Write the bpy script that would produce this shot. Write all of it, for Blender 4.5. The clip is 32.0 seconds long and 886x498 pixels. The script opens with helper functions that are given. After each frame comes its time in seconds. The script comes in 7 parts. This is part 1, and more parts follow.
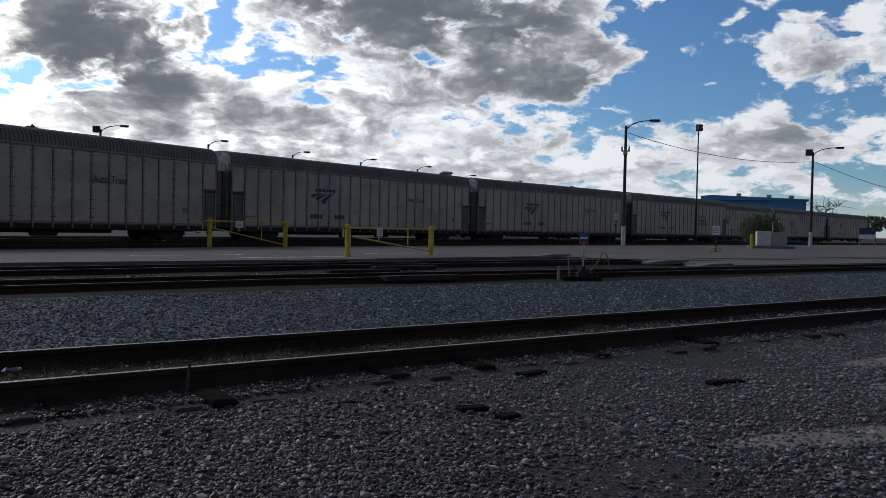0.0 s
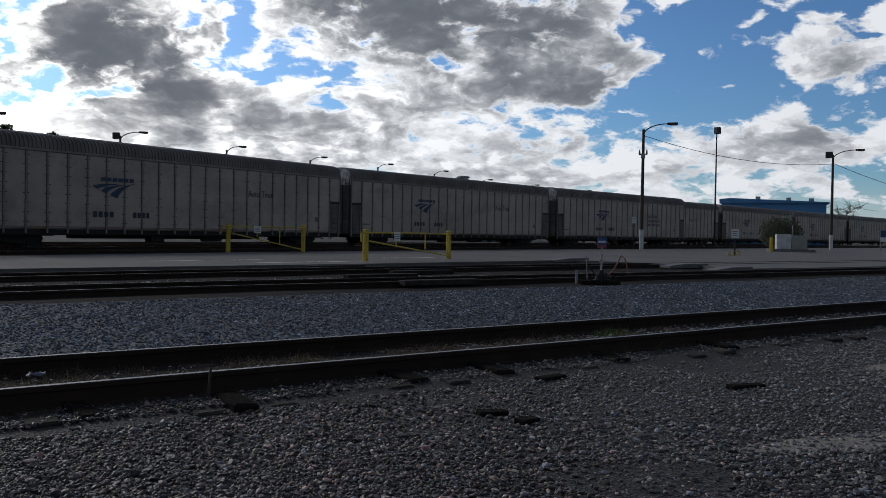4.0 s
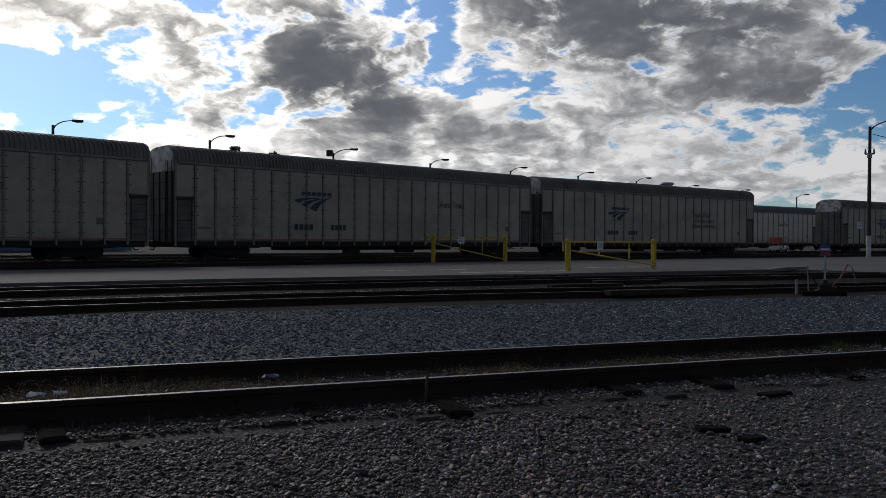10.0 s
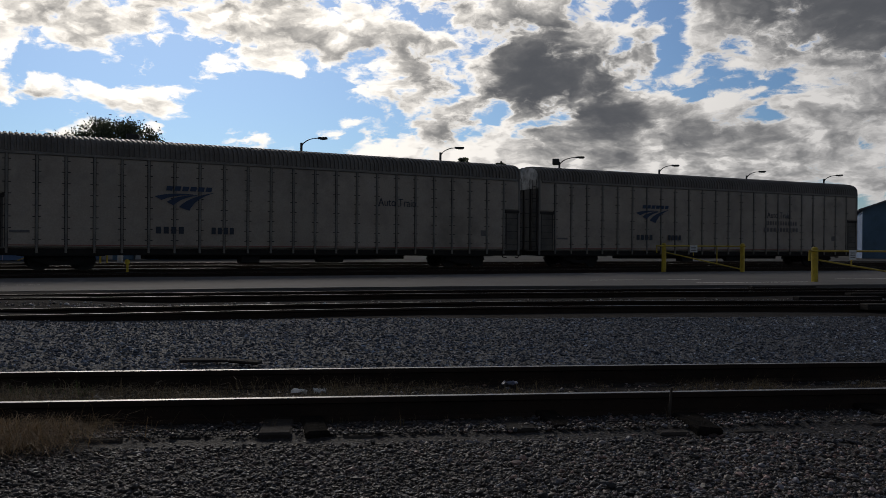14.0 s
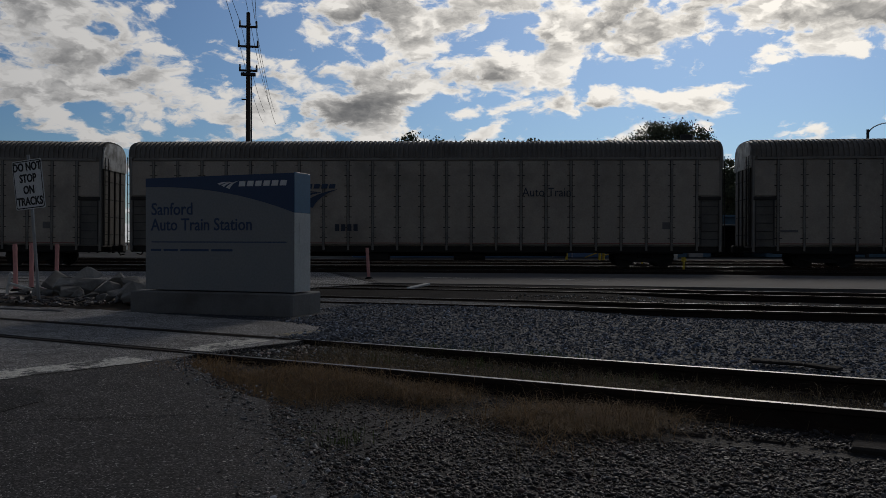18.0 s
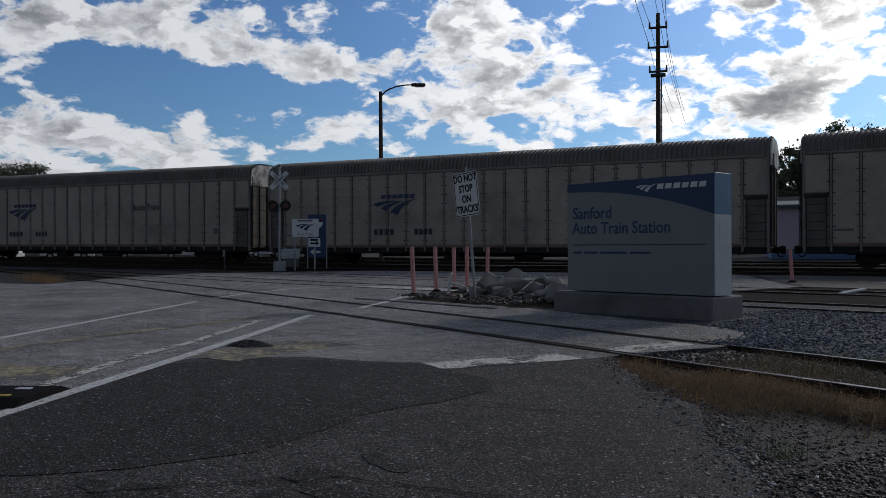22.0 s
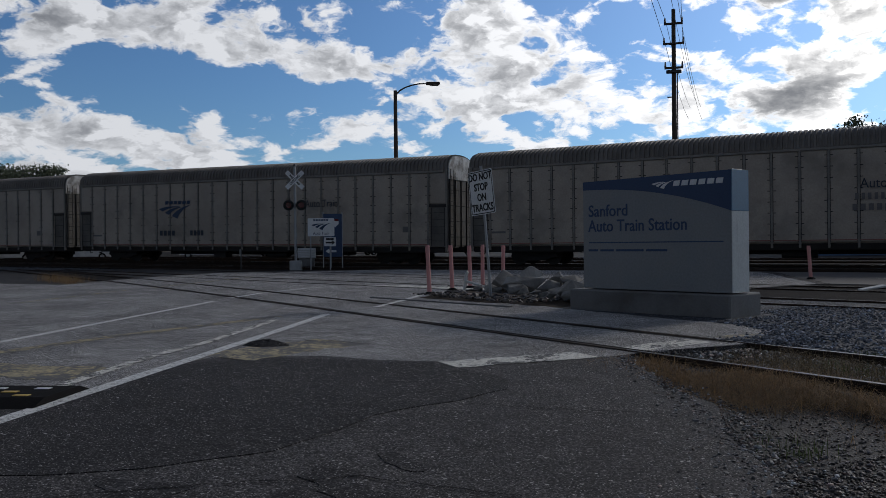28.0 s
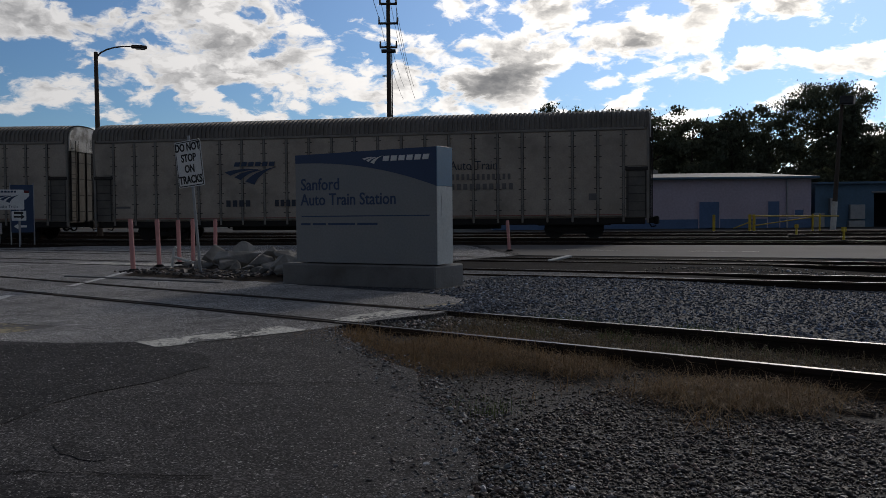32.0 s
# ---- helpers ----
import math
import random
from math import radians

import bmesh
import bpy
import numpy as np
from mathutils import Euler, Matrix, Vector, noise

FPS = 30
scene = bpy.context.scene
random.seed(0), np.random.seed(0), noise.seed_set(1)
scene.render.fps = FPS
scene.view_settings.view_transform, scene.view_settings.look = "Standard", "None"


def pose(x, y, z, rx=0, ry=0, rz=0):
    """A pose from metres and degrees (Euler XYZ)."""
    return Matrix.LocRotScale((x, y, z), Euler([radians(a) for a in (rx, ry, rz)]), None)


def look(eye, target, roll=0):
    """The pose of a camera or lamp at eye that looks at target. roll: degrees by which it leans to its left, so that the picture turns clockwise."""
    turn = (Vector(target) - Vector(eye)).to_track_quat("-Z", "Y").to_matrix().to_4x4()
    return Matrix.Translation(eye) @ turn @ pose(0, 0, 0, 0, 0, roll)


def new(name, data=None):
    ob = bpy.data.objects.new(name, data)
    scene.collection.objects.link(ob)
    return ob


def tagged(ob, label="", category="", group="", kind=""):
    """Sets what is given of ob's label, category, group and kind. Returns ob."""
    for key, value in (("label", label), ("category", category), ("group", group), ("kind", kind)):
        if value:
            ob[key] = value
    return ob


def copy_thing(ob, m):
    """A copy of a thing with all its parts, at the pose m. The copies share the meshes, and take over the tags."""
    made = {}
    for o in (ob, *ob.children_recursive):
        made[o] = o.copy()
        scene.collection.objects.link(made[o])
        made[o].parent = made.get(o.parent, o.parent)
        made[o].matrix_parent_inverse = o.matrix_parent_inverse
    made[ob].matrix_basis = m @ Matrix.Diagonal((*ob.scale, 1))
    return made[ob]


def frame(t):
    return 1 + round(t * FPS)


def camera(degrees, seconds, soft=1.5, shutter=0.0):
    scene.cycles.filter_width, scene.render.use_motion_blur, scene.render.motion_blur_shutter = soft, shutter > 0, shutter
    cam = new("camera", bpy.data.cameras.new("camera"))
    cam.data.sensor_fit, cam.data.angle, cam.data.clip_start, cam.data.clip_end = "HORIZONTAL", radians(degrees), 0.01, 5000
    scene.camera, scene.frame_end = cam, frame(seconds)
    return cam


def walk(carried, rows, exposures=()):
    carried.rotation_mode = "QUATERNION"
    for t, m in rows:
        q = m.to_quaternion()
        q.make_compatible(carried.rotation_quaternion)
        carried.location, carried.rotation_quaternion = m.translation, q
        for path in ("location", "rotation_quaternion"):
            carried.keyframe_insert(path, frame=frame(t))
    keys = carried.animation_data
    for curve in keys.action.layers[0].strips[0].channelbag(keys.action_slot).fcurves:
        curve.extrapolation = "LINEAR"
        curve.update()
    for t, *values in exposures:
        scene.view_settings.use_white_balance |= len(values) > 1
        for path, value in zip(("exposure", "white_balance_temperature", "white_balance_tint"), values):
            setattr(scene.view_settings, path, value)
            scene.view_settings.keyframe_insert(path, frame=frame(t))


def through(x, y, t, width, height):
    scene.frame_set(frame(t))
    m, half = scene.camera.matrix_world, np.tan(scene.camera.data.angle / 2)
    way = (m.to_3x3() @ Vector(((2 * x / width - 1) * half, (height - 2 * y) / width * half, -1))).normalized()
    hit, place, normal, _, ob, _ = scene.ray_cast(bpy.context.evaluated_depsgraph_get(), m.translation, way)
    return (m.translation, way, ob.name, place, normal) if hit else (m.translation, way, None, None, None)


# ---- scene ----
# ---- camera and its way: seconds, place in metres, turn in degrees ----
PATH = [
    (0, 0.003, 0.001, 1.128, 88.64, -1.18, -37.01),
    (0.5, 0.014, 0.014, 1.127, 88.76, -1.10, -37.02),
    (1, 0.013, 0.018, 1.129, 88.94, -1.18, -36.91),
    (1.5, 0.014, 0.019, 1.126, 88.93, -1.11, -36.87),
    (2, 0.007, 0.017, 1.127, 88.92, -0.83, -36.82),
    (2.5, 0.006, 0.014, 1.130, 89.14, -0.78, -36.53),
    (3, -0.003, 0.003, 1.130, 89.24, -0.84, -36.23),
    (3.5, -0.014, -0.006, 1.130, 89.05, -0.91, -36.06),
    (5.5, -0.022, -0.005, 1.127, 88.73, -0.92, -34.36),
    (6, -0.025, -0.007, 1.130, 88.90, -0.73, -33.40),
    (6.5, -0.022, -0.009, 1.137, 89.40, -0.48, -32.79),
    (7, -0.016, 0.001, 1.135, 89.67, -0.26, -32.23),
    (7.5, -0.025, -0.012, 1.135, 89.68, -0.25, -31.35),
    (8, -0.039, -0.011, 1.139, 89.62, -0.28, -30.16),
    (8.5, -0.045, -0.005, 1.137, 89.66, -0.28, -28.76),
    (9, -0.064, 0.002, 1.142, 89.71, -0.30, -27.09),
    (9.5, -0.081, 0.018, 1.133, 89.63, -0.48, -24.97),
    (10, -0.107, 0.025, 1.133, 89.40, -0.37, -22.45),
    (10.5, -0.137, 0.021, 1.136, 89.43, -0.14, -19.22),
    (11, -0.155, 0.035, 1.144, 89.70, -0.04, -16.26),
    (11.5, -0.160, 0.030, 1.142, 89.81, -0.16, -14.68),
    (12, -0.163, 0.035, 1.141, 89.70, -0.22, -14.06),
    (12.5, -0.175, 0.030, 1.138, 89.68, -0.35, -13.18),
    (13, -0.199, 0.035, 1.133, 89.74, -0.55, -11.37),
    (13.5, -0.219, 0.045, 1.137, 89.77, -0.61, -9.17),
    (15.5, -0.294, 0.049, 1.135, 90.20, -0.02, 2.00),
    (16, -0.341, 0.070, 1.127, 90.11, -0.53, 8.27),
    (16.5, -0.370, 0.088, 1.114, 90.01, -0.54, 13.05),
    (17, -0.394, 0.082, 1.119, 89.83, -0.62, 16.69),
    (17.5, -0.423, 0.066, 1.120, 89.74, -0.33, 20.96),
    (18, -0.446, 0.059, 1.133, 89.58, -0.12, 28.51),
    (18.5, -0.471, 0.015, 1.134, 89.39, -0.04, 37.75),
    (19, -0.484, -0.033, 1.145, 89.33, 0.12, 45.26),
    (19.5, -0.500, -0.071, 1.147, 89.47, 0.30, 49.99),
    (20, -0.508, -0.079, 1.154, 89.96, 0.60, 52.88),
    (20.5, -0.507, -0.081, 1.156, 89.98, 0.51, 53.65),
    (21, -0.510, -0.088, 1.154, 89.96, 0.36, 54.01),
    (21.5, -0.513, -0.092, 1.147, 89.83, 0.33, 54.73),
    (22, -0.511, -0.101, 1.152, 89.72, 0.32, 55.54),
    (22.5, -0.521, -0.096, 1.151, 89.80, 0.32, 55.91),
    (23, -0.513, -0.088, 1.151, 89.77, 0.50, 56.15),
    (23.5, -0.511, -0.095, 1.154, 89.56, 0.77, 56.03),
    (24, -0.513, -0.096, 1.156, 89.53, 0.90, 55.81),
    (24.5, -0.514, -0.103, 1.156, 89.69, 0.85, 55.89),
    (25, -0.516, -0.106, 1.153, 89.85, 0.62, 56.08),
    (25.5, -0.517, -0.113, 1.159, 89.88, 0.47, 56.34),
    (27.5, -0.519, -0.105, 1.152, 89.52, 0.78, 56.33),
    (28, -0.517, -0.094, 1.153, 89.63, 0.66, 56.59),
    (28.5, -0.517, -0.106, 1.155, 89.86, 0.71, 56.76),
    (29, -0.520, -0.117, 1.158, 90.12, 0.54, 56.73),
    (29.5, -0.507, -0.097, 1.163, 90.49, 0.39, 54.94),
    (30, -0.501, -0.060, 1.159, 90.46, 0.29, 49.93),
    (30.5, -0.497, -0.012, 1.144, 89.55, 0.27, 44.86),
    (31, -0.512, 0.047, 1.129, 88.32, 0.23, 40.24),
    (31.5, -0.512, 0.069, 1.122, 87.65, 0.28, 37.90),
    (32, -0.499, 0.056, 1.122, 87.78, 0.53, 37.85),
]
cam = camera(55.09, 32.0, soft=0.6)
walk(cam, [(r[0], pose(*r[1:])) for r in PATH], exposures=[(0.0, 0.17, 6550, 10), (3.0, 0.17, 6550, 10), (6.0, 0.15, 6600, 10), (9.0, -0.08, 6750, 11), (12.0, -0.33, 7000, 12), (13.5, -0.42, 7050, 12), (16.0, -0.95, 7050, 11), (17.5, -0.95, 7000, 11), (19.0, -0.45, 6800, 11), (21.0, -0.12, 6550, 11), (29.5, -0.05, 6550, 11), (31.0, -0.18, 6800, 12), (32.0, -0.25, 6950, 12)])

# ---- sky and sun ----
SUN_AZ, SUN_EL = 11.0, 27.0        # degrees: to the left of straight ahead (+y), above the horizon


def way(az, el):
    """Unit vector; az in degrees to the left of +y."""
    a, e = radians(az), radians(el)
    return Vector((-math.sin(a) * math.cos(e), math.cos(a) * math.cos(e), math.sin(e)))


class Nodes:
    """Short spelling for chains of shader nodes."""

    def __init__(self, tree):
        self.tree = tree

    def node(self, kind):
        return self.tree.nodes.new(kind)

    def put(self, n, name, v):
        if v is None:
            return
        s = n.inputs[name]
        if isinstance(v, bpy.types.NodeSocket):
            self.tree.links.new(v, s)
        else:
            s.default_value = v

    def math(self, op, a, b=None, c=None, clamp=False):
        n = self.node("ShaderNodeMath")
        n.operation, n.use_clamp = op, clamp
        self.put(n, 0, a), self.put(n, 1, b), self.put(n, 2, c)
        return n.outputs[0]

    def vec(self, op, a, b=None):
        n = self.node("ShaderNodeVectorMath")
        n.operation = op
        self.put(n, 0, a), self.put(n, 1, b)
        return n.outputs[1] if op in ("DOT_PRODUCT", "LENGTH", "DISTANCE") else n.outputs[0]

    def scaled(self, a, k):
        n = self.node("ShaderNodeVectorMath")
        n.operation = "SCALE"
        self.put(n, 0, a), self.put(n, 3, k)
        return n.outputs[0]

    def noise(self, v, scale, detail=6.0, rough=0.55, distort=0.0, lac=2.0):
        n = self.node("ShaderNodeTexNoise")
        self.put(n, "Vector", v)
        for k, x in (("Scale", scale), ("Detail", detail), ("Roughness", rough), ("Distortion", distort), ("Lacunarity", lac)):
            self.put(n, k, x)
        return n.outputs[0]

    def step(self, x, lo, hi, a=0.0, b=1.0):
        n = self.node("ShaderNodeMapRange")
        n.interpolation_type = "SMOOTHSTEP"
        for i, v in enumerate((x, lo, hi, a, b)):
            self.put(n, i, v)
        return n.outputs[0]

    def mix(self, f, a, b, blend="MIX"):
        n = self.node("ShaderNodeMix")
        n.data_type, n.blend_type = "RGBA", blend
        self.put(n, 0, f), self.put(n, 6, a), self.put(n, 7, b)
        return n.outputs[2]


def rgb(r, g, b):
    return (r, g, b, 1.0)


# cloud masses: az, el, half-width, half-height in degrees, slant, weight (plus: cloud, minus: gap), thickness (dark underside)
CLOUDS = [
    (-36.5, 14.0, 12.0, 3.6, -0.10, 0.34, 1.7),
    (-30.0, 18.5, 9.0, 3.0, 0.0, 0.25, 1.0),
    (-44.2, 9.2, 2.8, 1.3, 0.10, 0.22, 0.9),
    (-38.5, 9.6, 3.5, 0.9, 0.0, 0.14, 0.5),
    (-14.3, 11.4, 8.0, 3.5, -0.15, 0.32, 1.8),
    (-18.0, 8.4, 4.0, 1.2, 0.0, 0.14, 0.7),
    (-25.5, 11.0, 2.6, 2.6, 0.1, 0.04, -0.5),
    (-22.6, 13.6, 1.2, 2.4, 0.30, -0.26, 0.0),
    (-53.0, 12.8, 4.6, 2.8, -0.10, -0.36, 0.0),
    (-50.2, 8.6, 2.6, 1.5, 0.0, -0.26, 0.0),
    (-55.0, 8.2, 2.6, 0.8, 0.0, -0.16, 0.0),
    (-59.0, 10.6, 3.8, 1.6, 0.0, 0.24, 0.20),
    (-57.5, 6.0, 5.5, 1.4, 0.0, 0.22, 0.45),
    (-63.5, 14.0, 2.6, 1.8, 0.0, 0.22, 0.1),
    (-38.0, 5.0, 16.0, 2.4, 0.0, 0.24, 0.0),
    (-33.0, 8.4, 7.0, 1.4, 0.0, 0.14, 0.0),
    (-14.0, 6.4, 9.0, 1.5, 0.0, 0.14, 0.0),
    (-29.0, 7.2, 3.6, 0.9, 0.0, 0.10, 0.55),
    (-44.5, 6.0, 4.0, 0.8, 0.0, 0.10, 0.5),
    (-22.0, 5.8, 8.0, 2.0, 0.0, 0.22, 0.0),
    (-1.5, 13.4, 4.5, 1.8, 0.1, 0.22, 0.0),
    (2.5, 10.2, 5.0, 1.9, 0.15, -0.24, 0.0),
    (-6.4, 7.6, 3.2, 1.1, 0.0, 0.14, 0.15),
    (5.0, 8.8, 4.5, 1.6, 0.0, -0.22, 0.0),
    (6.0, 14.8, 6.5, 1.4, 0.10, 0.26, 0.25),
    (11.0, 18.5, 12.0, 2.0, 0.0, 0.26, 0.9),
    (11.4, 11.8, 3.6, 1.4, 0.0, -0.24, 0.0),
    (11.6, 8.9, 2.4, 1.1, 0.0, 0.18, 0.15),
    (18.4, 14.0, 5.0, 1.6, -0.05, 0.20, 0.15),
    (17.5, 11.0, 2.2, 0.7, 0.0, -0.18, 0.0),
    (24.5, 11.3, 3.8, 1.3, 0.10, 0.20, 0.35),
    (20.4, 9.0, 5.0, 0.9, 0.0, 0.16, 0.15),
    (29.5, 9.0, 2.0, 0.7, 0.0, -0.16, 0.0),
    (34.0, 14.9, 6.0, 1.2, -0.05, 0.22, 0.30),
    (34.7, 12.3, 4.0, 0.7, 0.10, -0.22, 0.0),
    (31.0, 13.2, 2.2, 0.9, 0.0, 0.12, 0.1),
    (36.0, 9.6, 6.5, 2.0, 0.0, 0.20, 0.30),
    (35.0, 8.6, 3.0, 1.0, 0.0, 0.10, 0.55),
    (43.0, 14.0, 4.2, 1.6, 0.10, -0.28, 0.0),
    (42.0, 11.4, 3.0, 0.7, 0.0, -0.14, 0.0),
    (50.3, 9.6, 5.6, 1.9, 0.0, 0.20, 0.15),
    (53.0, 14.0, 4.0, 1.5, -0.2, 0.20, 0.20),
    (57.0, 11.6, 2.2, 0.8, 0.0, -0.16, 0.0),
    (60.5, 14.6, 3.6, 1.3, 0.0, -0.30, 0.0),
    (65.5, 12.5, 7.6, 1.3, -0.10, 0.28, 0.25),
    (67.0, 9.9, 6.0, 0.7, 0.0, -0.24, 0.0),
    (64.5, 8.5, 4.6, 0.8, -0.10, 0.18, 0.10),
    (80.5, 13.9, 6.5, 1.3, -0.05, 0.24, 0.25),
    (72.0, 15.4, 3.0, 0.8, 0.0, 0.16, 0.1),
    (77.0, 10.3, 7.5, 1.5, -0.05, -0.32, 0.0),
    (78.0, 6.9, 9.0, 1.3, -0.08, 0.26, 0.15),
    (61.0, 6.0, 5.0, 0.7, 0.0, -0.12, 0.0),
]


def make_sky():
    world = bpy.data.worlds.new("sky")
    scene.world = world
    world.use_nodes = True
    t = world.node_tree
    t.nodes.clear()
    N = Nodes(t)
    geo = N.node("ShaderNodeTexCoord")
    d = N.vec("NORMALIZE", geo.outputs["Generated"])
    sep = N.node("ShaderNodeSeparateXYZ")
    N.put(sep, 0, d)
    x, y, z = sep.outputs
    sky = N.node("ShaderNodeTexSky")
    sky.sky_type, sky.sun_disc = "NISHITA", False
    sky.sun_elevation, sky.sun_rotation = radians(SUN_EL), radians(-SUN_AZ)
    sky.air_density, sky.dust_density, sky.ozone_density = 1.0, 0.1, 3.0
    blue = N.mix(1.0, N.scaled(sky.outputs[0], 0.062), rgb(0.62, 0.885, 1.17), "MULTIPLY")
    # heaped clouds, drawn out sideways, the more so towards the horizon
    az = N.math("ARCTAN2", N.math("MULTIPLY", x, -1.0), y)
    el = N.math("ARCSINE", z)
    up = N.math("MULTIPLY", N.math("POWER", N.math("MAXIMUM", N.math("ADD", el, 0.03), 0.0), 0.72), 1.75)
    comb = N.node("ShaderNodeCombineXYZ")
    N.put(comb, 0, az), N.put(comb, 1, up), N.put(comb, 2, 0.37)
    flat = comb.outputs[0]
    warp = N.node("ShaderNodeTexNoise")
    N.put(warp, "Vector", flat), N.put(warp, "Scale", 9.0), N.put(warp, "Detail", 5.0), N.put(warp, "Roughness", 0.6)
    p = N.vec("ADD", flat, N.scaled(N.vec("SUBTRACT", warp.outputs["Color"], (0.5, 0.5, 0.5)), 0.07))
    # a short step towards the sun, for the shade that one heap throws on the next
    toward = N.node("ShaderNodeCombineXYZ")
    N.put(toward, 0, N.math("SUBTRACT", radians(SUN_AZ), az)), N.put(toward, 1, 0.62)
    sunward = N.scaled(N.vec("NORMALIZE", toward.outputs[0]), 0.030)

    def puffs(q):
        """Rounded heaps at several sizes, about zero on the whole."""
        out = 0.38
        for size, k in ((12.0, 0.46), (26.0, 0.36), (54.0, 0.20)):
            vor = N.node("ShaderNodeTexVoronoi")
            vor.voronoi_dimensions, vor.feature = "2D", "SMOOTH_F1"
            N.put(vor, "Vector", q), N.put(vor, "Scale", size), N.put(vor, "Smoothness", 0.5)
            out = N.math("MULTIPLY_ADD", vor.outputs["Distance"], -k, out)
        return out

    def heaped(q, detail):
        fine = N.noise(q, 17.0, detail, 0.60)
        return N.math("MULTIPLY_ADD", puffs(q), 0.36, N.math("MULTIPLY_ADD", fine, 1.06, -0.20))
    here = heaped(p, 11.0)
    lump = N.math("SUBTRACT", heaped(N.vec("ADD", p, sunward), 4.5), heaped(p, 4.5))
    big = N.noise(p, 7.0, 2.0, 0.5)
    soft = N.noise(N.vec("ADD", p, (3.1, 1.7, 0.0)), 15.0, 6.0, 0.52)
    dens = N.math("ADD", N.math("MULTIPLY_ADD", big, 0.34, 0.025), here)
    thick = None
    for a, e, w, h, slant, k, heavy in CLOUDS:
        u = N.math("MULTIPLY_ADD", az, 1.0 / radians(w), -a / w)
        v = N.math("ADD", N.math("MULTIPLY_ADD", el, 1.0 / radians(h), -e / h), N.math("MULTIPLY", u, slant * w / h))
        g = N.math("EXPONENT", N.math("MULTIPLY", N.math("MULTIPLY_ADD", u, u, N.math("MULTIPLY", v, v)), -1.0))
        dens = N.math("MULTIPLY_ADD", g, k * 0.8, dens)
        if heavy:
            thick = N.math("MULTIPLY_ADD", g, heavy, 0.0 if thick is None else thick)
    # unseen grey deck added overhead and behind, to dim the ground and facing sides
    rear = N.step(y, 0.05, -0.35)
    over = N.math("MAXIMUM", N.step(z, 0.36, 0.55), rear)
    dens = N.math("MULTIPLY_ADD", over, 0.12, dens)
    cover = N.step(dens, 0.47, 0.60)
    sun = way(SUN_AZ, SUN_EL)
    near = N.math("MAXIMUM", N.vec("DOT_PRODUCT", d, tuple(sun)), 0.0)
    glow = N.math("POWER", near, 5.0)
    # depth of cloud between the eye and the light: thin rims shine, thick hearts are grey
    depth = N.math("MAXIMUM", N.math("SUBTRACT", dens, 0.545), 0.0)
    heart = N.step(depth, 0.0, 0.20)
    mass = N.math("MULTIPLY", N.math("MULTIPLY", thick, N.math("MULTIPLY_ADD", N.step(soft, 0.30, 0.56), 1.0, 0.30)), N.math("MULTIPLY", heart, 1.5))
    slab = N.math("MULTIPLY_ADD", heart, N.math("MULTIPLY_ADD", glow, 0.12, 0.36), mass)
    slab = N.math("MULTIPLY_ADD", lump, N.math("MULTIPLY_ADD", heart, 3.4, 1.2), slab)
    slab = N.math("MULTIPLY_ADD", N.math("SUBTRACT", soft, 0.42), N.math("MULTIPLY", heart, 2.4), slab)
    slab = N.math("MULTIPLY_ADD", over, 6.0, N.math("MAXIMUM", slab, 0.0))
    shine = N.math("EXPONENT", N.math("MULTIPLY", slab, -1.0))
    light = N.math("MULTIPLY_ADD", glow, 1.22, 0.73)
    white = N.scaled(N.mix(glow, rgb(0.93, 0.97, 1.03), rgb(0.98, 0.965, 0.92)), light)
    # the added deck is paler at the rear, to lift sides facing the viewer
    under = N.mix(over, rgb(0.110, 0.124, 0.150), N.mix(rear, rgb(0.078, 0.096, 0.132), rgb(0.112, 0.127, 0.154)))
    col = N.mix(cover, N.mix(N.math("MULTIPLY", glow, 0.16), N.scaled(blue, N.math("MULTIPLY_ADD", glow, 1.1, 1.0)), white), N.mix(shine, under, white))
    haze = N.math("SUBTRACT", 1.0, N.step(z, 0.0, 0.07))
    col = N.mix(N.math("MULTIPLY", haze, 0.55), col, N.scaled((0.80, 0.87, 0.96), N.math("MULTIPLY", light, 0.75)))
    bg = N.node("ShaderNodeBackground")
    N.put(bg, "Color", col), N.put(bg, "Strength", 1.0)
    out = N.node("ShaderNodeOutputWorld")
    t.links.new(bg.outputs[0], out.inputs[0])


make_sky()
sun_data = bpy.data.lights.new("sun", "SUN")
sun_data.energy, sun_data.angle, sun_data.color = 1.0, radians(10.0), (1.0, 0.97, 0.93)
sun_ob = new("sun", sun_data)
sun_ob.matrix_world = look(way(SUN_AZ, SUN_EL) * 60.0, (0, 0, 0))

# ---- materials ----
MATS = {}


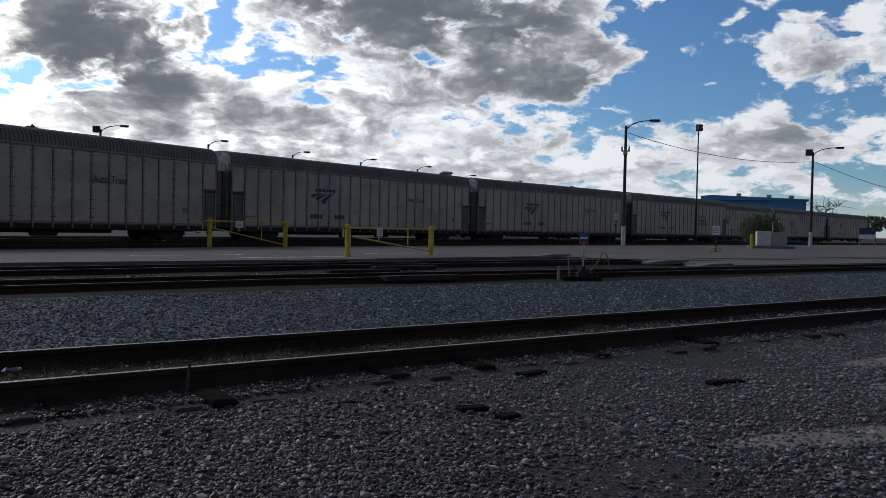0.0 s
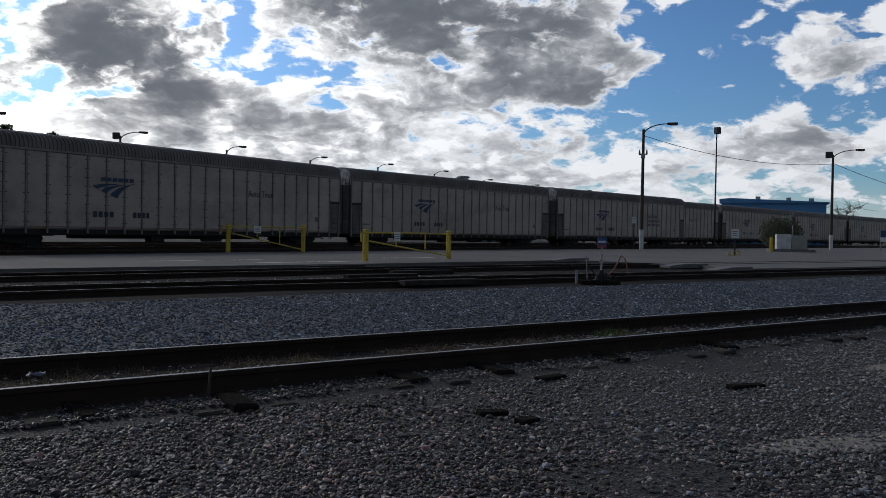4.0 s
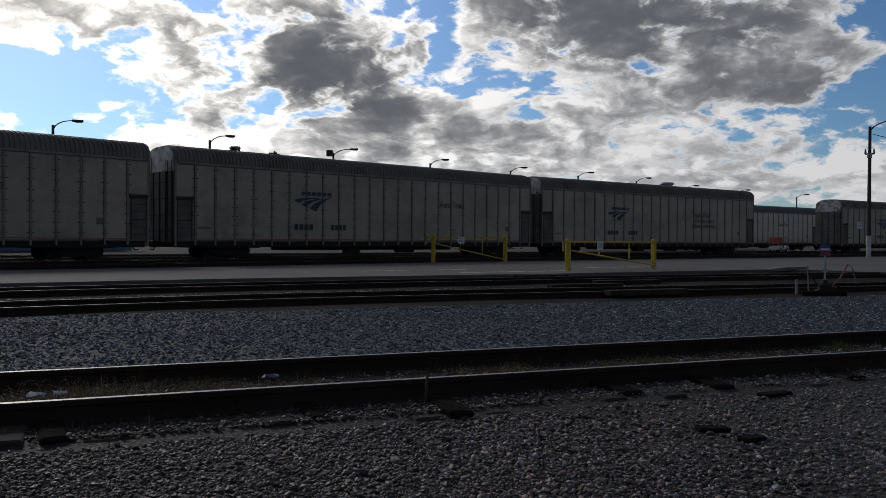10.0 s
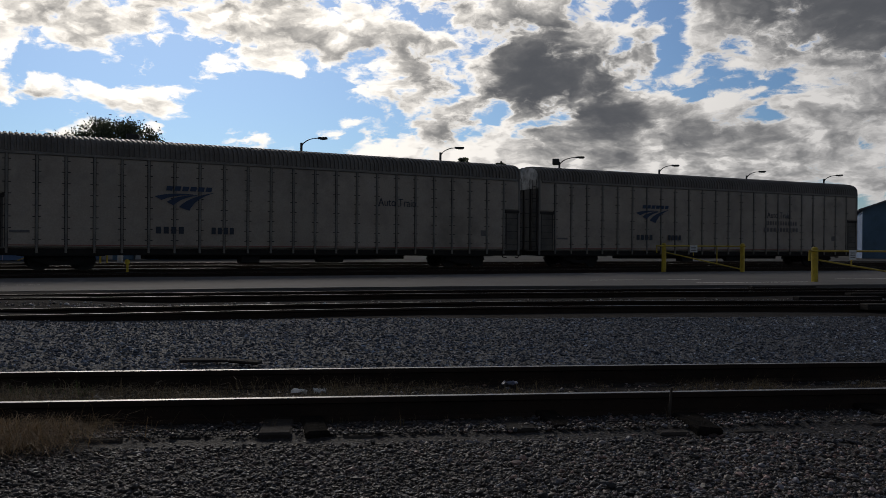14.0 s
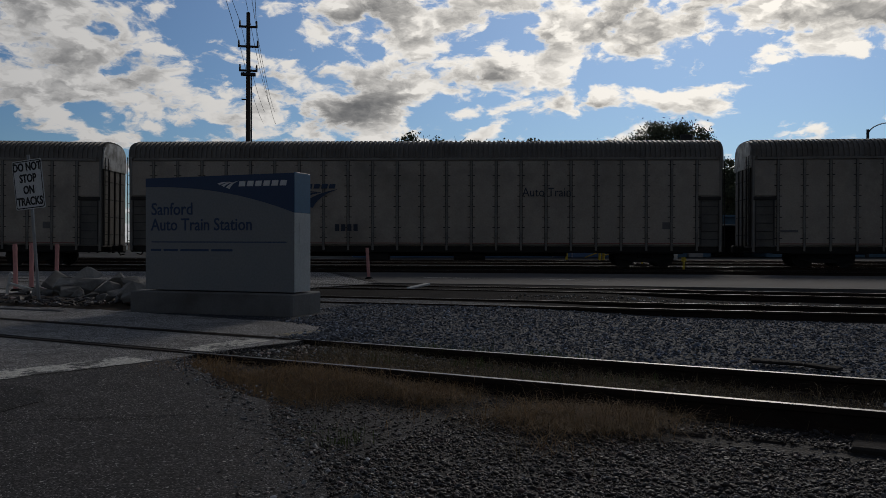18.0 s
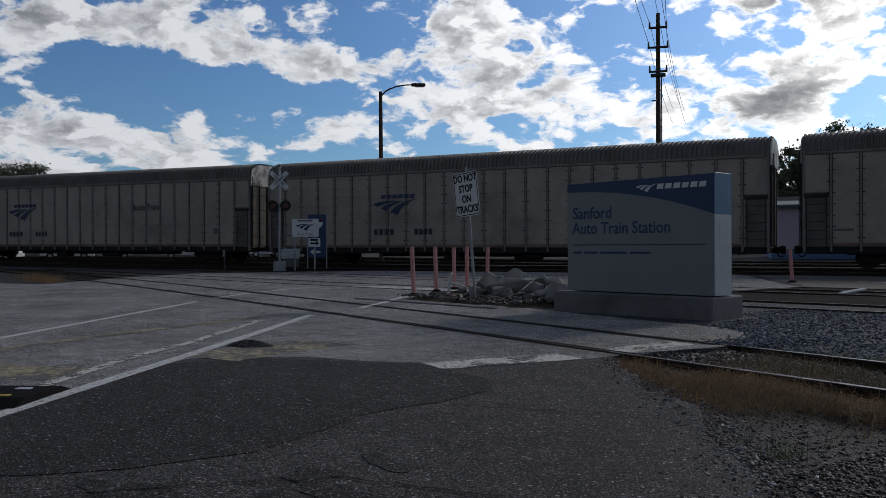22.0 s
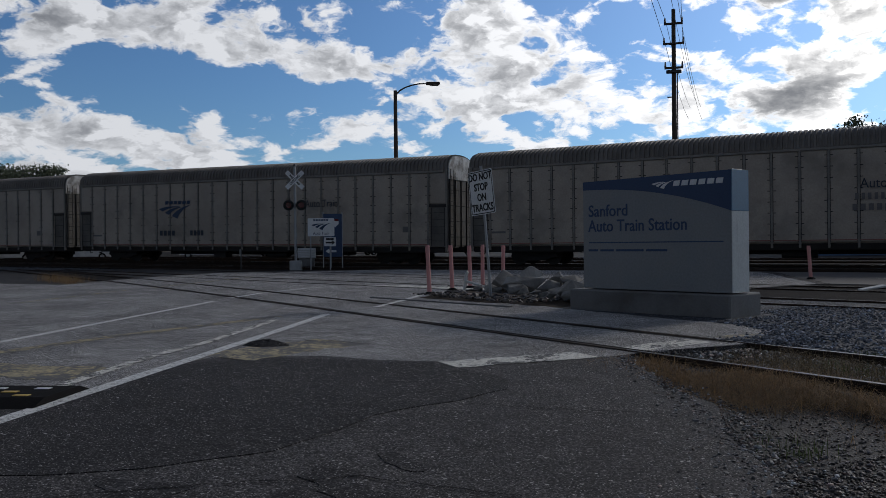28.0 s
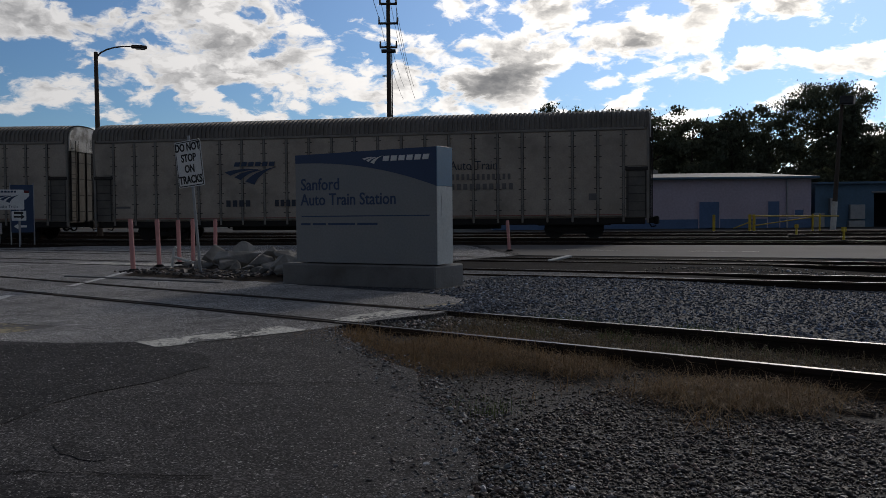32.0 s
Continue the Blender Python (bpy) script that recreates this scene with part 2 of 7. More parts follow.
def material(name, base, rough=0.7, metal=0.0, alt=None, scale=3.0, amount=0.5, fine=40.0, bump=0.15, dirt=None, dirt_scale=0.8, island=0.0, piece=0.0, spec=0.5):
    """A weathered surface: base colour broken by large stains and fine grain, with relief. Metres."""
    m = bpy.data.materials.new(name)
    m.use_nodes = True
    t = m.node_tree
    N = Nodes(t)
    b = t.nodes["Principled BSDF"]
    co = N.node("ShaderNodeTexCoord").outputs["Object"]
    if piece:
        info = N.node("ShaderNodeObjectInfo")
        co = N.vec("ADD", co, N.scaled(info.outputs["Location"], 0.37))
    col = rgb(*base)
    alt = alt or tuple(c * 0.6 for c in base)
    big = N.noise(co, scale, 5.0, 0.6)
    grain = N.noise(co, fine, 4.0, 0.6)
    col = N.mix(N.math("MULTIPLY", N.step(big, 0.38, 0.68), amount), col, rgb(*alt))
    g = N.math("ADD", 0.72, N.math("MULTIPLY", grain, 0.56))
    col = N.mix(1.0, col, N.scaled((1.0, 1.0, 1.0), g), "MULTIPLY")
    if dirt:
        s = N.noise(co, dirt_scale, 6.0, 0.65)
        col = N.mix(N.math("MULTIPLY", N.step(s, 0.50, 0.72), 0.7), col, rgb(*dirt))
    if island or piece:
        r = N.node("ShaderNodeNewGeometry").outputs["Random Per Island"] if island else N.node("ShaderNodeObjectInfo").outputs["Random"]
        k = island or piece
        col = N.mix(1.0, col, N.scaled((1.0, 1.0, 1.0), N.math("MULTIPLY_ADD", N.math("POWER", r, 1.0 + 2.0 * k), 2.6 * k, 1.0 - k)), "MULTIPLY")
    N.put(b, "Base Color", col)
    N.put(b, "Roughness", N.math("ADD", rough - 0.12, N.math("MULTIPLY", grain, 0.24), clamp=True))
    N.put(b, "Metallic", metal)
    N.put(b, "Specular IOR Level", spec)
    if bump:
        bn = N.node("ShaderNodeBump")
        N.put(bn, "Strength", bump), N.put(bn, "Distance", 0.02)
        N.put(bn, "Height", N.math("ADD", grain, N.math("MULTIPLY", big, 0.6)))
        t.links.new(bn.outputs[0], b.inputs["Normal"])
    MATS[name] = m
    return m


def asphalt(name, base, stone, flecks, worn):
    """Old asphalt: dark binder with pale aggregate showing, stains and worn stretches."""
    m = bpy.data.materials.new(name)
    m.use_nodes = True
    t = m.node_tree
    N = Nodes(t)
    b = t.nodes["Principled BSDF"]
    co = N.node("ShaderNodeTexCoord").outputs["Object"]
    vor = N.node("ShaderNodeTexVoronoi")
    N.put(vor, "Vector", co), N.put(vor, "Scale", 85.0)
    vor2 = N.node("ShaderNodeTexVoronoi")
    N.put(vor2, "Vector", co), N.put(vor2, "Scale", 27.0)
    large = N.noise(co, 0.55, 6.0, 0.6)
    mid = N.noise(co, 3.5, 6.0, 0.65)
    sep = N.node("ShaderNodeSeparateColor")
    N.put(sep, 0, vor.outputs["Color"])
    sep2 = N.node("ShaderNodeSeparateColor")
    N.put(sep2, 0, vor2.outputs["Color"])
    col = N.mix(N.math("MULTIPLY", N.step(large, 0.35, 0.66), 0.75), rgb(*base), rgb(*worn))
    col = N.mix(1.0, col, N.scaled((1.0, 1.0, 1.0), N.math("MULTIPLY_ADD", mid, 1.6, 0.2)), "MULTIPLY")
    grit = N.node("ShaderNodeTexVoronoi")
    N.put(grit, "Vector", co), N.put(grit, "Scale", 105.0)
    gsep = N.node("ShaderNodeSeparateColor")
    N.put(gsep, 0, grit.outputs["Color"])
    col = N.mix(1.0, col, N.scaled((1.0, 1.0, 1.0), N.math("MULTIPLY_ADD", N.math("POWER", gsep.outputs[0], 2.5), 2.3, 0.30)), "MULTIPLY")
    pick = N.math("MULTIPLY", N.step(sep.outputs[0], 1.0 - flecks, 1.0 - flecks * 0.5), N.step(vor.outputs["Distance"], 0.42, 0.25))
    pick2 = N.math("MULTIPLY", N.step(sep2.outputs[1], 1.0 - flecks * 0.35, 1.0 - flecks * 0.2), N.step(vor2.outputs["Distance"], 0.36, 0.20))
    pick = N.math("MAXIMUM", pick, pick2)
    col = N.mix(N.math("MULTIPLY", pick, N.math("MULTIPLY_ADD", N.math("POWER", sep.outputs[1], 2.0), 0.85, 0.12)), col, rgb(*stone))
    N.put(b, "Base Color", col), N.put(b, "Roughness", 0.85), N.put(b, "Specular IOR Level", 0.2)
    bn = N.node("ShaderNodeBump")
    N.put(bn, "Strength", 0.5), N.put(bn, "Distance", 0.008)
    N.put(bn, "Height", N.math("ADD", gsep.outputs[0], pick))
    t.links.new(bn.outputs[0], b.inputs["Normal"])
    MATS[name] = m


def pebbles(name, dark, pale, scale, tilt=0.02):
    """A bed of small broken stone: cells of uneven tone with dark joints."""
    m = bpy.data.materials.new(name)
    m.use_nodes = True
    t = m.node_tree
    N = Nodes(t)
    b = t.nodes["Principled BSDF"]
    co = N.node("ShaderNodeTexCoord").outputs["Object"]
    vor = N.node("ShaderNodeTexVoronoi")
    N.put(vor, "Vector", co), N.put(vor, "Scale", scale), N.put(vor, "Randomness", 1.0)
    sep = N.node("ShaderNodeSeparateColor")
    N.put(sep, 0, vor.outputs["Color"])
    large = N.noise(co, 0.9, 5.0, 0.6)
    col = N.mix(N.math("POWER", sep.outputs[0], 2.2), rgb(*dark), rgb(*pale))
    col = N.mix(N.math("MULTIPLY", N.step(sep.outputs[1], 0.6, 1.0), 0.35), col, rgb(pale[0] * 1.0, pale[1] * 0.72, pale[2] * 0.62))
    joint = N.math("MULTIPLY_ADD", N.step(vor.outputs["Distance"], 0.62, 0.30), 0.7, 0.3)
    col = N.mix(1.0, col, N.scaled((1.0, 1.0, 1.0), N.math("MULTIPLY", joint, N.math("MULTIPLY_ADD", large, 0.9, 0.55))), "MULTIPLY")
    N.put(b, "Base Color", col), N.put(b, "Roughness", 0.8), N.put(b, "Specular IOR Level", 0.35)
    bn = N.node("ShaderNodeBump")
    N.put(bn, "Strength", 1.0), N.put(bn, "Distance", tilt)
    N.put(bn, "Height", N.math("ADD", N.math("SUBTRACT", 1.0, vor.outputs["Distance"]), N.math("MULTIPLY", sep.outputs[2], 0.5)))
    t.links.new(bn.outputs[0], b.inputs["Normal"])
    MATS[name] = m


def broken_stone(name, grey, red, green, rough=0.6, dust=0.0, vary=2.9, spec=0.4):
    """Loose stones, each of its own tone."""
    m = bpy.data.materials.new(name)
    m.use_nodes = True
    t = m.node_tree
    N = Nodes(t)
    b = t.nodes["Principled BSDF"]
    co = N.node("ShaderNodeTexCoord").outputs["Object"]
    r = N.node("ShaderNodeNewGeometry").outputs["Random Per Island"]
    r2, r3 = N.math("FRACT", N.math("MULTIPLY", r, 17.31)), N.math("FRACT", N.math("MULTIPLY", r, 91.7))
    col = N.mix(N.step(r2, 0.62, 0.80), rgb(*grey), rgb(*red))
    col = N.mix(N.step(r2, 0.30, 0.16), col, rgb(*green))
    grain = N.noise(co, 90.0, 4.0, 0.6)
    k = N.math("MULTIPLY", N.math("MULTIPLY_ADD", N.math("POWER", r3, 5.0), vary, 0.78 - vary * 0.13), N.math("MULTIPLY_ADD", grain, 0.7, 0.65))
    col = N.mix(1.0, col, N.scaled((1.0, 1.0, 1.0), k), "MULTIPLY")
    if dust:
        sep = N.node("ShaderNodeSeparateXYZ")
        N.put(sep, 0, co)
        film = N.math("MULTIPLY", N.step(N.math("MULTIPLY_ADD", N.noise(co, 0.7, 4.0, 0.6), 5.0, sep.outputs[0]), 5.0, 10.5), N.math("MULTIPLY_ADD", r2, dust, dust * 0.5))
        col = N.mix(film, col, rgb(0.28, 0.275, 0.28))
        # stones turn dark brown towards smaller x, by the end of the grass
        dark_end = N.step(N.math("MULTIPLY_ADD", N.noise(co, 0.9, 4.0, 0.6), 4.0, sep.outputs[0]), 5.0, 1.6)
        col = N.mix(N.math("MULTIPLY", dark_end, 0.70), col, rgb(0.034, 0.029, 0.026))
    N.put(b, "Base Color", col), N.put(b, "Roughness", rough), N.put(b, "Specular IOR Level", spec)
    bn = N.node("ShaderNodeBump")
    N.put(bn, "Strength", 0.5), N.put(bn, "Distance", 0.006), N.put(bn, "Height", grain)
    t.links.new(bn.outputs[0], b.inputs["Normal"])
    MATS[name] = m


def straw(name, base, alt, through=0.35):
    """Thin blades that let some light through."""
    m = bpy.data.materials.new(name)
    m.use_nodes = True
    t = m.node_tree
    N = Nodes(t)
    b = t.nodes["Principled BSDF"]
    r = N.node("ShaderNodeNewGeometry").outputs["Random Per Island"]
    col = N.mix(r, rgb(*base), rgb(*alt))
    N.put(b, "Base Color", col), N.put(b, "Roughness", 0.75), N.put(b, "Specular IOR Level", 0.3)
    tr = N.node("ShaderNodeBsdfTranslucent")
    N.put(tr, "Color", col)
    mx = N.node("ShaderNodeMixShader")
    N.put(mx, 0, through)
    t.links.new(b.outputs[0], mx.inputs[1]), t.links.new(tr.outputs[0], mx.inputs[2])
    t.links.new(mx.outputs[0], t.nodes["Material Output"].inputs["Surface"])
    MATS[name] = m


def road_paint(name, paint, old, road, wear, scale=7.0):
    """Road paint that has flaked off down to the asphalt in places."""
    m = bpy.data.materials.new(name)
    m.use_nodes = True
    t = m.node_tree
    N = Nodes(t)
    b = t.nodes["Principled BSDF"]
    co = N.node("ShaderNodeTexCoord").outputs["Object"]
    warp = N.node("ShaderNodeTexNoise")
    N.put(warp, "Vector", co), N.put(warp, "Scale", 22.0)
    co2 = N.vec("ADD", co, N.scaled(N.vec("SUBTRACT", warp.outputs["Color"], (0.5, 0.5, 0.5)), 0.10))
    broad = N.noise(co2, scale * 0.30, 3.0, 0.6)
    flake = N.noise(co2, scale * 2.2, 8.0, 0.68)
    vor = N.node("ShaderNodeTexVoronoi")
    vor.feature = "DISTANCE_TO_EDGE"
    N.put(vor, "Vector", co2), N.put(vor, "Scale", 11.0)
    lift = N.math("ADD", N.math("MULTIPLY", broad, 0.45), N.math("MULTIPLY", flake, 0.55))
    on = N.math("MULTIPLY", N.step(lift, wear + 0.03, wear - 0.03), N.step(vor.outputs["Distance"], 0.01, 0.05, 1.0 - wear * 1.2, 1.0))
    grain = N.noise(co, 70.0, 4.0, 0.6)
    col = N.mix(N.step(flake, 0.36, 0.62), rgb(*paint), rgb(*old))
    col = N.mix(on, rgb(*road), col)
    col = N.mix(1.0, col, N.scaled((1.0, 1.0, 1.0), N.math("MULTIPLY_ADD", grain, 0.8, 0.6)), "MULTIPLY")
    N.put(b, "Base Color", col), N.put(b, "Roughness", 0.8), N.put(b, "Specular IOR Level", 0.3)
    bn = N.node("ShaderNodeBump")
    N.put(bn, "Strength", 0.6), N.put(bn, "Distance", 0.006), N.put(bn, "Height", N.math("ADD", on, grain))
    t.links.new(bn.outputs[0], b.inputs["Normal"])
    MATS[name] = m


M = material
asphalt("asphalt_old", (0.066, 0.061, 0.060), (0.72, 0.68, 0.64), 0.50, (0.044, 0.040, 0.040))
asphalt("asphalt_pale", (0.345, 0.332, 0.322), (0.68, 0.65, 0.62), 0.45, (0.165, 0.158, 0.154))
asphalt("asphalt_dark", (0.036, 0.033, 0.033), (0.72, 0.68, 0.64), 0.42, (0.027, 0.025, 0.025))
pebbles("ballast_brown", (0.030, 0.027, 0.026), (0.095, 0.086, 0.084), 46.0, 0.006)
pebbles("ballast_blue", (0.040, 0.046, 0.056), (0.20, 0.225, 0.27), 24.0, 0.03)
broken_stone("stone_brown", (0.100, 0.098, 0.108), (0.165, 0.106, 0.090), (0.172, 0.146, 0.120), 0.55, dust=0.55, vary=3.6)
broken_stone("stone_pale", (0.17, 0.17, 0.178), (0.17, 0.13, 0.115), (0.13, 0.14, 0.145))
M("sand", (0.26, 0.235, 0.205), 0.95, alt=(0.17, 0.155, 0.135), scale=2.0, amount=0.8, fine=40.0, bump=0.4, spec=0.15)
broken_stone("stone_blue", (0.165, 0.190, 0.235), (0.195, 0.202, 0.222), (0.130, 0.155, 0.195), 0.85, vary=2.2, spec=0.2)
M("boulder", (0.23, 0.222, 0.208), 0.9, alt=(0.09, 0.086, 0.08), scale=2.2, amount=0.85, fine=24.0, bump=0.9, piece=0.30)
M("earth", (0.085, 0.066, 0.050), 0.95, alt=(0.05, 0.04, 0.032), scale=2.0, amount=0.7, fine=30.0, bump=0.7, spec=0.15)
M("asphalt_far", (0.135, 0.126, 0.120), 0.85, alt=(0.090, 0.087, 0.083), scale=0.2, amount=0.7, fine=12.0, bump=0.2, spec=0.3)
M("asphalt_yard", (0.085, 0.080, 0.076), 0.95, alt=(0.055, 0.052, 0.05), scale=0.15, amount=0.8, fine=8.0, bump=0.2, spec=0.1)
M("tar", (0.016, 0.015, 0.015), 0.95, fine=60.0, bump=0.5, scale=4.0, spec=0.08)
M("concrete", (0.185, 0.183, 0.180), 0.85, alt=(0.115, 0.113, 0.112), scale=1.6, amount=0.7, fine=30.0, bump=0.35, dirt=(0.10, 0.09, 0.078), dirt_scale=1.4)
road_paint("paint_white", (0.82, 0.82, 0.80), (0.66, 0.65, 0.63), (0.16, 0.157, 0.153), 0.67)
road_paint("paint_white_worn", (0.86, 0.84, 0.77), (0.66, 0.63, 0.56), (0.110, 0.107, 0.104), 0.53)
road_paint("paint_yellow_road", (0.56, 0.46, 0.26), (0.36, 0.31, 0.22), (0.150, 0.145, 0.138), 0.49)
M("rail_rust", (0.042, 0.028, 0.021), 0.8, 0.2, alt=(0.022, 0.017, 0.015), scale=3.0, amount=0.7, fine=50.0, bump=0.3, spec=0.2)
M("rail_head", (0.22, 0.21, 0.20), 0.46, 1.0, alt=(0.18, 0.17, 0.16), scale=2.0, amount=0.6, fine=30.0, bump=0.05)
M("rail_worn", (0.16, 0.15, 0.14), 0.5, 0.9, alt=(0.09, 0.08, 0.07), scale=1.2, amount=0.8, fine=30.0, bump=0.05)
M("tie_wood", (0.046, 0.039, 0.034), 0.95, alt=(0.023, 0.020, 0.018), scale=3.0, amount=0.8, fine=24.0, bump=0.7, piece=0.35, spec=0.2)
M("tie_rotten", (0.020, 0.017, 0.015), 0.97, alt=(0.010, 0.009, 0.008), scale=5.0, amount=0.8, fine=30.0, bump=0.9, spec=0.03)
M("track_bed", (0.034, 0.030, 0.028), 0.97, alt=(0.020, 0.018, 0.017), scale=0.9, amount=0.8, fine=20.0, bump=0.9, spec=0.05)
straw("dry_grass", (0.140, 0.083, 0.042), (0.37, 0.240, 0.120))
straw("old_grass", (0.070, 0.055, 0.034), (0.22, 0.165, 0.095))
straw("weed", (0.055, 0.085, 0.028), (0.10, 0.14, 0.05))
straw("leaf", (0.075, 0.088, 0.060), (0.15, 0.17, 0.11), 0.35)
M("bark", (0.065, 0.052, 0.042), 0.95, fine=20.0, bump=0.8, scale=2.0)
M("car_panel", (0.400, 0.338, 0.278), 0.50, alt=(0.29, 0.24, 0.195), scale=0.7, amount=0.7, fine=14.0, bump=0.06, dirt=(0.20, 0.175, 0.145), dirt_scale=0.55, piece=0.05, spec=0.75)
M("car_post", (0.25, 0.23, 0.205), 0.6, alt=(0.15, 0.135, 0.12), scale=1.2, amount=0.7, fine=20.0, bump=0.08)
M("car_roof", (0.19, 0.172, 0.155), 0.55, 0.2, alt=(0.12, 0.107, 0.095), scale=0.6, amount=0.7, fine=10.0, bump=0.1, dirt=(0.10, 0.085, 0.07), dirt_scale=0.4)
M("car_end", (0.150, 0.138, 0.122), 0.65, 0.1, alt=(0.08, 0.075, 0.07), scale=0.9, amount=0.7, fine=14.0, bump=0.08, dirt=(0.07, 0.06, 0.05), dirt_scale=0.6)
M("end_cap", (0.58, 0.57, 0.55), 0.5, 0.2, alt=(0.16, 0.14, 0.12), scale=1.6, amount=0.95, fine=10.0, bump=0.08, dirt=(0.10, 0.085, 0.07), dirt_scale=1.8)
M("car_white", (0.60, 0.59, 0.57), 0.55, alt=(0.45, 0.43, 0.40), scale=0.6, amount=0.6, fine=12.0, bump=0.05, dirt=(0.33, 0.30, 0.27), dirt_scale=0.5)
M("underframe", (0.030, 0.027, 0.025), 0.8, 0.3, fine=20.0, bump=0.3, scale=2.0)
M("cleat", (0.045, 0.040, 0.038), 0.8, 0.2, fine=20.0, bump=0.1)
M("red_line", (0.27, 0.085, 0.065), 0.7, alt=(0.18, 0.10, 0.08), scale=2.0)
M("logo_blue", (0.020, 0.045, 0.105), 0.5, alt=(0.03, 0.05, 0.09), scale=4.0, bump=0.03)
M("letter_dark", (0.030, 0.040, 0.062), 0.55, scale=6.0, bump=0.03)
M("letter_faded", (0.16, 0.15, 0.15), 0.65, scale=6.0, bump=0.03)
M("sign_navy", (0.020, 0.050, 0.125), 0.42, alt=(0.017, 0.043, 0.105), scale=2.0, amount=0.4, fine=30.0, bump=0.03)
M("sign_grey", (0.232, 0.238, 0.243), 0.5, alt=(0.20, 0.216, 0.23), scale=1.5, amount=0.5, fine=30.0, bump=0.03)
# the sign's grey and navy again, lightened for light on its narrow side
M("sign_grey_lit", (0.56, 0.585, 0.575), 0.5, alt=(0.50, 0.52, 0.51), scale=1.5, amount=0.5, fine=30.0, bump=0.03)
M("sign_navy_lit", (0.085, 0.205, 0.33), 0.45, alt=(0.07, 0.18, 0.29), scale=1.5, amount=0.5, fine=30.0, bump=0.03)
M("sign_white", (0.72, 0.73, 0.73), 0.5, alt=(0.60, 0.61, 0.61), scale=3.0, amount=0.5, fine=30.0, bump=0.03)
M("black_paint", (0.012, 0.012, 0.013), 0.5, scale=4.0, bump=0.05)
M("galvanised", (0.36, 0.37, 0.38), 0.45, 0.7, alt=(0.25, 0.255, 0.26), scale=4.0, fine=40.0, bump=0.1)
M("yellow_steel", (0.58, 0.42, 0.035), 0.5, alt=(0.42, 0.29, 0.03), scale=3.0, amount=0.6, fine=30.0, bump=0.1, dirt=(0.15, 0.10, 0.04), dirt_scale=2.5)
M("pole_wood", (0.075, 0.058, 0.047), 0.9, alt=(0.045, 0.036, 0.030), scale=1.5, fine=16.0, bump=0.4)
M("pole_white", (0.62, 0.62, 0.60), 0.7, scale=2.0, fine=20.0, bump=0.1)
M("steel_dark", (0.055, 0.056, 0.060), 0.5, 0.6, scale=2.0, fine=20.0, bump=0.1)
M("lens", (0.50, 0.50, 0.48), 0.3, scale=2.0, bump=0.02)
M("red_lens", (0.16, 0.020, 0.020), 0.2, scale=2.0, bump=0.02)
M("delineator", (0.58, 0.27, 0.26), 0.6, alt=(0.45, 0.20, 0.18), scale=3.0, fine=30.0, bump=0.05)
M("rubber", (0.014, 0.013, 0.013), 0.95, scale=3.0, fine=30.0, bump=0.2, spec=0.08)
M("hump_yellow", (0.62, 0.40, 0.06), 0.5, scale=4.0, bump=0.03)
M("target_blue", (0.05, 0.10, 0.26), 0.5, scale=4.0, bump=0.05)
M("cart_red", (0.42, 0.07, 0.04), 0.5, scale=2.0, bump=0.05)
M("target_red", (0.28, 0.07, 0.09), 0.5, scale=4.0, bump=0.05)
M("wall_lilac", (0.50, 0.44, 0.52), 0.7, alt=(0.42, 0.37, 0.44), scale=0.3, amount=0.6, fine=6.0, bump=0.08)
M("wall_blue", (0.085, 0.16, 0.30), 0.65, alt=(0.06, 0.12, 0.23), scale=0.3, amount=0.6, fine=6.0, bump=0.08)
M("depot_blue", (0.075, 0.24, 0.46), 0.6, alt=(0.06, 0.19, 0.38), scale=0.3, amount=0.6, fine=6.0, bump=0.05)
M("wall_teal", (0.085, 0.17, 0.26), 0.7, alt=(0.045, 0.09, 0.118), scale=0.3, amount=0.6, fine=6.0, bump=0.08)
M("door_blue", (0.05, 0.20, 0.42), 0.6, scale=0.5, fine=8.0, bump=0.05)
M("roof_metal", (0.17, 0.18, 0.195), 0.7, 0.1, alt=(0.12, 0.125, 0.135), scale=0.4, fine=8.0, bump=0.08)
M("cabinet_green", (0.30, 0.30, 0.26), 0.6, alt=(0.22, 0.22, 0.19), scale=2.0, fine=20.0, bump=0.06)
M("dark_inside", (0.015, 0.015, 0.017), 0.9, scale=1.0, bump=0.0)
M("paper", (0.70, 0.70, 0.69), 0.8, scale=4.0, bump=0.1)
M("blue_plastic", (0.13, 0.15, 0.22), 0.5, scale=6.0, bump=0.05)
M("wire", (0.02, 0.02, 0.022), 0.6, scale=1.0, bump=0.0)
M("insulator", (0.10, 0.09, 0.085), 0.3, scale=3.0, bump=0.0)


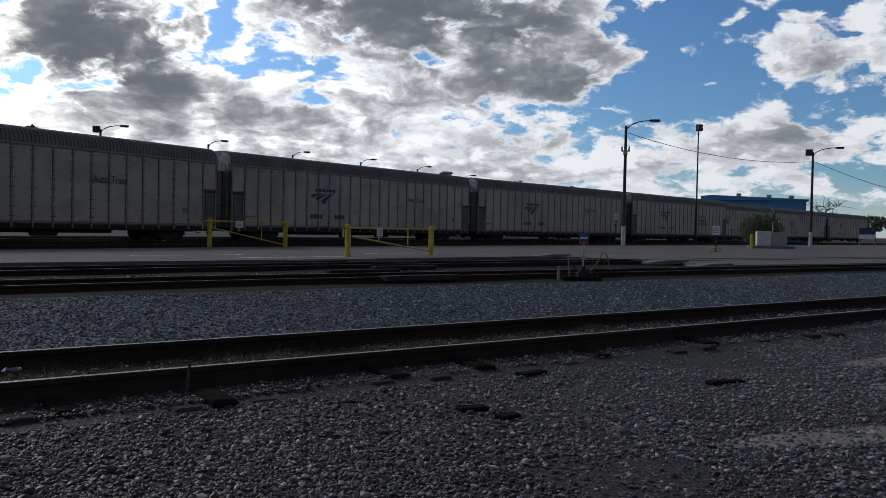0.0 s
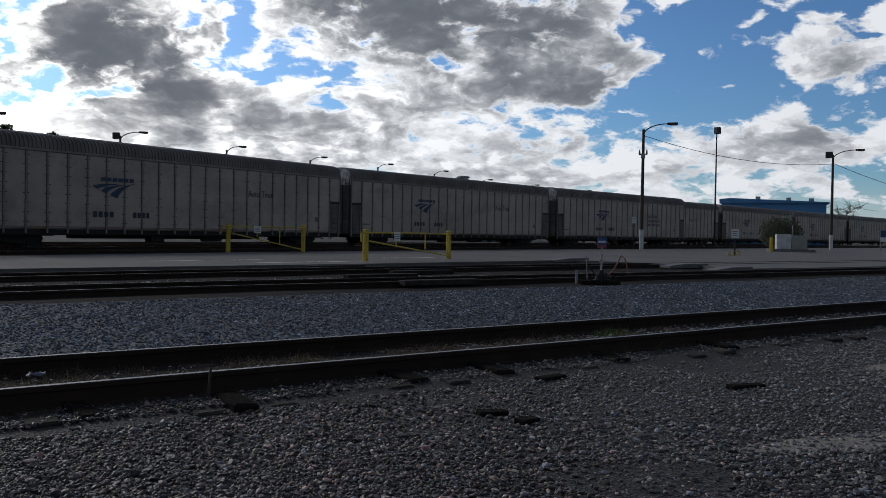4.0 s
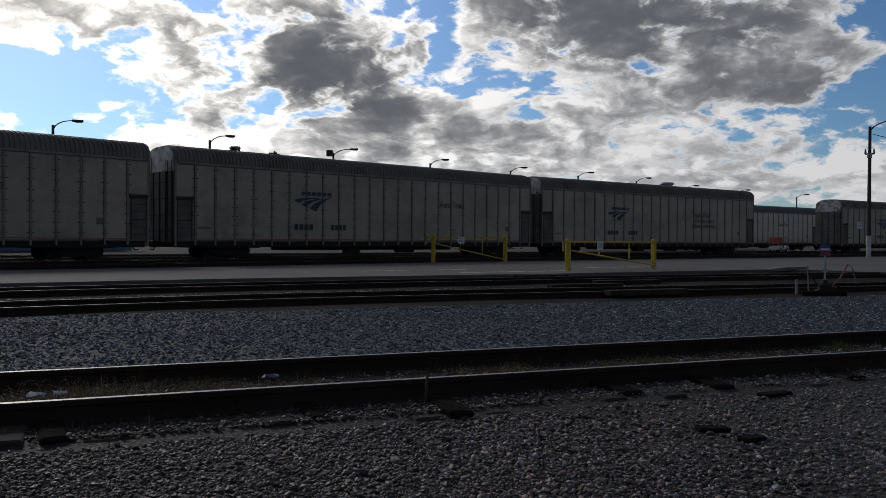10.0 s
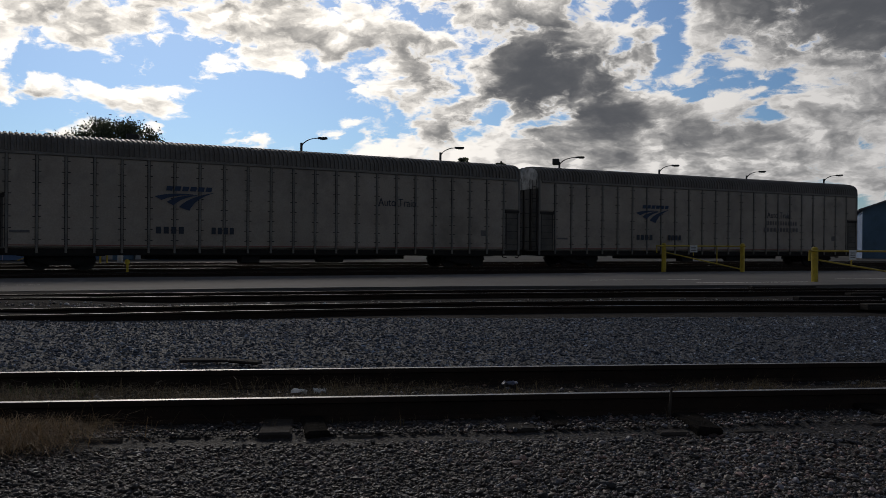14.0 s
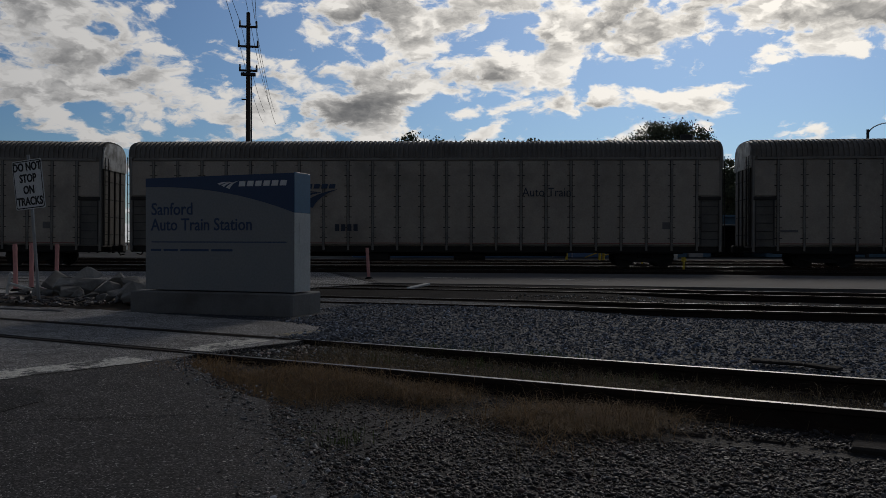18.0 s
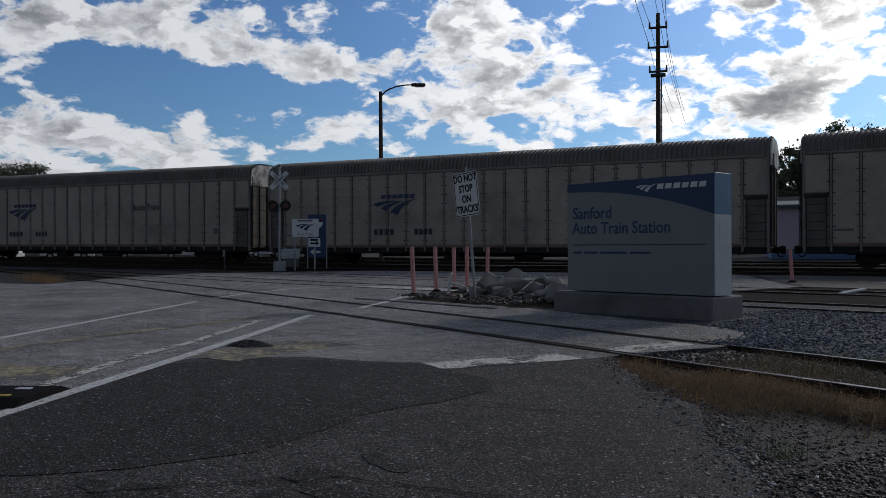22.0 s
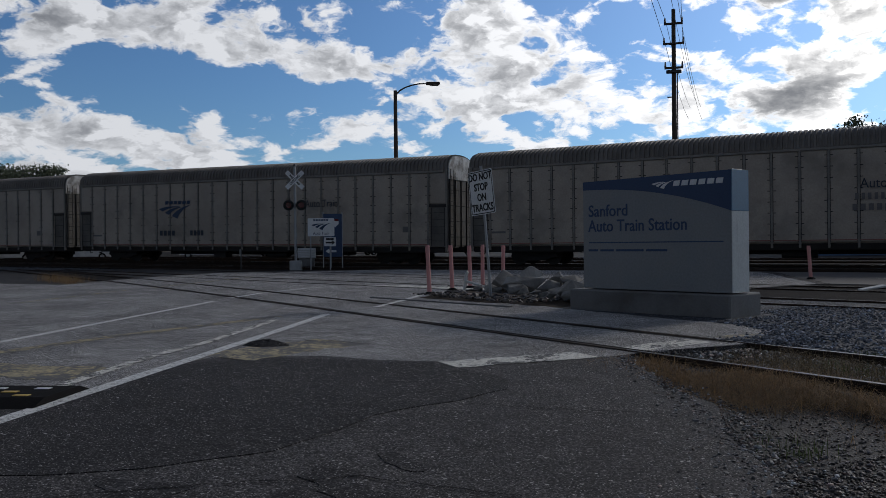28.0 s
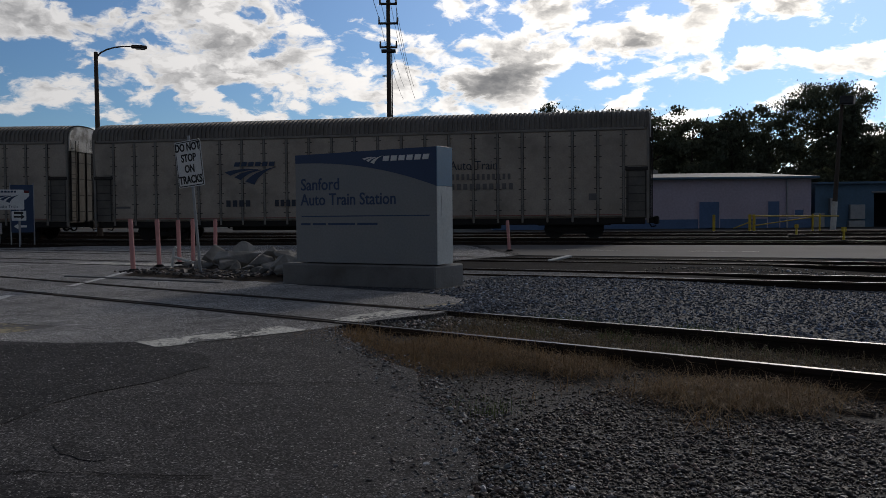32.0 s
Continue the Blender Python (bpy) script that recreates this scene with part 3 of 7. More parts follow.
# ---- mesh helpers ----
class Mesh:
    """Gathers vertices and faces; each face keeps the number of its material."""

    def __init__(self):
        self.v, self.f, self.m = [], [], []

    def add(self, verts, faces, mat=0):
        n = len(self.v)
        self.v += [tuple(p) for p in verts]
        self.f += [tuple(n + i for i in f) for f in faces]
        self.m += [mat] * len(faces)
        return self

    def box(self, x0, x1, y0, y1, z0, z1, mat=0, m=None):
        v = [Vector((x, y, z)) for z in (z0, z1) for y in (y0, y1) for x in (x0, x1)]
        if m is not None:
            v = [m @ p for p in v]
        return self.add(v, [(0, 2, 3, 1), (4, 5, 7, 6), (0, 1, 5, 4), (1, 3, 7, 5), (3, 2, 6, 7), (2, 0, 4, 6)], mat)

    def cbox(self, x0, x1, y0, y1, z0, z1, c=0.01, mat=0, m=None):
        """A box with chamfered edges."""
        v, idx = [], {}
        X, Y, Z = (x0, x1), (y0, y1), (z0, z1)
        for i in (0, 1):
            for j in (0, 1):
                for k in (0, 1):
                    s = [1 - 2 * i, 1 - 2 * j, 1 - 2 * k]
                    for a in range(3):
                        p = [X[i], Y[j], Z[k]]
                        for b in range(3):
                            if b != a:
                                p[b] += s[b] * c
                        idx[i, j, k, a] = len(v)
                        v.append(Vector(p) if m is None else m @ Vector(p))
        f = []
        for a in range(3):
            b, c2 = (a + 1) % 3, (a + 2) % 3
            for s in (0, 1):
                ring = []
                for u, w in ((0, 0), (1, 0), (1, 1), (0, 1)):
                    key = [0, 0, 0]
                    key[a], key[b], key[c2] = s, u, w
                    ring.append(idx[key[0], key[1], key[2], a])
                f.append(ring if s else ring[::-1])
            for u in (0, 1):
                for w in (0, 1):
                    k0, k1 = [0, 0, 0], [0, 0, 0]
                    k0[b], k0[c2], k1[b], k1[c2] = u, w, u, w
                    k1[a] = 1
                    q = [idx[(*k0, b)], idx[(*k1, b)], idx[(*k1, c2)], idx[(*k0, c2)]]
                    f.append(q if u != w else q[::-1])
        for i in (0, 1):
            for j in (0, 1):
                for k in (0, 1):
                    q = [idx[i, j, k, 0], idx[i, j, k, 1], idx[i, j, k, 2]]
                    f.append(q if (i + j + k) % 2 else q[::-1])
        return self.add(v, f, mat)

    def tube(self, a, b, r0, r1=None, n=10, mat=0, caps=True):
        a, b = Vector(a), Vector(b)
        r1 = r0 if r1 is None else r1
        q = (b - a).to_track_quat("Z", "Y")
        ring = [(math.cos(2 * math.pi * i / n), math.sin(2 * math.pi * i / n)) for i in range(n)]
        v = [a + q @ Vector((c * r0, s * r0, 0)) for c, s in ring] + [b + q @ Vector((c * r1, s * r1, 0)) for c, s in ring]
        f = [(i, (i + 1) % n, n + (i + 1) % n, n + i) for i in range(n)]
        if caps:
            f += [tuple(range(n))[::-1], tuple(range(n, 2 * n))]
        return self.add(v, f, mat)

    def pipe(self, pts, r, n=8, mat=0, r1=None):
        """A bent tube through the points, in one piece."""
        r1 = r if r1 is None else r1
        P = [Vector(p) for p in pts]
        base = len(self.v)
        for i, p in enumerate(P):
            q = (P[min(i + 1, len(P) - 1)] - P[max(i - 1, 0)]).to_track_quat("Z", "Y")
            w = r + (r1 - r) * i / (len(P) - 1)
            self.v += [tuple(p + q @ Vector((math.cos(2 * math.pi * k / n) * w, math.sin(2 * math.pi * k / n) * w, 0))) for k in range(n)]
        f = [(base + i * n + k, base + i * n + (k + 1) % n, base + (i + 1) * n + (k + 1) % n, base + (i + 1) * n + k) for i in range(len(P) - 1) for k in range(n)]
        f += [tuple(base + k for k in range(n))[::-1], tuple(base + (len(P) - 1) * n + k for k in range(n))]
        self.f += f
        self.m += [mat] * len(f)
        return self

    def prism(self, outline, y0, y1, mat=0, m=None):
        """An outline of (x, z) pushed from y0 to y1."""
        n = len(outline)
        v = [Vector((x, y0, z)) for x, z in outline] + [Vector((x, y1, z)) for x, z in outline]
        if m is not None:
            v = [m @ p for p in v]
        return self.add(v, [tuple(range(n)), tuple(range(2 * n - 1, n - 1, -1))] + [(i, n + i, n + (i + 1) % n, (i + 1) % n) for i in range(n)], mat)

    def sheet(self, outline, z, thick=0.03, mat=0):
        """A flat slab under a plan outline (x, y), with its top at z."""
        n = len(outline)
        v = [(x, y, z) for x, y in outline] + [(x, y, z - thick) for x, y in outline]
        return self.add(v, [tuple(range(n)), tuple(range(2 * n - 1, n - 1, -1))] + [((i + 1) % n, i, n + i, n + (i + 1) % n) for i in range(n)], mat)

    def data(self, name, mats, smooth=False):
        me = bpy.data.meshes.new(name)
        me.from_pydata(self.v, [], self.f)
        for x in ([mats] if isinstance(mats, str) else mats):
            me.materials.append(MATS[x])
        me.polygons.foreach_set("material_index", self.m)
        bm = bmesh.new()
        bm.from_mesh(me)
        bmesh.ops.recalc_face_normals(bm, faces=bm.faces)
        bm.to_mesh(me)
        bm.free()
        if smooth:
            me.polygons.foreach_set("use_smooth", [True] * len(me.polygons))
        me.update()
        return me


def thing(name, label, category, m=None, group="", kind=""):
    """An Empty at a thing's base, to carry its parts."""
    ob = new(name)
    ob.empty_display_size = 0.2
    if m is not None:
        ob.matrix_basis = m
    return tagged(ob, label, category, group, kind)


def part(name, mesh, mats, parent, label="", m=None, smooth=False):
    """One mesh object under a thing or under a part; mesh may be shared data."""
    me = mesh if isinstance(mesh, bpy.types.Mesh) else mesh.data(name, mats, smooth)
    ob = new(name, me)
    ob.parent = parent
    if m is not None:
        ob.matrix_basis = m
    return tagged(ob, label)


def solid(name, mesh, mats, label, category, m=None, kind="", group="", smooth=False):
    """A thing that is one mesh."""
    ob = new(name, mesh if isinstance(mesh, bpy.types.Mesh) else mesh.data(name, mats, smooth))
    if m is not None:
        ob.matrix_basis = m
    return tagged(ob, label, category, group, kind)


def lettering(text, size, mat, spacing=1.0, squeeze=1.0, bold=0.0):
    """Words as a thin mesh in the x-z plane, centred, facing -y."""
    cu = bpy.data.curves.new("letters", "FONT")
    cu.body, cu.size, cu.align_x, cu.align_y = text, size, "CENTER", "CENTER"
    cu.extrude, cu.offset, cu.space_character, cu.resolution_u = 0.003, bold, spacing, 3
    ob = new("letters", cu)
    bpy.context.view_layer.update()
    me = bpy.data.meshes.new_from_object(ob.evaluated_get(bpy.context.evaluated_depsgraph_get()))
    bpy.data.objects.remove(ob)
    bpy.data.curves.remove(cu)
    me.transform(pose(0, 0, 0, 90) @ Matrix.Diagonal((squeeze, 1, 1, 1)))
    me.materials.clear()
    me.materials.append(MATS[mat])
    return me


def smooth01(a, b, x):
    k = min(max((x - a) / (b - a), 0.0), 1.0)
    return k * k * (3 - 2 * k)


# ---- the ground ----
RAIL_Y = 6.52            # near rail of the near track; the far one 1.505 m beyond


def ground_z(x, y):
    a = smooth01(-7.5, -1.5, x)
    if y < 6.0:
        z = -0.07 * (1 - a) - 0.21 * a
    elif y < 8.4:
        z = -0.05 * (1 - a) - 0.17 * a
    else:
        z = -0.035 - 0.105 * smooth01(-6.9, -3.5, x)
    return z + 0.03 * noise.noise((x * 0.35, y * 0.35, 0.0)) * (1.0 if x > -4 else 0.3)


def make_ground():
    def axis(lo, hi, step, far):
        inner = list(np.arange(lo, hi + 1e-6, step))
        a, b, s = lo, hi, step
        left, right = [], []
        while a > -far:
            s *= 1.5
            a -= s
            left.append(max(a, -far))
        s = step
        while b < far:
            s *= 1.5
            b += s
            right.append(min(b, far))
        return left[::-1] + inner + right
    xs, ys = axis(-16.0, 24.0, 0.35, 2600.0), axis(-2.0, 20.0, 0.3, 2600.0)
    v = [(x, y, ground_z(x, y)) for y in ys for x in xs]
    n = len(xs)
    f = [(j * n + i, j * n + i + 1, (j + 1) * n + i + 1, (j + 1) * n + i) for j in range(len(ys) - 1) for i in range(n - 1)]
    g = Mesh().add(v, f)
    me = g.data("ground", ["ballast_brown", "ballast_blue", "track_bed", "earth"], True)
    for p in me.polygons:
        c = p.center
        if 8.15 < c.y < 15.0 and c.x > -30:
            p.material_index = 1
        elif 15.0 <= c.y < 60 or (6.3 < c.y <= 8.15):
            p.material_index = 2
        elif c.y >= 60:
            p.material_index = 3
    solid("ground", me, None, "brown and blue-grey gravel yard ground", "ground", kind="structure")


make_ground()

# ---- roads ----
ROAD = [(-1.2, -9.0), (-1.6, 1.5), (-2.9, 3.4), (-4.2, 4.5), (-4.9, 5.0), (-6.1, 5.7), (-6.75, 6.35), (-6.7, 8.2), (-6.6, 9.25), (-7.9, 9.7),
        (-12.0, 9.9), (-13.6, 10.3), (-13.9, 12.0), (-13.4, 15.0), (-13.6, 20.6), (-20.0, 27.3), (-33.0, 24.0), (-37.0, 12.0), (-34.5, 8.6), (-31.5, 6.0),
        (-29.2, 4.6), (-33.0, 2.6), (-52.0, -9.0)]
STRIP = [(-13.6, 20.6), (-9.8, 21.7), (-1.6, 24.0), (4.2, 25.2), (14.9, 26.2), (24.0, 27.6), (27.8, 28.3), (28.6, 22.0), (27.6, 19.1), (34.0, 18.9),
         (60.0, 19.6), (150.0, 22.0), (150.0, 66.0), (90.0, 58.0), (44.0, 48.5), (17.5, 41.0), (5.0, 35.8), (-2.0, 33.6), (-12.0, 30.2), (-20.0, 27.3)]


def ragged(outline, step=0.25, amp=0.06, keep=()):
    """The outline with an uneven, broken edge."""
    out = []
    n = len(outline)
    for i in range(n):
        a, b = Vector(outline[i]), Vector(outline[(i + 1) % n])
        k = max(1, int((b - a).length / step)) if i not in keep else 1
        k = min(k, 60)
        for j in range(k):
            p = a.lerp(b, j / k)
            q = noise.noise_vector((p.x * 1.7, p.y * 1.7, 3.0)) * amp
            out.append((p.x + q.x, p.y + q.y))
    return out


solid("crossing_road", Mesh().sheet(ragged(ragged(ROAD, 0.4, 0.16), 0.12, 0.05), -0.012, 0.25), ["asphalt_old"], "cracked weathered grey asphalt of a level crossing", "road", kind="structure")
solid("yard_road", Mesh().sheet(ragged(STRIP, 0.8, 0.15), -0.02, 0.2), ["asphalt_far"], "pale worn asphalt strip between yard tracks", "pavement", kind="structure")
solid("car_park", Mesh().sheet([(-95, 40), (-40, 47), (-8, 58), (30, 70), (160, 88), (160, 140), (-95, 140)], -0.03, 0.2), ["asphalt_yard"], "pale asphalt yard beyond the train", "pavement", kind="structure")
CROSSING = [(-6.78, 5.9), (-6.7, 8.2), (-6.65, 9.2), (-7.9, 9.65), (-12.0, 9.85), (-13.6, 10.25), (-13.9, 12.0), (-13.4, 15.0), (-13.7, 20.3), (-20.0, 26.6), (-32.6, 23.6), (-36.6, 12.0), (-34.2, 8.8), (-31.0, 6.0),
            (-29.4, 4.6), (-33.0, 2.7), (-51.0, -8.6), (-6.2, -8.6), (-5.45, -0.75), (-7.02, 0.62), (-9.0, 2.34), (-9.25, 2.75), (-8.6, 3.75), (-8.0, 4.1), (-7.35, 4.6), (-7.0, 5.3)]
solid("crossing_pavement", Mesh().sheet(ragged(ragged(CROSSING, 0.4, 0.10), 0.12, 0.04), -0.0092, 0.02), ["asphalt_pale"], "lighter worn grey asphalt round the rails", "road", kind="structure")
PATCH = [(-8.9, 2.25), (-8.85, 3.15), (-8.0, 3.9), (-7.35, 4.45), (-6.4, 4.35), (-5.86, 4.06), (-5.7, 3.4), (-5.6, 2.7), (-5.3, 2.2), (-5.02, 1.76), (-5.1, 1.0), (-5.36, 0.44), (-5.6, -1.0), (-5.6, -3.5), (-6.6, -2.6), (-7.6, 0.9)]
solid("asphalt_patch", Mesh().sheet(ragged(ragged(PATCH, 0.15, 0.08), 0.04, 0.03), -0.007, 0.02), ["asphalt_dark"], "darker coarse asphalt repair beside the white edge line", "road patch", kind="structure")


def stripe(name, pts, width, mat, label, z=-0.003, wear=0.0):
    """A painted line along plan points; worn ones are broken into flakes."""
    g = Mesh()
    rng = random.Random(hash(len(pts)) + int(abs(pts[0][0]) * 100))
    for a, b in zip(pts[:-1], pts[1:]):
        a, b = Vector(a), Vector(b)
        t = (b - a).normalized()
        nrm = Vector((-t.y, t.x)) * width / 2
        if not wear:
            q = [a + nrm, a - nrm, b - nrm, b + nrm]
            g.add([(p.x, p.y, z) for p in q], [(0, 1, 2, 3)])
            continue
        # worn paint: an uneven outline, flakes by the material
        k = max(3, int((b - a).length / 0.14))
        left, right = [], []
        for i in range(k + 1):
            p = a.lerp(b, i / k)
            left.append(p + nrm * (1 + rng.uniform(-0.22, 0.10)))
            right.append(p - nrm * (1 + rng.uniform(-0.22, 0.10)))
        for i in range(k):
            g.add([(p.x, p.y, z) for p in (left[i], right[i], right[i + 1], left[i + 1])], [(0, 1, 2, 3)])
    if wear:
        g.v = [(p[0], p[1], p[2] - 0.0035) for p in g.v]
    if wear and mat == "paint_white":
        mat = "paint_white_worn"
    return solid(name, g, [mat], label, "road marking", kind="structure")


stripe("edge_line", [(-5.5, -0.7), (-7.02, 0.62), (-9.0, 2.34), (-11.3, 4.3), (-13.45, 6.1)], 0.15, "paint_white", "solid white edge line on grey asphalt")
stripe("lane_line", [(-10.0, -0.8), (-12.47, 1.22), (-18.04, 5.69)], 0.13, "paint_white", "white lane line on grey asphalt")
stripe("lane_line", [(-18.9, 6.35), (-20.34, 7.71)], 0.13, "paint_white", "white lane line between the rails")
stripe("island_line", [(-20.68, 8.2), (-21.6, 9.4), (-21.9, 10.6), (-21.3, 12.0), (-20.0, 12.9)], 0.13, "paint_white", "curved white line of a painted island")
stripe("island_fill", [(-17.6, 12.6), (-21.5, 11.6)], 0.9, "paint_white", "broad worn white painted island", wear=0.12)
stripe("edge_line", [(-14.3, 7.5), (-15.53, 8.8), (-17.3, 10.5)], 0.13, "paint_white", "white edge line beyond the rails")
stripe("stop_line", [(-7.27, 4.41), (-7.03, 5.95)], 0.48, "paint_white", "flaked worn white stop line beside the rail", wear=0.3)
stripe("stop_line", [(-7.05, 6.62), (-7.11, 7.8)], 0.40, "paint_white", "flaked worn white stop line between the rails", wear=0.42)
stripe("stop_line", [(-7.12, 8.25), (-6.9, 9.3)], 0.40, "paint_yellow_road", "faded flaked stop line past the far rail", wear=0.5)
stripe("centre_line", [(-20.28, 2.08), (-24.27, 5.37)], 0.13, "paint_yellow_road", "faded yellow centre line")
stripe("centre_line", [(-25.0, 6.2), (-31.0, 11.5)], 0.13, "paint_yellow_road", "faded yellow centre line")
stripe("old_line", [(-9.6, -1.0), (-11.25, 1.09), (-12.2, 2.51), (-12.72, 3.64), (-13.63, 5.31)], 0.26, "paint_yellow_road", "worn old yellow line", z=-0.0015, wear=0.5)
stripe("old_line", [(-7.5, 0.45), (-8.25, 1.15), (-9.65, 2.2), (-10.54, 3.07), (-13.0, 5.0)], 0.14, "paint_white", "worn old white line", z=0.0012, wear=0.35)
stripe("old_paint", [(-9.15, 2.85), (-9.45, 3.6), (-9.75, 4.5)], 0.95, "paint_yellow_road", "worn yellow paint patch on asphalt", wear=0.4)
stripe("old_paint", [(-9.9, 0.55), (-8.8, 1.55)], 0.8, "paint_yellow_road", "worn yellow paint beside the speed hump", wear=0.35)
for a, b in (((12.0, 27.6), (17.0, 28.6)), ((9.0, 29.8), (13.5, 30.6)), ((19.5, 31.5), (23.0, 32.2)), ((-10.5, 25.2), (-8.5, 25.6)), ((-14.4, 24.4), (-12.5, 24.8))):
    stripe("bay_line", [a, b], 0.25, "paint_white", "worn white marking on the yard road", z=-0.012, wear=0.3)


def crack(pts, width, seed):
    rng = random.Random(seed)
    g = Mesh()
    path = []
    for a, b in zip(pts[:-1], pts[1:]):
        a, b = Vector(a), Vector(b)
        k = max(2, int((b - a).length / 0.12))
        for i in range(k):
            p = a.lerp(b, i / k)
            path.append(p + Vector((rng.uniform(-0.04, 0.04), rng.uniform(-0.04, 0.04))))
    for a, b in zip(path[:-1], path[1:]):
        t = (b - a).normalized()
        n = Vector((-t.y, t.x)) * width * rng.uniform(0.4, 1.2) / 2
        g.add([(p.x, p.y, -0.0045) for p in (a + n, a - n, b - n, b + n)], [(0, 1, 2, 3)])
    return g


for k, (pts, w) in enumerate((([(-5.6, 3.4), (-4.9, 3.9), (-4.4, 4.3)], 0.012), ([(-9.9, 4.4), (-8.2, 4.9), (-7.3, 5.6)], 0.012), ([(-3.6, 2.3), (-4.3, 1.9), (-4.6, 1.2), (-4.9, 0.3)], 0.012),
                              ([(-11.5, 2.4), (-10.4, 3.6), (-9.8, 4.6)], 0.015), ([(-12.9, 4.0), (-11.0, 4.6), (-9.0, 5.8)], 0.012))):
    solid("asphalt_crack", crack(pts, w, k), ["tar"], "dark crack in the asphalt", "crack", kind="structure")
for k, (x, y, r) in enumerate(((-4.45, 2.2, 0.16), (-4.3, 1.75, 0.28), (-3.9, 1.35, 0.30), (-4.6, 0.9, 0.26))):
    o = [(x + r * math.cos(a) * (1.3 + 0.3 * math.sin(3 * a + k)), y + 0.6 * r * math.sin(a) * (1 + 0.3 * math.cos(2 * a + k))) for a in [i * math.pi / 9 for i in range(18)]]
    o = [(px + 0.5 * r * noise.noise((px * 6, py * 6, k)), py + 0.5 * r * noise.noise((px * 6, py * 6, k + 9.0))) for px, py in ragged(o, 0.03, 0.0)]
    solid("asphalt_stain", Mesh().sheet(o, -0.008, 0.02), ["asphalt_dark"], "dark stain and worn hollow in the asphalt", "road patch", kind="structure")


def asphalt_lump():
    """A low heap of cold patching tar, broken at the rim."""
    g = Mesh()
    n, m = 26, 7
    g.v = [(0, 0, 0.055)]
    for j in range(1, m + 1):
        for i in range(n):
            a, q = 2 * math.pi * i / n, j / m
            r = q * (1 + 0.45 * noise.noise((math.cos(a) * 1.6, math.sin(a) * 1.6, 5.0)))
            g.v.append((0.30 * r * math.cos(a), 0.20 * r * math.sin(a), 0.06 * (1 - q ** 2) + 0.03 * noise.noise((r * 9, a * 4, 1.0)) * (1 - q) - 0.004 * q))
    g.f = [(0, 1 + i, 1 + (i + 1) % n) for i in range(n)] + [(1 + j * n + i, 1 + (j + 1) * n + i, 1 + (j + 1) * n + (i + 1) % n, 1 + j * n + (i + 1) % n) for j in range(m - 1) for i in range(n)]
    g.m = [0] * len(g.f)
    solid("asphalt_lump", g, ["asphalt_dark"], "low heap of dark patching asphalt on the road", "road patch", pose(-9.93, 3.62, -0.006, 0, 0, 35), kind="structure")


asphalt_lump()

# ---- tracks ----
PROFILE = [(-0.070, -0.178), (0.070, -0.178), (0.070, -0.166), (0.012, -0.146), (0.010, -0.052), (0.036, -0.040), (0.036, -0.006), (0.028, 0.0), (-0.028, 0.0), (-0.036, -0.006), (-0.036, -0.040), (-0.010, -0.052), (-0.012, -0.146), (-0.070, -0.166)]


def along(pts, step=2.0):
    """Plan points along a smooth curve through the given ones."""
    P = [Vector(p) for p in pts]
    out = []
    for i in range(len(P) - 1):
        a, b, c, d = P[max(i - 1, 0)], P[i], P[i + 1], P[min(i + 2, len(P) - 1)]
        k = max(1, int((c - b).length / step))
        for j in range(k):
            t = j / k
            out.append(0.5 * (2 * b + (c - a) * t + (2 * a - 5 * b + 4 * c - d) * t * t + (3 * b - a - 3 * c + d) * t ** 3))
    return out + [P[-1]]


def rail_mesh(path, off, z, dull):
    g = Mesh()
    n = len(PROFILE)
    for i, p in enumerate(path):
        t = (path[min(i + 1, len(path) - 1)] - path[max(i - 1, 0)]).normalized()
        nrm = Vector((-t.y, t.x))
        h = z(p.x) if callable(z) else z
        g.v += [(p.x + nrm.x * (off + u), p.y + nrm.y * (off + u), h + w) for u, w in PROFILE]
    for i in range(len(path) - 1):
        for j in range(n):
            g.f.append((i * n + j, i * n + (j + 1) % n, (i + 1) * n + (j + 1) % n, (i + 1) * n + j))
            g.m.append(1 if j == 7 and path[i].x > dull else 0)
    return g


TIE = Mesh().cbox(-0.115, 0.115, -1.30, 1.30, -0.175, 0.0, 0.015).data("tie", ["tie_wood"])


def track(name, pts, label, z=0.0, spacing=0.56, single=False, skip=None, dull=-999.0, head="rail_head"):
    path = along(pts)
    tr = thing(name, label, "railway track", kind="structure")
    for off in (-0.7525, 0.7525):
        part("rail", rail_mesh(path, off, z, dull), ["rail_rust", head], tr)
    rng = random.Random(len(pts))
    joined = Mesh()
    dist = 0.0
    for a, b in zip(path[:-1], path[1:]):
        L = (b - a).length
        turn = math.degrees(math.atan2(b.y - a.y, b.x - a.x))
        s = -dist % spacing
        while s < L:
            p = a.lerp(b, s / L)
            if not (skip and skip(p)):
                m = pose(p.x + rng.uniform(-0.03, 0.03), p.y + rng.uniform(-0.12, 0.12), (z(p.x) if callable(z) else z) - 0.165 - rng.uniform(0, 0.02), rng.uniform(-1, 1), 0, turn + rng.uniform(-2, 2))
                if single:
                    part("tie", TIE, None, tr, m=m)
                else:
                    joined.box(-0.115, 0.115, -1.3, 1.3, -0.175, 0, m=m)
            s += spacing
        dist += L
    if joined.v:
        tagged(part("ties", joined, ["tie_wood"], tr), kind="stuff")
    return tr


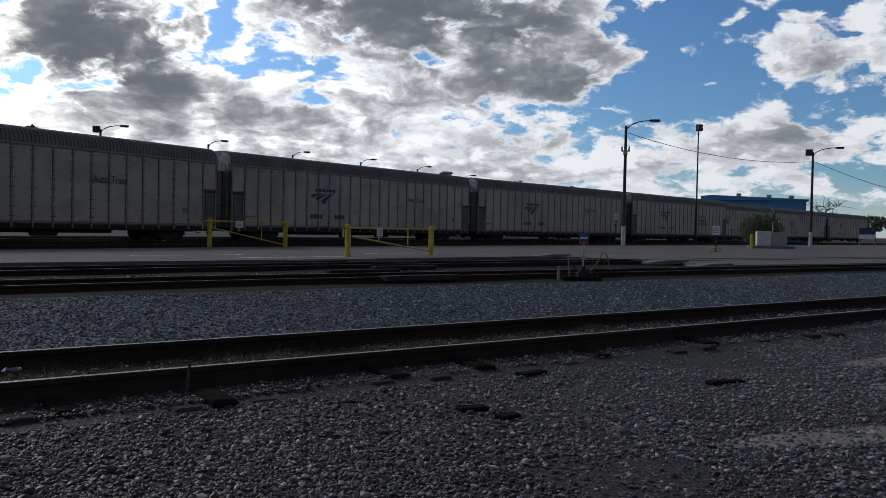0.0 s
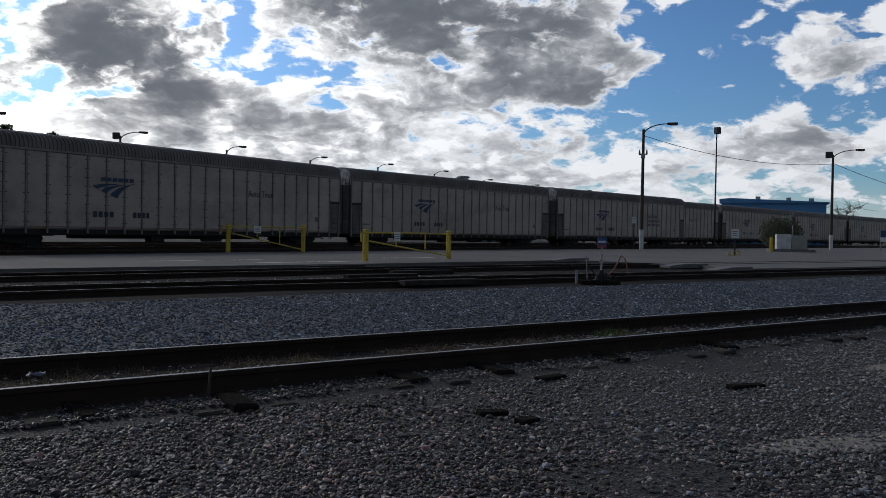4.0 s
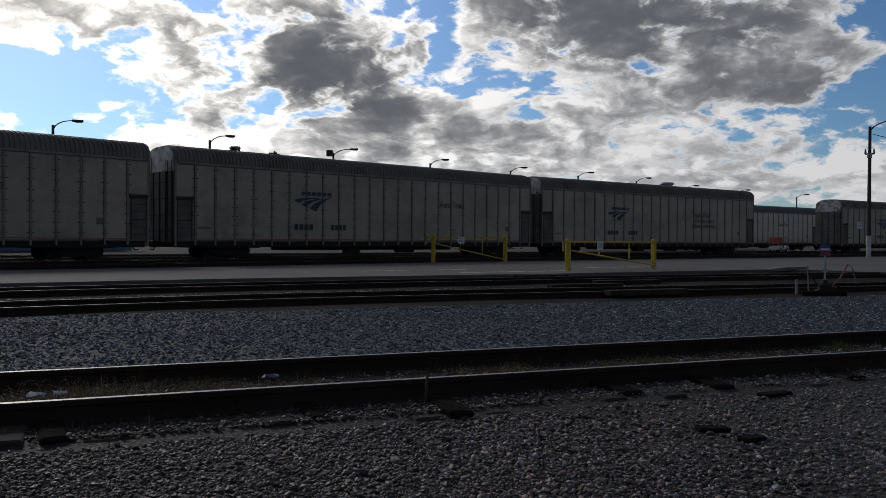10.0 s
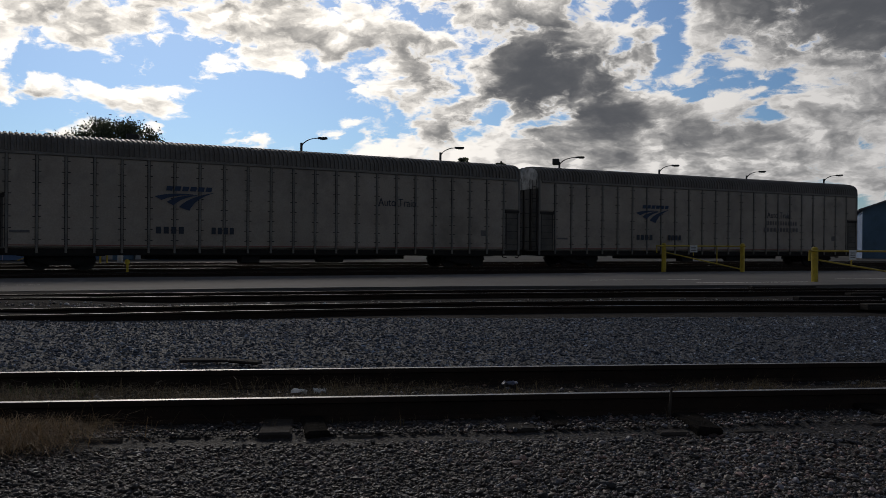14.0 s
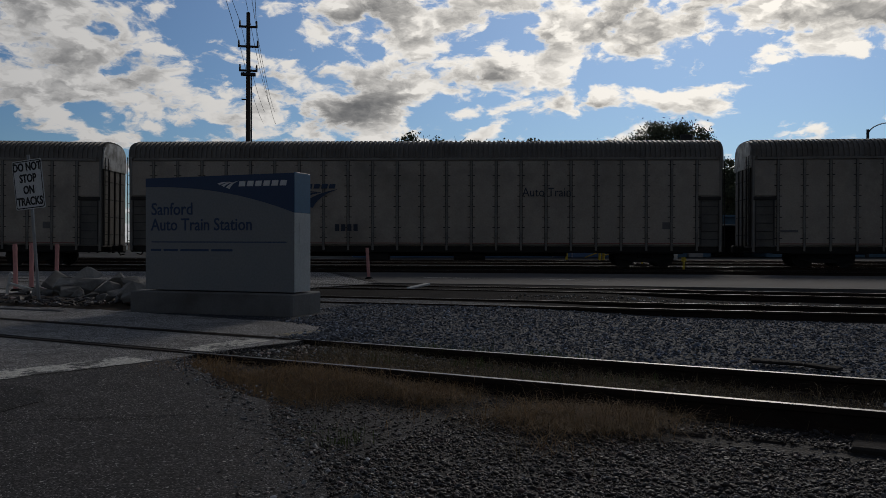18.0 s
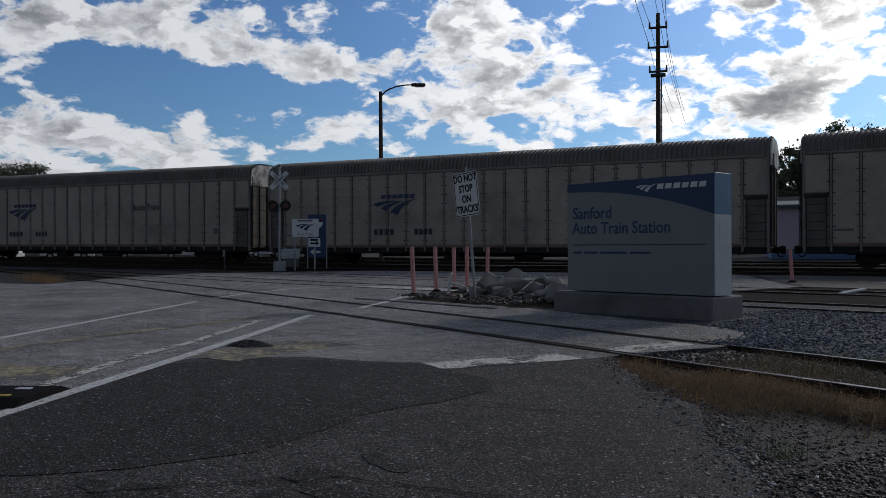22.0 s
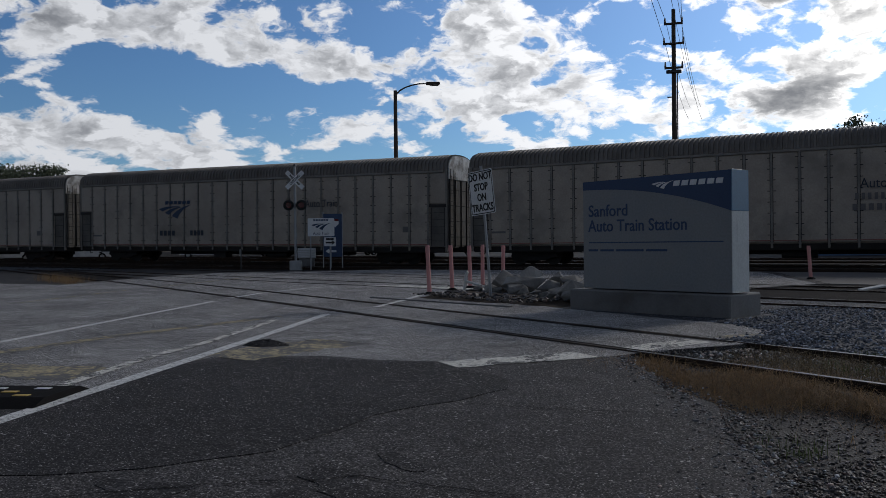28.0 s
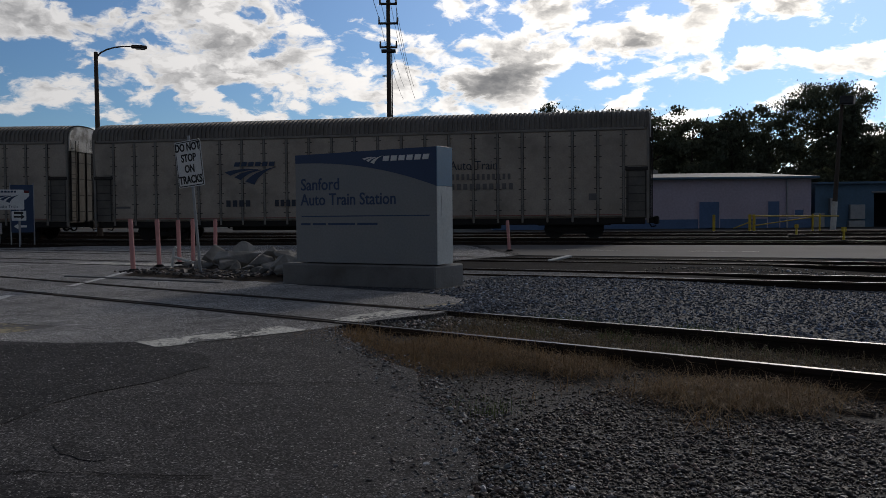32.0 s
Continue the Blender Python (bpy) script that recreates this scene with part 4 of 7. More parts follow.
NEAR_C = RAIL_Y + 0.7525
track("near_track", [(-85, 3.2), (-60, 5.6), (-40, NEAR_C - 0.5), (-28, NEAR_C - 0.1), (-18, NEAR_C), (-7, NEAR_C), (20, NEAR_C), (60, NEAR_C), (140, NEAR_C)], "rusty single track with bright railheads on half-buried wooden ties",
      single=True, skip=lambda p: p.x < -6.4 or p.x > 48, dull=-7.2)
track("yard_track", [(-70, 4.0), (-45, 8.2), (-26, 11.2), (-14, 13.4), (-6.2, 15.05), (0, 16.4), (6, 17.1), (20, 17.15), (60, 17.2), (140, 17.4)], "dark rusty yard track on dark ties", skip=lambda p: p.x < -13 or p.x > 27.5, dull=-15.0, head="rail_worn")
track("yard_track", [(-75, 8.0), (-45, 13.0), (-26, 16.0), (-14, 18.2), (-5, 20.2), (4, 21.8), (14, 22.8), (28, 23.4), (60, 24.0), (140, 26)], "dark rusty yard track beside the paved strip", skip=lambda p: p.x < -14 or p.x > 27.5, dull=-15.0, head="rail_worn")

# grooves beside the rails where the tracks cross the road
def grooves(pts, lo, hi):
    path = [p for p in along(pts, 0.35) if lo <= p.x <= hi]
    for off in (-0.7525, 0.7525):
        for o, w in ((off - math.copysign(0.095, off), 0.10), (off + math.copysign(0.065, off), 0.045)):
            g = Mesh()
            rim = []
            for i, p in enumerate(path):
                t = (path[min(i + 1, len(path) - 1)] - path[max(i - 1, 0)]).normalized()
                n = Vector((-t.y, t.x))
                k = w * (0.8 + 0.7 * noise.noise((p.x * 1.6, off * 9, o * 5)))
                rim.append((p + n * (o - k / 2), p + n * (o + k / 2)))
            for (a, b), (c, d) in zip(rim[:-1], rim[1:]):
                g.add([(q.x, q.y, -0.006) for q in (a, b, d, c)], [(0, 1, 2, 3)])
            solid("rail_groove", g, ["tar"], "dark flange groove beside the rail in the road", "rail groove", kind="structure")


grooves([(-40, NEAR_C - 0.5), (-28, NEAR_C - 0.1), (-18, NEAR_C), (-7, NEAR_C), (20, NEAR_C)], -33.5, -6.7)
grooves([(-45, 8.2), (-26, 11.2), (-14, 13.4), (-6.2, 15.05)], -34, -13.6)
grooves([(-45, 13.0), (-26, 16.0), (-14, 18.2), (-5, 20.2)], -34, -13.6)
grooves([(4, 21.8), (14, 22.8), (28, 23.4), (60, 24.0), (140, 26)], 28, 138)
grooves([(6, 17.1), (20, 17.15), (60, 17.2), (140, 17.4)], 28, 60)

# the curved track on which the train runs: heading in degrees at every 35 m
HEADINGS = [33.08, 31.84, 29.83, 24.41, 19.42, 11.38, 12.19]
CURVE_S = np.arange(-130.0, 260.0, 0.5)
_h = np.radians(np.interp(CURVE_S, [-70, -35, 0, 35, 70, 105, 140], HEADINGS))
_mid = (_h[1:] + _h[:-1]) / 2
CURVE_X = np.concatenate([[0], np.cumsum(np.cos(_mid) * 0.5)])
CURVE_Y = np.concatenate([[0], np.cumsum(np.sin(_mid) * 0.5)])
CURVE_X += -40.1 - np.interp(0, CURVE_S, CURVE_X)
CURVE_Y += 23.42 - np.interp(0, CURVE_S, CURVE_Y)


def on_curve(s, side=0.0):
    x, y = np.interp(s, CURVE_S, CURVE_X), np.interp(s, CURVE_S, CURVE_Y)
    h = np.interp(s, CURVE_S, _h)
    return Vector((x - math.sin(h) * side, y + math.cos(h) * side))


def rise(x):
    """The curved line climbs a little to the west of the crossing."""
    return 0.06 + 0.24 * smooth01(-36.0, -62.0, x)


def curve_pose(s, reach=9.9, side=0.0):
    """Where a car with its middle at s stands on its two bogies."""
    a, b = on_curve(s - reach, side), on_curve(s + reach, side)
    c = (a + b) / 2
    za, zb = rise(a.x), rise(b.x)
    return pose(c.x, c.y, (za + zb) / 2 - 0.06, 0, -math.degrees(math.atan2(zb - za, (b - a).length)), math.degrees(math.atan2(b.y - a.y, b.x - a.x)))


for side, label in ((0.0, "curved dark track under the train"), (-5.6, "curved dark track before the train"), (7.0, "curved track beyond the train"), (14.0, "curved yard track far beyond the train")):
    track("train_track", [tuple(on_curve(s, side)) for s in range(-70, 216, 15)], label, z=rise, spacing=0.62, skip=lambda p: -34 < p.x < -20 and p.y < 38, head="rail_worn")

g = Mesh()
for sp in range(-64, 5, 2):
    base = len(g.v)
    for side, low in ((-9.4, 1), (-8.2, 0), (2.2, 0), (3.6, 1)):
        q = on_curve(sp, side)
        g.v.append((q.x, q.y, -0.16 if low else rise(q.x) - 0.21 + 0.02 * noise.noise((q.x, q.y, 0))))
    if base:
        g.f += [(base - 4 + k, base - 3 + k, base + 1 + k, base + k) for k in range(3)]
        g.m += [0] * 3
solid("ballast_shoulder", g, ["ballast_blue"], "low grey ballast bank under the curved tracks", "ground", kind="structure")

# ---- the car-carrier wagons ----
CAR_L, CAR_H = 26.25, 5.72
HALF, SIDE = CAR_L / 2, 1.52
PANEL_X0, PANEL_N, PANEL_W = -12.04, 22, 24.08 / 22


def roof_profile(n=12):
    """Half-round roof across the car: (y, z) from the near to the far eave."""
    out = []
    for i in range(n + 1):
        a = math.pi * i / n
        out.append((-SIDE * 1.01 * math.copysign(abs(math.cos(a)) ** 0.75, math.cos(a)), 4.86 + (CAR_H - 4.86) * math.sin(a) ** 0.62))
    return out


def make_roof():
    g = Mesh()
    prof = roof_profile()
    pitch = 0.215
    xs = []
    x = -HALF + 0.05
    while x < HALF - 0.05:
        xs += [(x, 0.0), (x + pitch * 0.45, 0.0), (x + pitch * 0.52, 0.055), (x + pitch * 0.93, 0.055)]
        x += pitch
    n = len(prof)
    for x, up in xs:
        g.v += [(x, y * (1 + up * 0.5), z + up) for y, z in prof]
    for i in range(len(xs) - 1):
        for j in range(n - 1):
            g.f.append((i * n + j, i * n + j + 1, (i + 1) * n + j + 1, (i + 1) * n + j))
    g.m = [0] * len(g.f)
    return g


def make_post():
    """A stiffener between two panels with its bolt cleats."""
    g = Mesh().cbox(-0.045, 0.045, -SIDE - 0.055, -SIDE + 0.02, 0.80, 4.84, 0.012)
    for s in (-1, 1):
        g.box(s * 0.056 - 0.010, s * 0.056 + 0.010, -SIDE - 0.024, -SIDE, 1.05, 4.76, 1)
        for z in np.arange(1.35, 4.8, 0.46):
            g.box(s * 0.115 - 0.05, s * 0.115 + 0.05, -SIDE - 0.024, -SIDE, z - 0.016, z + 0.016, 1)
    return g


def make_logo(k=1.0, deep=0.012):
    """Three blades that sweep from the lower left up to one tip at the right."""
    g = Mesh()

    def bend(p, n=10):
        return [((1 - t) ** 2 * p[0][0] + 2 * t * (1 - t) * p[1][0] + t * t * p[2][0], (1 - t) ** 2 * p[0][1] + 2 * t * (1 - t) * p[1][1] + t * t * p[2][1]) for t in [i / n for i in range(n + 1)]]
    for top, low in ((((-1.28, 0.14), (-0.63, 0.35), (0.38, 0.27)), ((-0.99, -0.01), (-0.41, 0.25), (0.38, 0.245))),
                     (((-0.79, -0.09), (-0.27, 0.25), (0.56, 0.245)), ((-0.48, -0.23), (-0.12, 0.14), (0.56, 0.22))),
                     (((-0.25, -0.30), (0.17, 0.18), (1.28, 0.375)), ((0.20, -0.45), (0.45, 0.11), (1.28, 0.36)))):
        a, b = bend(top), bend(low)
        n = len(a)
        g.add([(x * k, 0, z * k) for x, z in a + b] + [(x * k, deep, z * k) for x, z in a + b], [(i, n + i, n + i + 1, i + 1) for i in range(n - 1)] + [(i, i + 1, 2 * n + i + 1, 2 * n + i) for i in range(n - 1)] + [(n + i, 3 * n + i, 3 * n + i + 1, n + i + 1) for i in range(n - 1)])
    return g


def word_bars(parent, n, w, h, gap, mats, m, label, slant=0.0):
    """Short bars in a row that stand for lettering, each a part."""
    pitch = w / n
    me = Mesh().prism([(0, -h / 2), (pitch - gap, -h / 2), (pitch - gap + slant, h / 2), (slant, h / 2)], 0, 0.010).data("letter_bar", mats)
    for i in range(n):
        part("letter_bar", me, None, parent, label, m @ pose(-w / 2 + i * pitch, 0, 0))


def make_bogie(parent, x):
    b = part("bogie", Mesh().cbox(-0.35, 0.35, -1.1, 1.1, 0.42, 0.66, 0.03), ["underframe"], parent, "dark cast-steel bogie", pose(x, 0, 0.06))
    frame_out = [(-1.25, 0.42), (-1.15, 0.62), (-0.5, 0.66), (-0.35, 0.74), (0.35, 0.74), (0.5, 0.66), (1.15, 0.62), (1.25, 0.42), (0.95, 0.36), (0.45, 0.22), (-0.45, 0.22), (-0.95, 0.36)]
    for y in (-1.05, 0.95):
        part("side_frame", Mesh().prism(frame_out, y, y + 0.10), ["underframe"], b)
    for s in (-0.87, 0.87):
        part("axle", Mesh().tube((s, -0.95, 0.455), (s, 0.95, 0.455), 0.075, n=8), ["underframe"], b)
        for y in (-0.82, 0.70):
            g = Mesh().tube((s, y, 0.455), (s, y + 0.12, 0.455), 0.455, n=22)
            part("wheel", g, ["underframe"], b)


def make_car(name, label, mats, m, extra=True):
    """One closed bi-level car carrier, wheels on the rail at z = 0; the near side faces -y."""
    panel_mat, roof_mat = mats
    car = thing(name, label, "railway wagon", m, group="car-carrier wagons")
    part("body", Mesh().cbox(-HALF + 0.1, HALF - 0.1, -SIDE + 0.03, SIDE - 0.03, 0.98, 4.95, 0.06), [panel_mat], car)
    part("underframe", Mesh().cbox(-HALF + 0.15, HALF - 0.15, -SIDE + 0.10, SIDE - 0.10, 0.70, 1.0, 0.03).cbox(-6.5, 6.5, -0.45, 0.45, 0.52, 0.72, 0.03), ["underframe"], car, "black side sill and centre sill")
    part("roof", make_roof(), [roof_mat], car, "ribbed curved dull metal roof")
    panel = Mesh().cbox(0.06, PANEL_W - 0.06, -SIDE - 0.018, -SIDE + 0.02, 1.06, 4.76, 0.012).data("side_panel", [panel_mat])
    post = make_post().data("post", ["car_post", "cleat"])
    word = lettering("Auto Train", 0.56, "letter_dark", squeeze=0.86)
    mark = make_logo().data("logo", ["logo_blue"])
    for turn in (0, 180):
        r = pose(0, 0, 0, 0, 0, turn)
        for i in range(PANEL_N):
            part("side_panel", panel, None, car, m=r @ pose(PANEL_X0 + i * PANEL_W, 0, 0))
        for i in range(PANEL_N + 1):
            part("post", post, None, car, m=r @ pose(PANEL_X0 + i * PANEL_W, 0, 0))
        part("eave_strip", Mesh().cbox(-HALF + 0.2, HALF - 0.2, -SIDE - 0.06, -SIDE + 0.05, 4.78, 4.90, 0.02), ["car_post"], car, m=r)
        part("stripe", Mesh().box(-11.98, 11.98, -SIDE - 0.030, -SIDE - 0.010, 1.10, 1.135), ["red_line"], car, "thin faded red reflective line", r)
        for s in (-1, 1):
            e = Mesh().cbox(s * 12.60 - 0.52, s * 12.60 + 0.52, -SIDE + 0.0, -SIDE + 0.06, 3.20, 4.78, 0.03).cbox(s * 12.60 - 0.52, s * 12.60 - 0.45, -SIDE + 0.0, -SIDE + 0.06, 1.0, 3.2, 0.02).cbox(s * 12.60 + 0.45, s * 12.60 + 0.52, -SIDE, -SIDE + 0.06, 1.0, 3.2, 0.02)
            part("end_panel", e, [panel_mat], car, m=r)
            d = Mesh().box(s * 12.60 - 0.45, s * 12.60 + 0.45, -SIDE + 0.016, -SIDE + 0.028, 1.0, 3.02)
            for z in np.arange(1.3, 3.0, 0.36):
                d.tube((s * 12.60 - 0.36, -SIDE - 0.01, z), (s * 12.60 + 0.36, -SIDE - 0.01, z), 0.011, n=6, mat=1)
            for e in (-0.37, 0.37):
                d.tube((s * 12.60 + e, -SIDE - 0.01, 1.05), (s * 12.60 + e, -SIDE - 0.01, 3.0), 0.013, n=6, mat=1)
            part("ladder_bay", d, ["car_end", "cleat"], car, "dark ladder bay", r)
            part("bay_hood", Mesh().cbox(s * 12.60 - 0.48, s * 12.60 + 0.48, -SIDE - 0.05, -SIDE + 0.10, 3.02, 3.18, 0.02), ["cleat"], car, m=r)
            part("corner_post", Mesh().cbox(s * (HALF - 0.06) - 0.05, s * (HALF - 0.06) + 0.05, -SIDE - 0.02, -SIDE + 0.10, 0.75, 4.95, 0.015), ["car_post"], car, m=r)
        part("logo", mark, None, car, "dark blue swoosh emblem", r @ pose(-5.05, -SIDE - 0.062, 3.12))
        word_bars(car, 6, 2.05, 0.20, 0.075, ["logo_blue"], r @ pose(-4.83, -SIDE - 0.062, 3.63), "dark blue bar in place of a letter", 0.05)
        word_bars(car, 4, 1.30, 0.30, 0.11, ["letter_dark"], r @ pose(-5.62, -SIDE - 0.062, 1.80), "dark bar in place of a letter")
        word_bars(car, 4, 1.10, 0.30, 0.09, ["letter_dark"], r @ pose(-3.31, -SIDE - 0.062, 1.80), "dark bar in place of a number")
        part("lettering", word, None, car, "dark lettering reading Auto Train", r @ pose(5.5, -SIDE - 0.062, 3.35))
        part("data_plate", Mesh().box(10.55, 10.90, -SIDE - 0.03, -SIDE - 0.015, 1.75, 2.05), ["letter_faded"], car, m=r)
        part("data_plate", Mesh().box(-11.95, -11.2, -SIDE - 0.03, -SIDE - 0.015, 1.62, 1.72), ["letter_faded"], car, m=r)
    for s in (-1, 1):
        prof = roof_profile()
        g = Mesh()
        x = s * (HALF - 0.02)
        g.prism([(y, z) for y, z in prof] + [(SIDE, 0.95), (-SIDE, 0.95)], -0.04, 0.04, m=Matrix.Translation((x, 0, 0)) @ pose(0, 0, 0, 0, 0, 90))
        part("end_wall", g, ["car_end"], car, "dull dark metal end wall")
        top = [(y * 0.97, z - 0.03) for y, z in prof]
        part("end_cap", Mesh().prism(top + [(top[-1][0], 4.45), (top[0][0], 4.45)], -0.05, 0.05, m=Matrix.Translation((x + s * 0.05, 0, 0)) @ pose(0, 0, 0, 0, 0, 90)), ["end_cap"], car, "scuffed pale plate closing the roof end")
        for y in (-1.05, -0.36, 0.36, 1.05):
            d = Mesh().cbox(x + s * 0.04 - 0.02, x + s * 0.04 + 0.02, y - 0.31, y + 0.31, 1.05, 4.9, 0.02)
            d.cbox(x + s * 0.07 - 0.03, x + s * 0.07 + 0.03, y - 0.33, y - 0.27, 1.0, 5.0, 0.01, 1)
            for z in (1.5, 2.3, 3.1, 3.9, 4.6):
                d.box(x + s * 0.065 - 0.015, x + s * 0.065 + 0.015, y - 0.2, y + 0.2, z - 0.02, z + 0.02, 1)
            part("end_door", d, ["car_end", "cleat"], car)
        lad = Mesh()
        for z in np.arange(1.2, 4.9, 0.42):
            lad.tube((x + s * 0.16, -1.44, z), (x + s * 0.16, -1.05, z), 0.015, n=6)
        for e in (-1.45, -1.04):
            lad.tube((x + s * 0.16, e, 1.0), (x + s * 0.16, e, 4.95), 0.018, n=6)
        part("ladder", lad, ["cleat"], car)
        part("coupler", Mesh().cbox(min(x, x + s * 0.42), max(x, x + s * 0.42), -0.16, 0.16, 0.72, 1.0, 0.04).cbox(min(x + s * 0.3, x + s * 0.55), max(x + s * 0.3, x + s * 0.55), -0.24, 0.24, 0.68, 1.04, 0.06), ["underframe"], car, "knuckle coupler")
        part("brake_hose", Mesh().pipe([(x + s * 0.05, 0.35, 0.85), (x + s * 0.25, 0.35, 0.55), (x + s * 0.45, 0.3, 0.6)], 0.03, 6), ["rubber"], car)
    for s in (-1, 1):
        part("wheel_hood", Mesh().cbox(s * 9.9 - 1.6, s * 9.9 + 1.6, -SIDE + 0.12, SIDE - 0.12, 0.66, 0.80, 0.03), ["underframe"], car)
        make_bogie(car, s * 9.9)
    part("air_tank", Mesh().tube((1.4, -0.9, 0.55), (2.8, -0.9, 0.55), 0.18, n=12), ["underframe"], car)
    part("equipment_box", Mesh().cbox(-2.4, -1.5, -1.2, -0.6, 0.35, 0.72, 0.03), ["underframe"], car)
    return car


PITCH = 27.65
# place along the curve of the gap between the second and third wagon, in metres
GAP = [(0, 94.2), (1, 89.7), (2, 85.25), (3, 80.75), (6, 66.75), (8, 57.2), (10, 47.45), (12, 37.6), (13, 32.7), (16, 18.6), (17, 13.75), (18, 9.0), (19, 4.6), (20, 0.45), (21, -3.5), (22, -7.4), (23, -10.8), (25, -16.85), (28, -23.55), (30.5, -27.05), (32, -28.1)]
car_a = make_car("autorack_wagon", "weathered grey-tan closed car carrier with ribbed roof, moving", ("car_panel", "car_roof"), pose(0, 0, 0))
car_b, car_c, car_d = (copy_thing(car_a, pose(0, 0, 0)) for _ in range(3))
car_d["label"] = "weathered grey-tan closed car carrier, last of the moving train"
MOVING = [(car_a, -1.5), (car_b, -0.5), (car_c, 0.5), (car_d, 1.5)]
# a second inscription on the last wagon, unreadable or a phone number: bars
for z, n, w in ((2.85, 13, 3.0), (2.42, 11, 3.2)):
    word_bars(car_d, n, w, 0.26, 0.11, ["letter_faded"], pose(5.75, -SIDE - 0.062, z), "faded grey bar in place of writing")

# parked wagons beyond, on a straight siding
for k in range(4):
    d = HALF + 0.35 + k * PITCH
    copy_thing(car_a, pose(72.6 + math.cos(radians(12)) * d, 68.4 + math.sin(radians(12)) * d, 0, 0, 0, 12.0))["label"] = "weathered grey-tan closed car carrier parked on a siding"
white_car = make_car("autorack_wagon", "paler whitish closed car carrier parked far behind", ("car_white", "roof_metal"), pose(0, 0, 0))
for k in range(3):
    d = HALF + k * PITCH
    m = pose(63.0 + math.cos(radians(13)) * d, 81.0 + math.sin(radians(13)) * d, 0, 0, 0, 13.0)
    if k:
        copy_thing(white_car, m)
    else:
        white_car.matrix_basis = m
track("siding_track", [(60, 65.7), (100, 74.2), (160, 87.0)], "dark siding track under parked wagons", spacing=0.7)
track("siding_track", [(50, 78.0), (100, 89.5), (170, 105.7)], "dark siding track under pale parked wagons", spacing=0.7)

# ---- the station sign ----
def station_sign():
    s = thing("station_sign", "grey and navy monument sign with station name on a concrete plinth", "sign", pose(-11.82, 10.09, 0, 0, 0, 9.24))
    part("plinth", Mesh().cbox(-0.06, 3.02, 0.0, 0.98, -0.15, 0.325, 0.025), ["concrete"], s, "stained concrete plinth")
    x0, x1, y0, y1 = 0.19, 3.0, 0.10, 0.62
    # navy band with a curved lower edge
    low = [(x0 + (x1 - x0) * i / 16, 2.055 - 0.45 * (i / 16) ** 2.2) for i in range(17)]
    part("panel", Mesh().prism([(x0, 0.345), (x1, 0.345)] + [(x, z) for x, z in low[::-1]], y0, y1 - 0.01), ["sign_grey"], s, "matt grey lower panel")
    part("band", Mesh().prism(low + [(x1, 2.23), (x0, 2.20)], y0 - 0.004, y1 - 0.01), ["sign_navy"], s, "navy blue upper band with curved lower edge")
    # the side repeats the front's two colours, with the light put into them
    part("side_cap", Mesh().cbox(x1, x1 + 0.012, y0 + 0.002, y1, 0.345, 1.60, 0.003), ["sign_grey_lit"], s, "narrow side, its grey lightened for the light on it")
    part("side_cap", Mesh().cbox(x1, x1 + 0.012, y0 + 0.002, y1, 1.604, 2.24, 0.003), ["sign_navy_lit"], s, "narrow side, its navy lightened for the light on it")
    part("access_plate", Mesh().cbox(x1 + 0.012, x1 + 0.018, y0 + 0.14, y0 + 0.42, 1.12, 1.45, 0.004), ["sign_grey_lit"], s)
    part("lettering", lettering("Sanford", 0.285, "sign_navy", squeeze=0.94, bold=0.003), None, s, "navy lettering reading Sanford", pose(0.715, y0 - 0.003, 1.675))
    part("lettering", lettering("Auto Train Station", 0.285, "sign_navy", squeeze=0.905, bold=0.003), None, s, "navy lettering reading Auto Train Station", pose(1.275, y0 - 0.003, 1.415))
    part("rule_line", Mesh().box(0.31, 2.87, y0 - 0.004, y0 + 0.01, 1.128, 1.146), ["sign_navy"], s)
    for x, w in ((0.30, 0.20), (0.55, 0.28), (0.88, 0.55), (1.48, 0.40)):
        part("address_bar", Mesh().box(x, x + w, y0 - 0.004, y0 + 0.01, 0.985, 1.022), ["sign_navy"], s, "navy bar in place of an address")
    part("emblem", make_logo(0.155, 0.006), ["sign_white"], s, "white three-bladed emblem", pose(1.80, y0 - 0.012, 2.065))
    word_bars(s, 6, 0.90, 0.085, 0.038, ["sign_white"], pose(2.45, y0 - 0.014, 2.075), "white bar in place of a letter", 0.02)


station_sign()


def road_plate(parent, name, w, h, mat, m, border=None):
    """A thin sign plate with rounded corners, facing -y, centred."""
    def outline(w, h, r):
        pts = []
        for cx, cz, a0 in ((w / 2 - r, h / 2 - r, 0), (-w / 2 + r, h / 2 - r, 90), (-w / 2 + r, -h / 2 + r, 180), (w / 2 - r, -h / 2 + r, 270)):
            pts += [(cx + r * math.cos(radians(a0 + 22.5 * k)), cz + r * math.sin(radians(a0 + 22.5 * k))) for k in range(5)]
        return pts
    p = part(name, Mesh().prism(outline(w, h, 0.04), 0.0, 0.006), [mat], parent, m=m)
    if border:
        g = Mesh()
        a, b = outline(w - 0.03, h - 0.03, 0.035), outline(w - 0.065, h - 0.065, 0.03)
        n = len(a)
        g.add([(x, -0.003, z) for x, z in a + b], [(i, (i + 1) % n, n + (i + 1) % n, n + i) for i in range(n)])
        part("border", g, [border], p)
    return p


